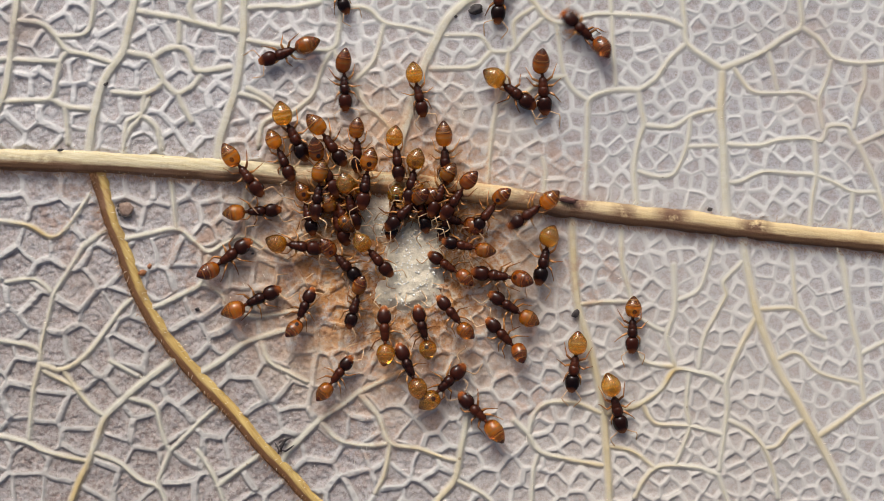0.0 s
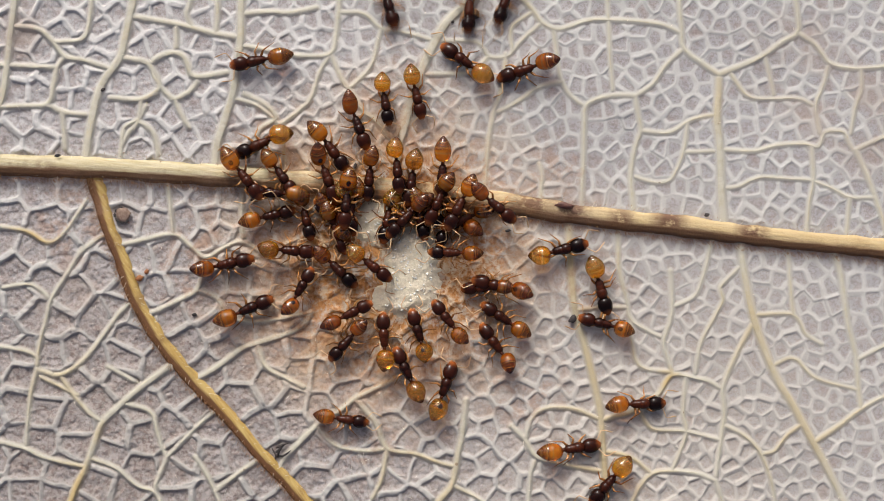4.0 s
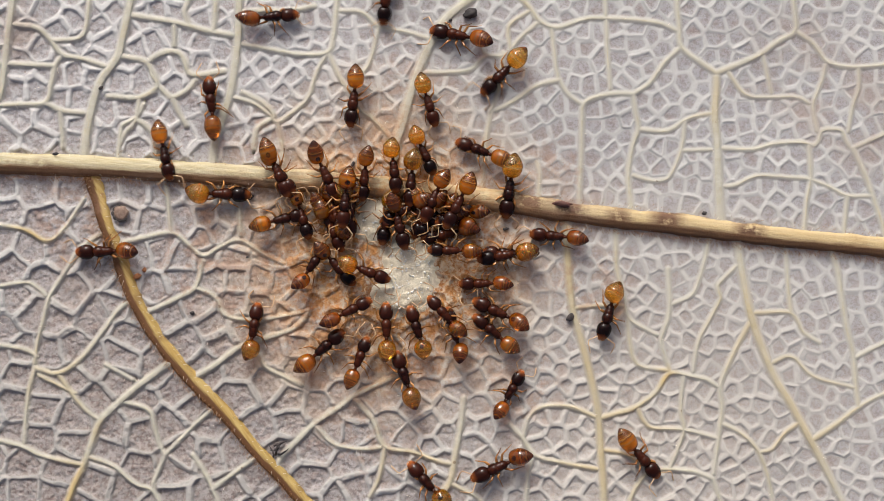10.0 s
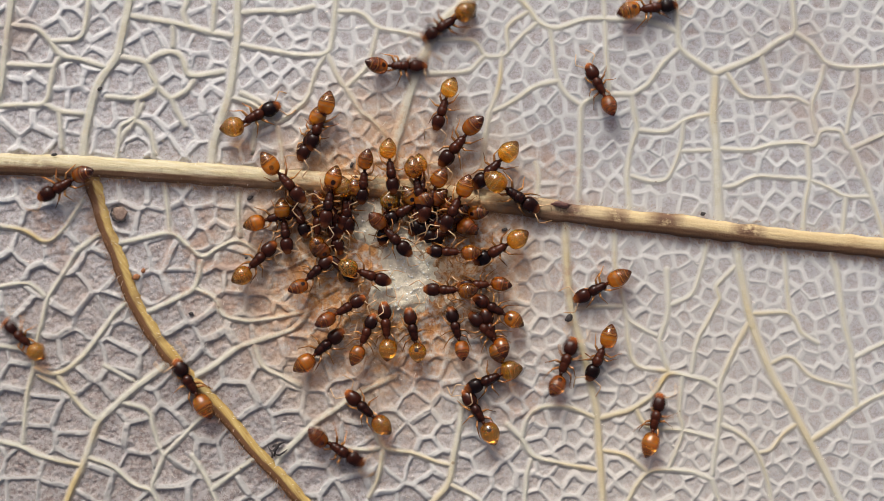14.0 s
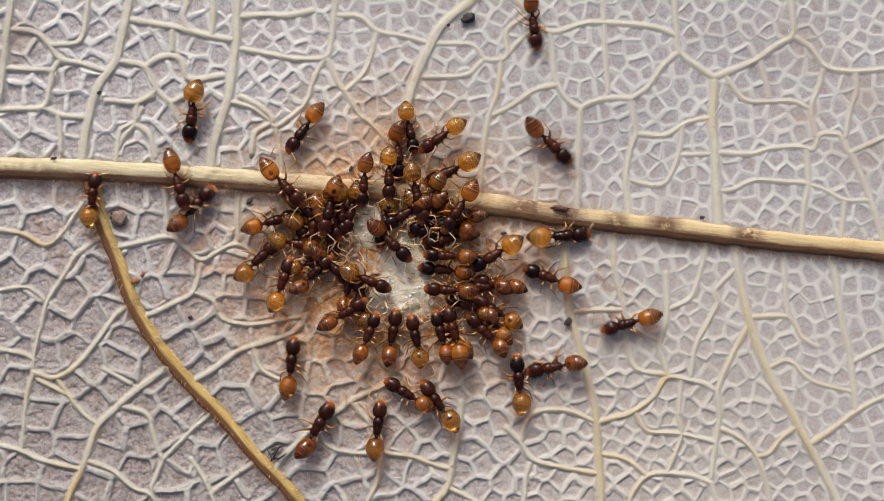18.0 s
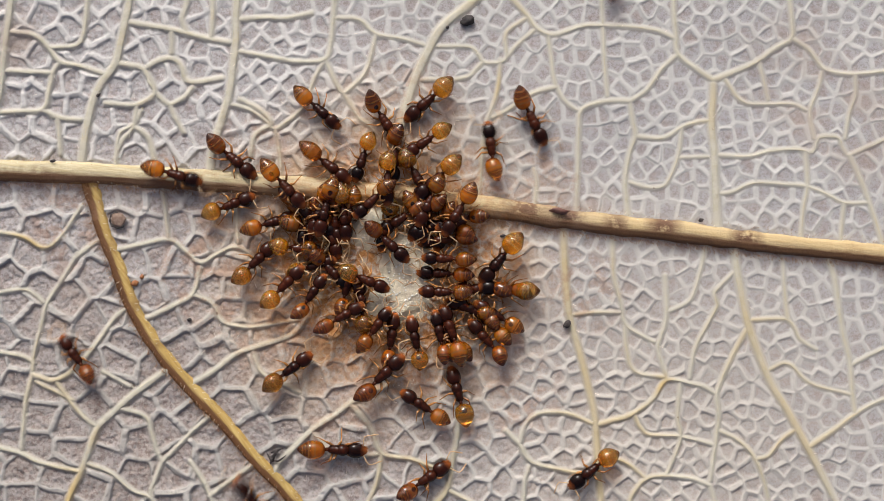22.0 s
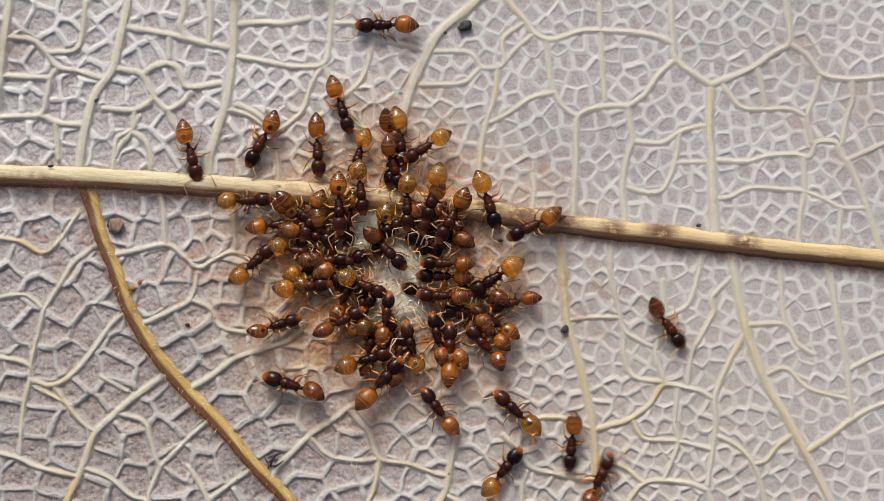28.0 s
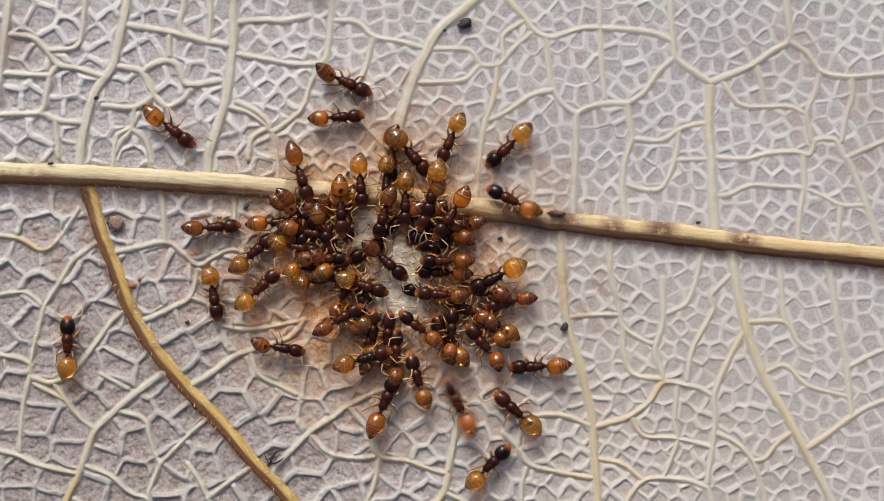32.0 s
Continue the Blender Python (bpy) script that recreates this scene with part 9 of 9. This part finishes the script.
    crawl((0, -17.9, 5, -14), (14.6, -17.9, 5, -14), (14.98, -14.68, 4.23, -14), (15.36, -11.46, 3.46, -14), (15.75, -8.25, 2.68, -14), (16.01, -6.06, 2.16, -14), (16.4, -5.03, 1.91, -35), (20.2, -4.98, 1.95, -45), (25.2, -5.12, 2.01, -36), (28.3, -5, 2.02, -41), (32, -5, 2.02, -41))
    crawl((0, -4.12, 1.63, -59), (4.2, -4.11, 1.56, -63), (9.8, -4.22, 1.51, -62), (13.6, -4.13, 1.62, -61), (17.9, -4.1, 1.58, -57), (22.7, -4.14, 1.64, -55), (28.4, -4.23, 1.54, -56), (32, -4.23, 1.54, -56))
    crawl((0, -3.47, 1.93, -77), (5.7, -3.41, 1.9, -82), (10.6, -3.34, 1.83, -84), (13.8, -3.36, 1.95, -84), (17.8, -3.49, 1.93, -85), (21.7, -3.38, 1.93, -85), (26.5, -3.38, 1.85, -76), (30.5, -3.36, 1.95, -77), (32, -3.36, 1.95, -77))
    crawl((0, -17.9, -2, 13), (14.6, -17.9, -2, 13), (14.98, -14.58, -1.23, 13), (15.36, -11.26, -0.45, 13), (15.75, -7.95, 0.33, 13), (16.01, -5.69, 0.85, 13), (16.4, -4.63, 1.1, -8), (21.7, -4.76, 1.19, -9), (25.5, -4.67, 1.15, -13), (29.8, -4.73, 1.08, -12), (32, -4.73, 1.08, -12))
    crawl((0, -3, 12.2, 286), (3.6, -3, 12.2, 286), (3.98, -2.23, 9.48, 286), (4.37, -1.46, 6.75, 286), (4.75, -0.68, 4.03, 286), (5.01, -0.16, 2.18, 286), (5.4, 0.09, 1.31, 205), (9, 0.07, 1.4, 200), (13.8, 0.04, 1.37, 204), (17, 0.11, 1.45, 199), (21.9, 0.05, 1.39, 197), (26, 0.05, 1.35, 204), (29.8, 0.13, 1.31, 195), (32, 0.13, 1.31, 195))
    crawl((0, 1, 12.2, 267), (3.6, 1, 12.2, 267), (3.98, 0.85, 9.35, 267), (4.37, 0.7, 6.49, 267), (4.75, 0.56, 3.64, 267), (5.01, 0.46, 1.7, 267), (5.4, 0.41, 0.79, 187), (8.7, 0.38, 0.77, 194), (12.7, 0.33, 0.89, 192), (18.1, 0.43, 0.77, 195), (21.8, 0.37, 0.8, 186), (24.9, 0.43, 0.81, 194), (28.5, 0.32, 0.88, 195), (31.8, 0.38, 0.85, 191), (32, 0.38, 0.85, 191))
    crawl((0, 3.2, 12.2, 251), (3.6, 3.2, 12.2, 251), (3.98, 2.3, 9.56, 251), (4.37, 1.4, 6.92, 251), (4.75, 0.49, 4.28, 251), (5.01, -0.12, 2.48, 251), (5.4, -0.41, 1.64, 227), (10.7, -0.43, 1.55, 236), (16.7, -0.39, 1.7, 230), (19.8, -0.38, 1.67, 235), (25.7, -0.37, 1.69, 228), (31.3, -0.3, 1.57, 230), (32, -0.3, 1.57, 230))
    crawl((0, -6, -11.4, 76), (14.6, -6, -11.4, 76), (14.98, -5.35, -8.85, 76), (15.37, -4.71, -6.31, 76), (15.75, -4.06, -3.76, 76), (16.01, -3.63, -2.03, 76), (16.4, -3.39, -1.16, 77), (20.5, -3.35, -1.18, 73), (22.6, -3.43, -1.12, 75), (24.8, -3.49, -1.24, 78), (27.5, -3.41, -1.2, 65), (32, -3.41, -1.2, 65))
    crawl((0, -2, -11.4, 95), (14.6, -2, -11.4, 95), (14.98, -2.19, -8.99, 95), (15.37, -2.38, -6.58, 95), (15.75, -2.57, -4.18, 95), (16.01, -2.7, -2.54, 95), (16.4, -2.78, -1.83, 104), (20.7, -2.83, -1.71, 93), (24.6, -2.77, -1.84, 104), (26.6, -2.71, -1.68, 93), (32, -2.71, -1.68, 93))
    crawl((0, 6, -11.4, 116), (14.6, 6, -11.4, 116), (14.98, 4.84, -8.99, 116), (15.37, 3.68, -6.58, 116), (15.75, 2.51, -4.18, 116), (16.01, 1.72, -2.54, 116), (16.4, 1.31, -1.68, 151), (21, 1.38, -1.83, 154), (23.6, 1.44, -1.79, 143), (26.7, 1.29, -1.84, 144), (29.7, 1.42, -1.75, 152), (32, 1.42, -1.75, 152))
    crawl((0, 3, -11.4, 107), (14.6, 3, -11.4, 107), (14.98, 2.33, -9.25, 107), (15.37, 1.66, -7.1, 107), (15.75, 0.99, -4.95, 107), (16.01, 0.53, -3.49, 107), (16.4, 0.29, -2.84, 114), (19.3, 0.36, -2.86, 108), (23.4, 0.23, -2.71, 101), (28.2, 0.29, -2.82, 109), (32, 0.29, -2.82, 109))
    crawl((0, 9, -11.4, 128), (14.6, 9, -11.4, 128), (14.98, 7.24, -9.15, 128), (15.37, 5.47, -6.9, 128), (15.75, 3.71, -4.65, 128), (16.01, 2.51, -3.12, 128), (16.4, 1.92, -2.39, 129), (19.8, 1.99, -2.38, 132), (22.2, 1.9, -2.34, 136), (25.2, 1.92, -2.4, 141), (28.6, 1.97, -2.35, 134), (32, 1.97, -2.35, 134))
    crawl((0, -17.8, -6, 24), (14.6, -17.8, -6, 24), (14.98, -14.54, -4.55, 24), (15.37, -11.28, -3.11, 24), (15.75, -8.01, -1.66, 24), (16.01, -5.8, -0.68, 24), (16.4, -4.84, -0.13, 14), (19, -4.75, -0.24, 15), (22, -4.67, -0.21, 17), (26.1, -4.79, -0.16, 23), (28.5, -4.71, -0.12, 15), (32, -4.71, -0.12, 15))
    crawl((0, -17.8, 1, -2), (14.6, -17.8, 1, -2), (14.98, -14.66, 0.89, -2), (15.37, -11.52, 0.79, -2), (15.75, -8.39, 0.68, -2), (16.01, -6.25, 0.61, -2), (16.4, -5.33, 0.6, -8), (19.6, -5.3, 0.6, -9), (22.4, -5.22, 0.51, -8), (26.3, -5.19, 0.55, -19), (28.7, -5.2, 0.67, -12), (32, -5.2, 0.67, -12))
    crawl((0, -17.8, 3, -12), (25.6, -17.8, 3, -12), (25.98, -14.23, 2.26, -12), (26.37, -10.66, 1.52, -12), (26.75, -7.09, 0.78, -12), (27.01, -4.66, 0.28, -12), (27.4, -3.57, 0.14, 15), (29.2, -3.61, -0.03, 25), (32, -3.61, -0.03, 25))
    crawl((0, -17.8, -3, 10), (25.6, -17.8, -3, 10), (25.98, -14.45, -2.41, 10), (26.37, -11.11, -1.83, 10), (26.75, -7.76, -1.24, 10), (27.01, -5.48, -0.84, 10), (27.4, -4.47, -0.62, 5), (29.6, -4.43, -0.64, 12), (32, -4.43, -0.64, 12))
    crawl((0, -7, -11.4, 66), (25.6, -7, -11.4, 66), (25.98, -5.93, -9.01, 66), (26.37, -4.86, -6.61, 66), (26.75, -3.79, -4.22, 66), (27.01, -3.06, -2.59, 66), (27.4, -2.8, -1.88, 58), (30, -2.72, -1.83, 72), (32, -2.72, -1.83, 72))
    crawl((0, -4, -11.4, 79), (25.6, -4, -11.4, 79), (25.98, -3.61, -9.3, 79), (26.37, -3.21, -7.21, 79), (26.75, -2.82, -5.11, 79), (27.01, -2.55, -3.69, 79), (27.4, -2.5, -3.07, 81), (29, -2.4, -3.04, 78), (30.6, -2.48, -3.1, 82), (32, -2.48, -3.1, 82))
    crawl((0, 0, -11.4, 101), (25.6, 0, -11.4, 101), (25.98, -0.38, -9.39, 101), (26.37, -0.76, -7.39, 101), (26.75, -1.15, -5.38, 101), (27.01, -1.41, -4.02, 101), (27.4, -1.45, -3.36, 80), (29.8, -1.52, -3.47, 89), (32, -1.52, -3.47, 89))
    crawl((0, 8, -11.4, 125), (25.6, 8, -11.4, 125), (25.98, 6.29, -9, 125), (26.37, 4.58, -6.59, 125), (26.75, 2.87, -4.19, 125), (27.01, 1.7, -2.56, 125), (27.4, 1.24, -1.77, 154), (29.8, 1.14, -1.77, 156), (32, 1.14, -1.77, 156))
    crawl((0, 12, -11.4, 139), (25.6, 12, -11.4, 139), (25.98, 8.97, -8.8, 139), (26.37, 5.93, -6.2, 139), (26.75, 2.9, -3.59, 139), (27.01, 0.83, -1.82, 139), (27.4, -0.21, -0.94, 159), (29.7, -0.18, -1.02, 168), (32, -0.18, -1.02, 168))
    crawl((0, -17.8, 7, -22), (25.6, -17.8, 7, -22), (25.98, -14.63, 5.74, -22), (26.37, -11.45, 4.48, -22), (26.75, -8.28, 3.21, -22), (27.01, -6.12, 2.36, -22), (27.4, -5.11, 1.89, -30), (29.4, -5.15, 1.98, -20), (32, -5.15, 1.98, -20))
    crawl((0, 12, -11.4, 138), (14.6, 12, -11.4, 138), (14.98, 9.28, -8.97, 138), (15.37, 6.57, -6.54, 138), (15.75, 3.85, -4.11, 138), (16.01, 1.94, -2.4, 138), (16.4, 1.19, -1.74, 160), (19.17, 1.14, -1.75, 156), (21.53, 1.18, -1.68, 164), (25.56, 1.15, -1.73, 157), (28.18, 1.14, -1.78, 165), (31, 1.24, -1.7, 156), (32, 1.24, -1.7, 156))
    crawl((0, 17.6, -4, 169), (14.6, 17.6, -4, 169), (14.98, 13.57, -3.25, 169), (15.37, 9.55, -2.49, 169), (15.75, 5.52, -1.74, 169), (16.01, 2.69, -1.21, 169), (16.4, 1.71, -1.02, 174), (19.34, 1.73, -0.99, 178), (23.66, 1.65, -1.01, 176), (27.07, 1.66, -1.03, 169), (31, 1.76, -1.02, 172), (32, 1.76, -1.02, 172))
    crawl((0, 7, -11.4, 127), (14.6, 7, -11.4, 127), (14.98, 5.4, -9.32, 127), (15.37, 3.81, -7.23, 127), (15.75, 2.21, -5.15, 127), (16.01, 1.09, -3.68, 127), (16.4, 0.48, -2.89, 128), (20.78, 0.49, -2.83, 132), (24.2, 0.47, -2.87, 127), (26.79, 0.45, -2.84, 123), (29.1, 0.5, -2.92, 128), (32, 0.5, -2.92, 128))
    crawl((0, 0.5, -11.4, 105), (14.6, 0.5, -11.4, 105), (14.98, -0.06, -9.36, 105), (15.37, -0.61, -7.32, 105), (15.75, -1.17, -5.29, 105), (16.01, -1.56, -3.85, 105), (16.4, -1.82, -2.89, 82), (20.44, -1.8, -2.92, 80), (23.06, -1.83, -2.95, 84), (27.41, -1.76, -2.85, 88), (29.66, -1.85, -2.82, 85), (32, -1.85, -2.82, 85))
    crawl((0, -0.8, 12.2, -96), (14.6, -0.8, 12.2, -96), (14.98, -1, 10.24, -96), (15.37, -1.19, 8.27, -96), (15.75, -1.39, 6.31, -96), (16.01, -1.52, 4.93, -96), (16.4, -1.62, 3.93, -92), (19.59, -1.56, 3.95, -88), (22.49, -1.67, 3.92, -96), (25.61, -1.56, 3.91, -98), (27.91, -1.67, 3.97, -94), (30.81, -1.68, 4, -93), (32, -1.68, 4, -93))
    crawl((0, 17.6, 1, 184), (14.6, 17.6, 1, 184), (14.98, 13.21, 0.66, 184), (15.37, 8.83, 0.31, 184), (15.75, 4.44, -0.03, 184), (16.01, 1.36, -0.27, 184), (16.4, 0.36, -0.35, 178), (19.1, 0.3, -0.41, 174), (22.92, 0.31, -0.41, 178), (25.72, 0.43, -0.4, 178), (29.78, 0.35, -0.28, 178), (32, 0.35, -0.28, 178))


motions()
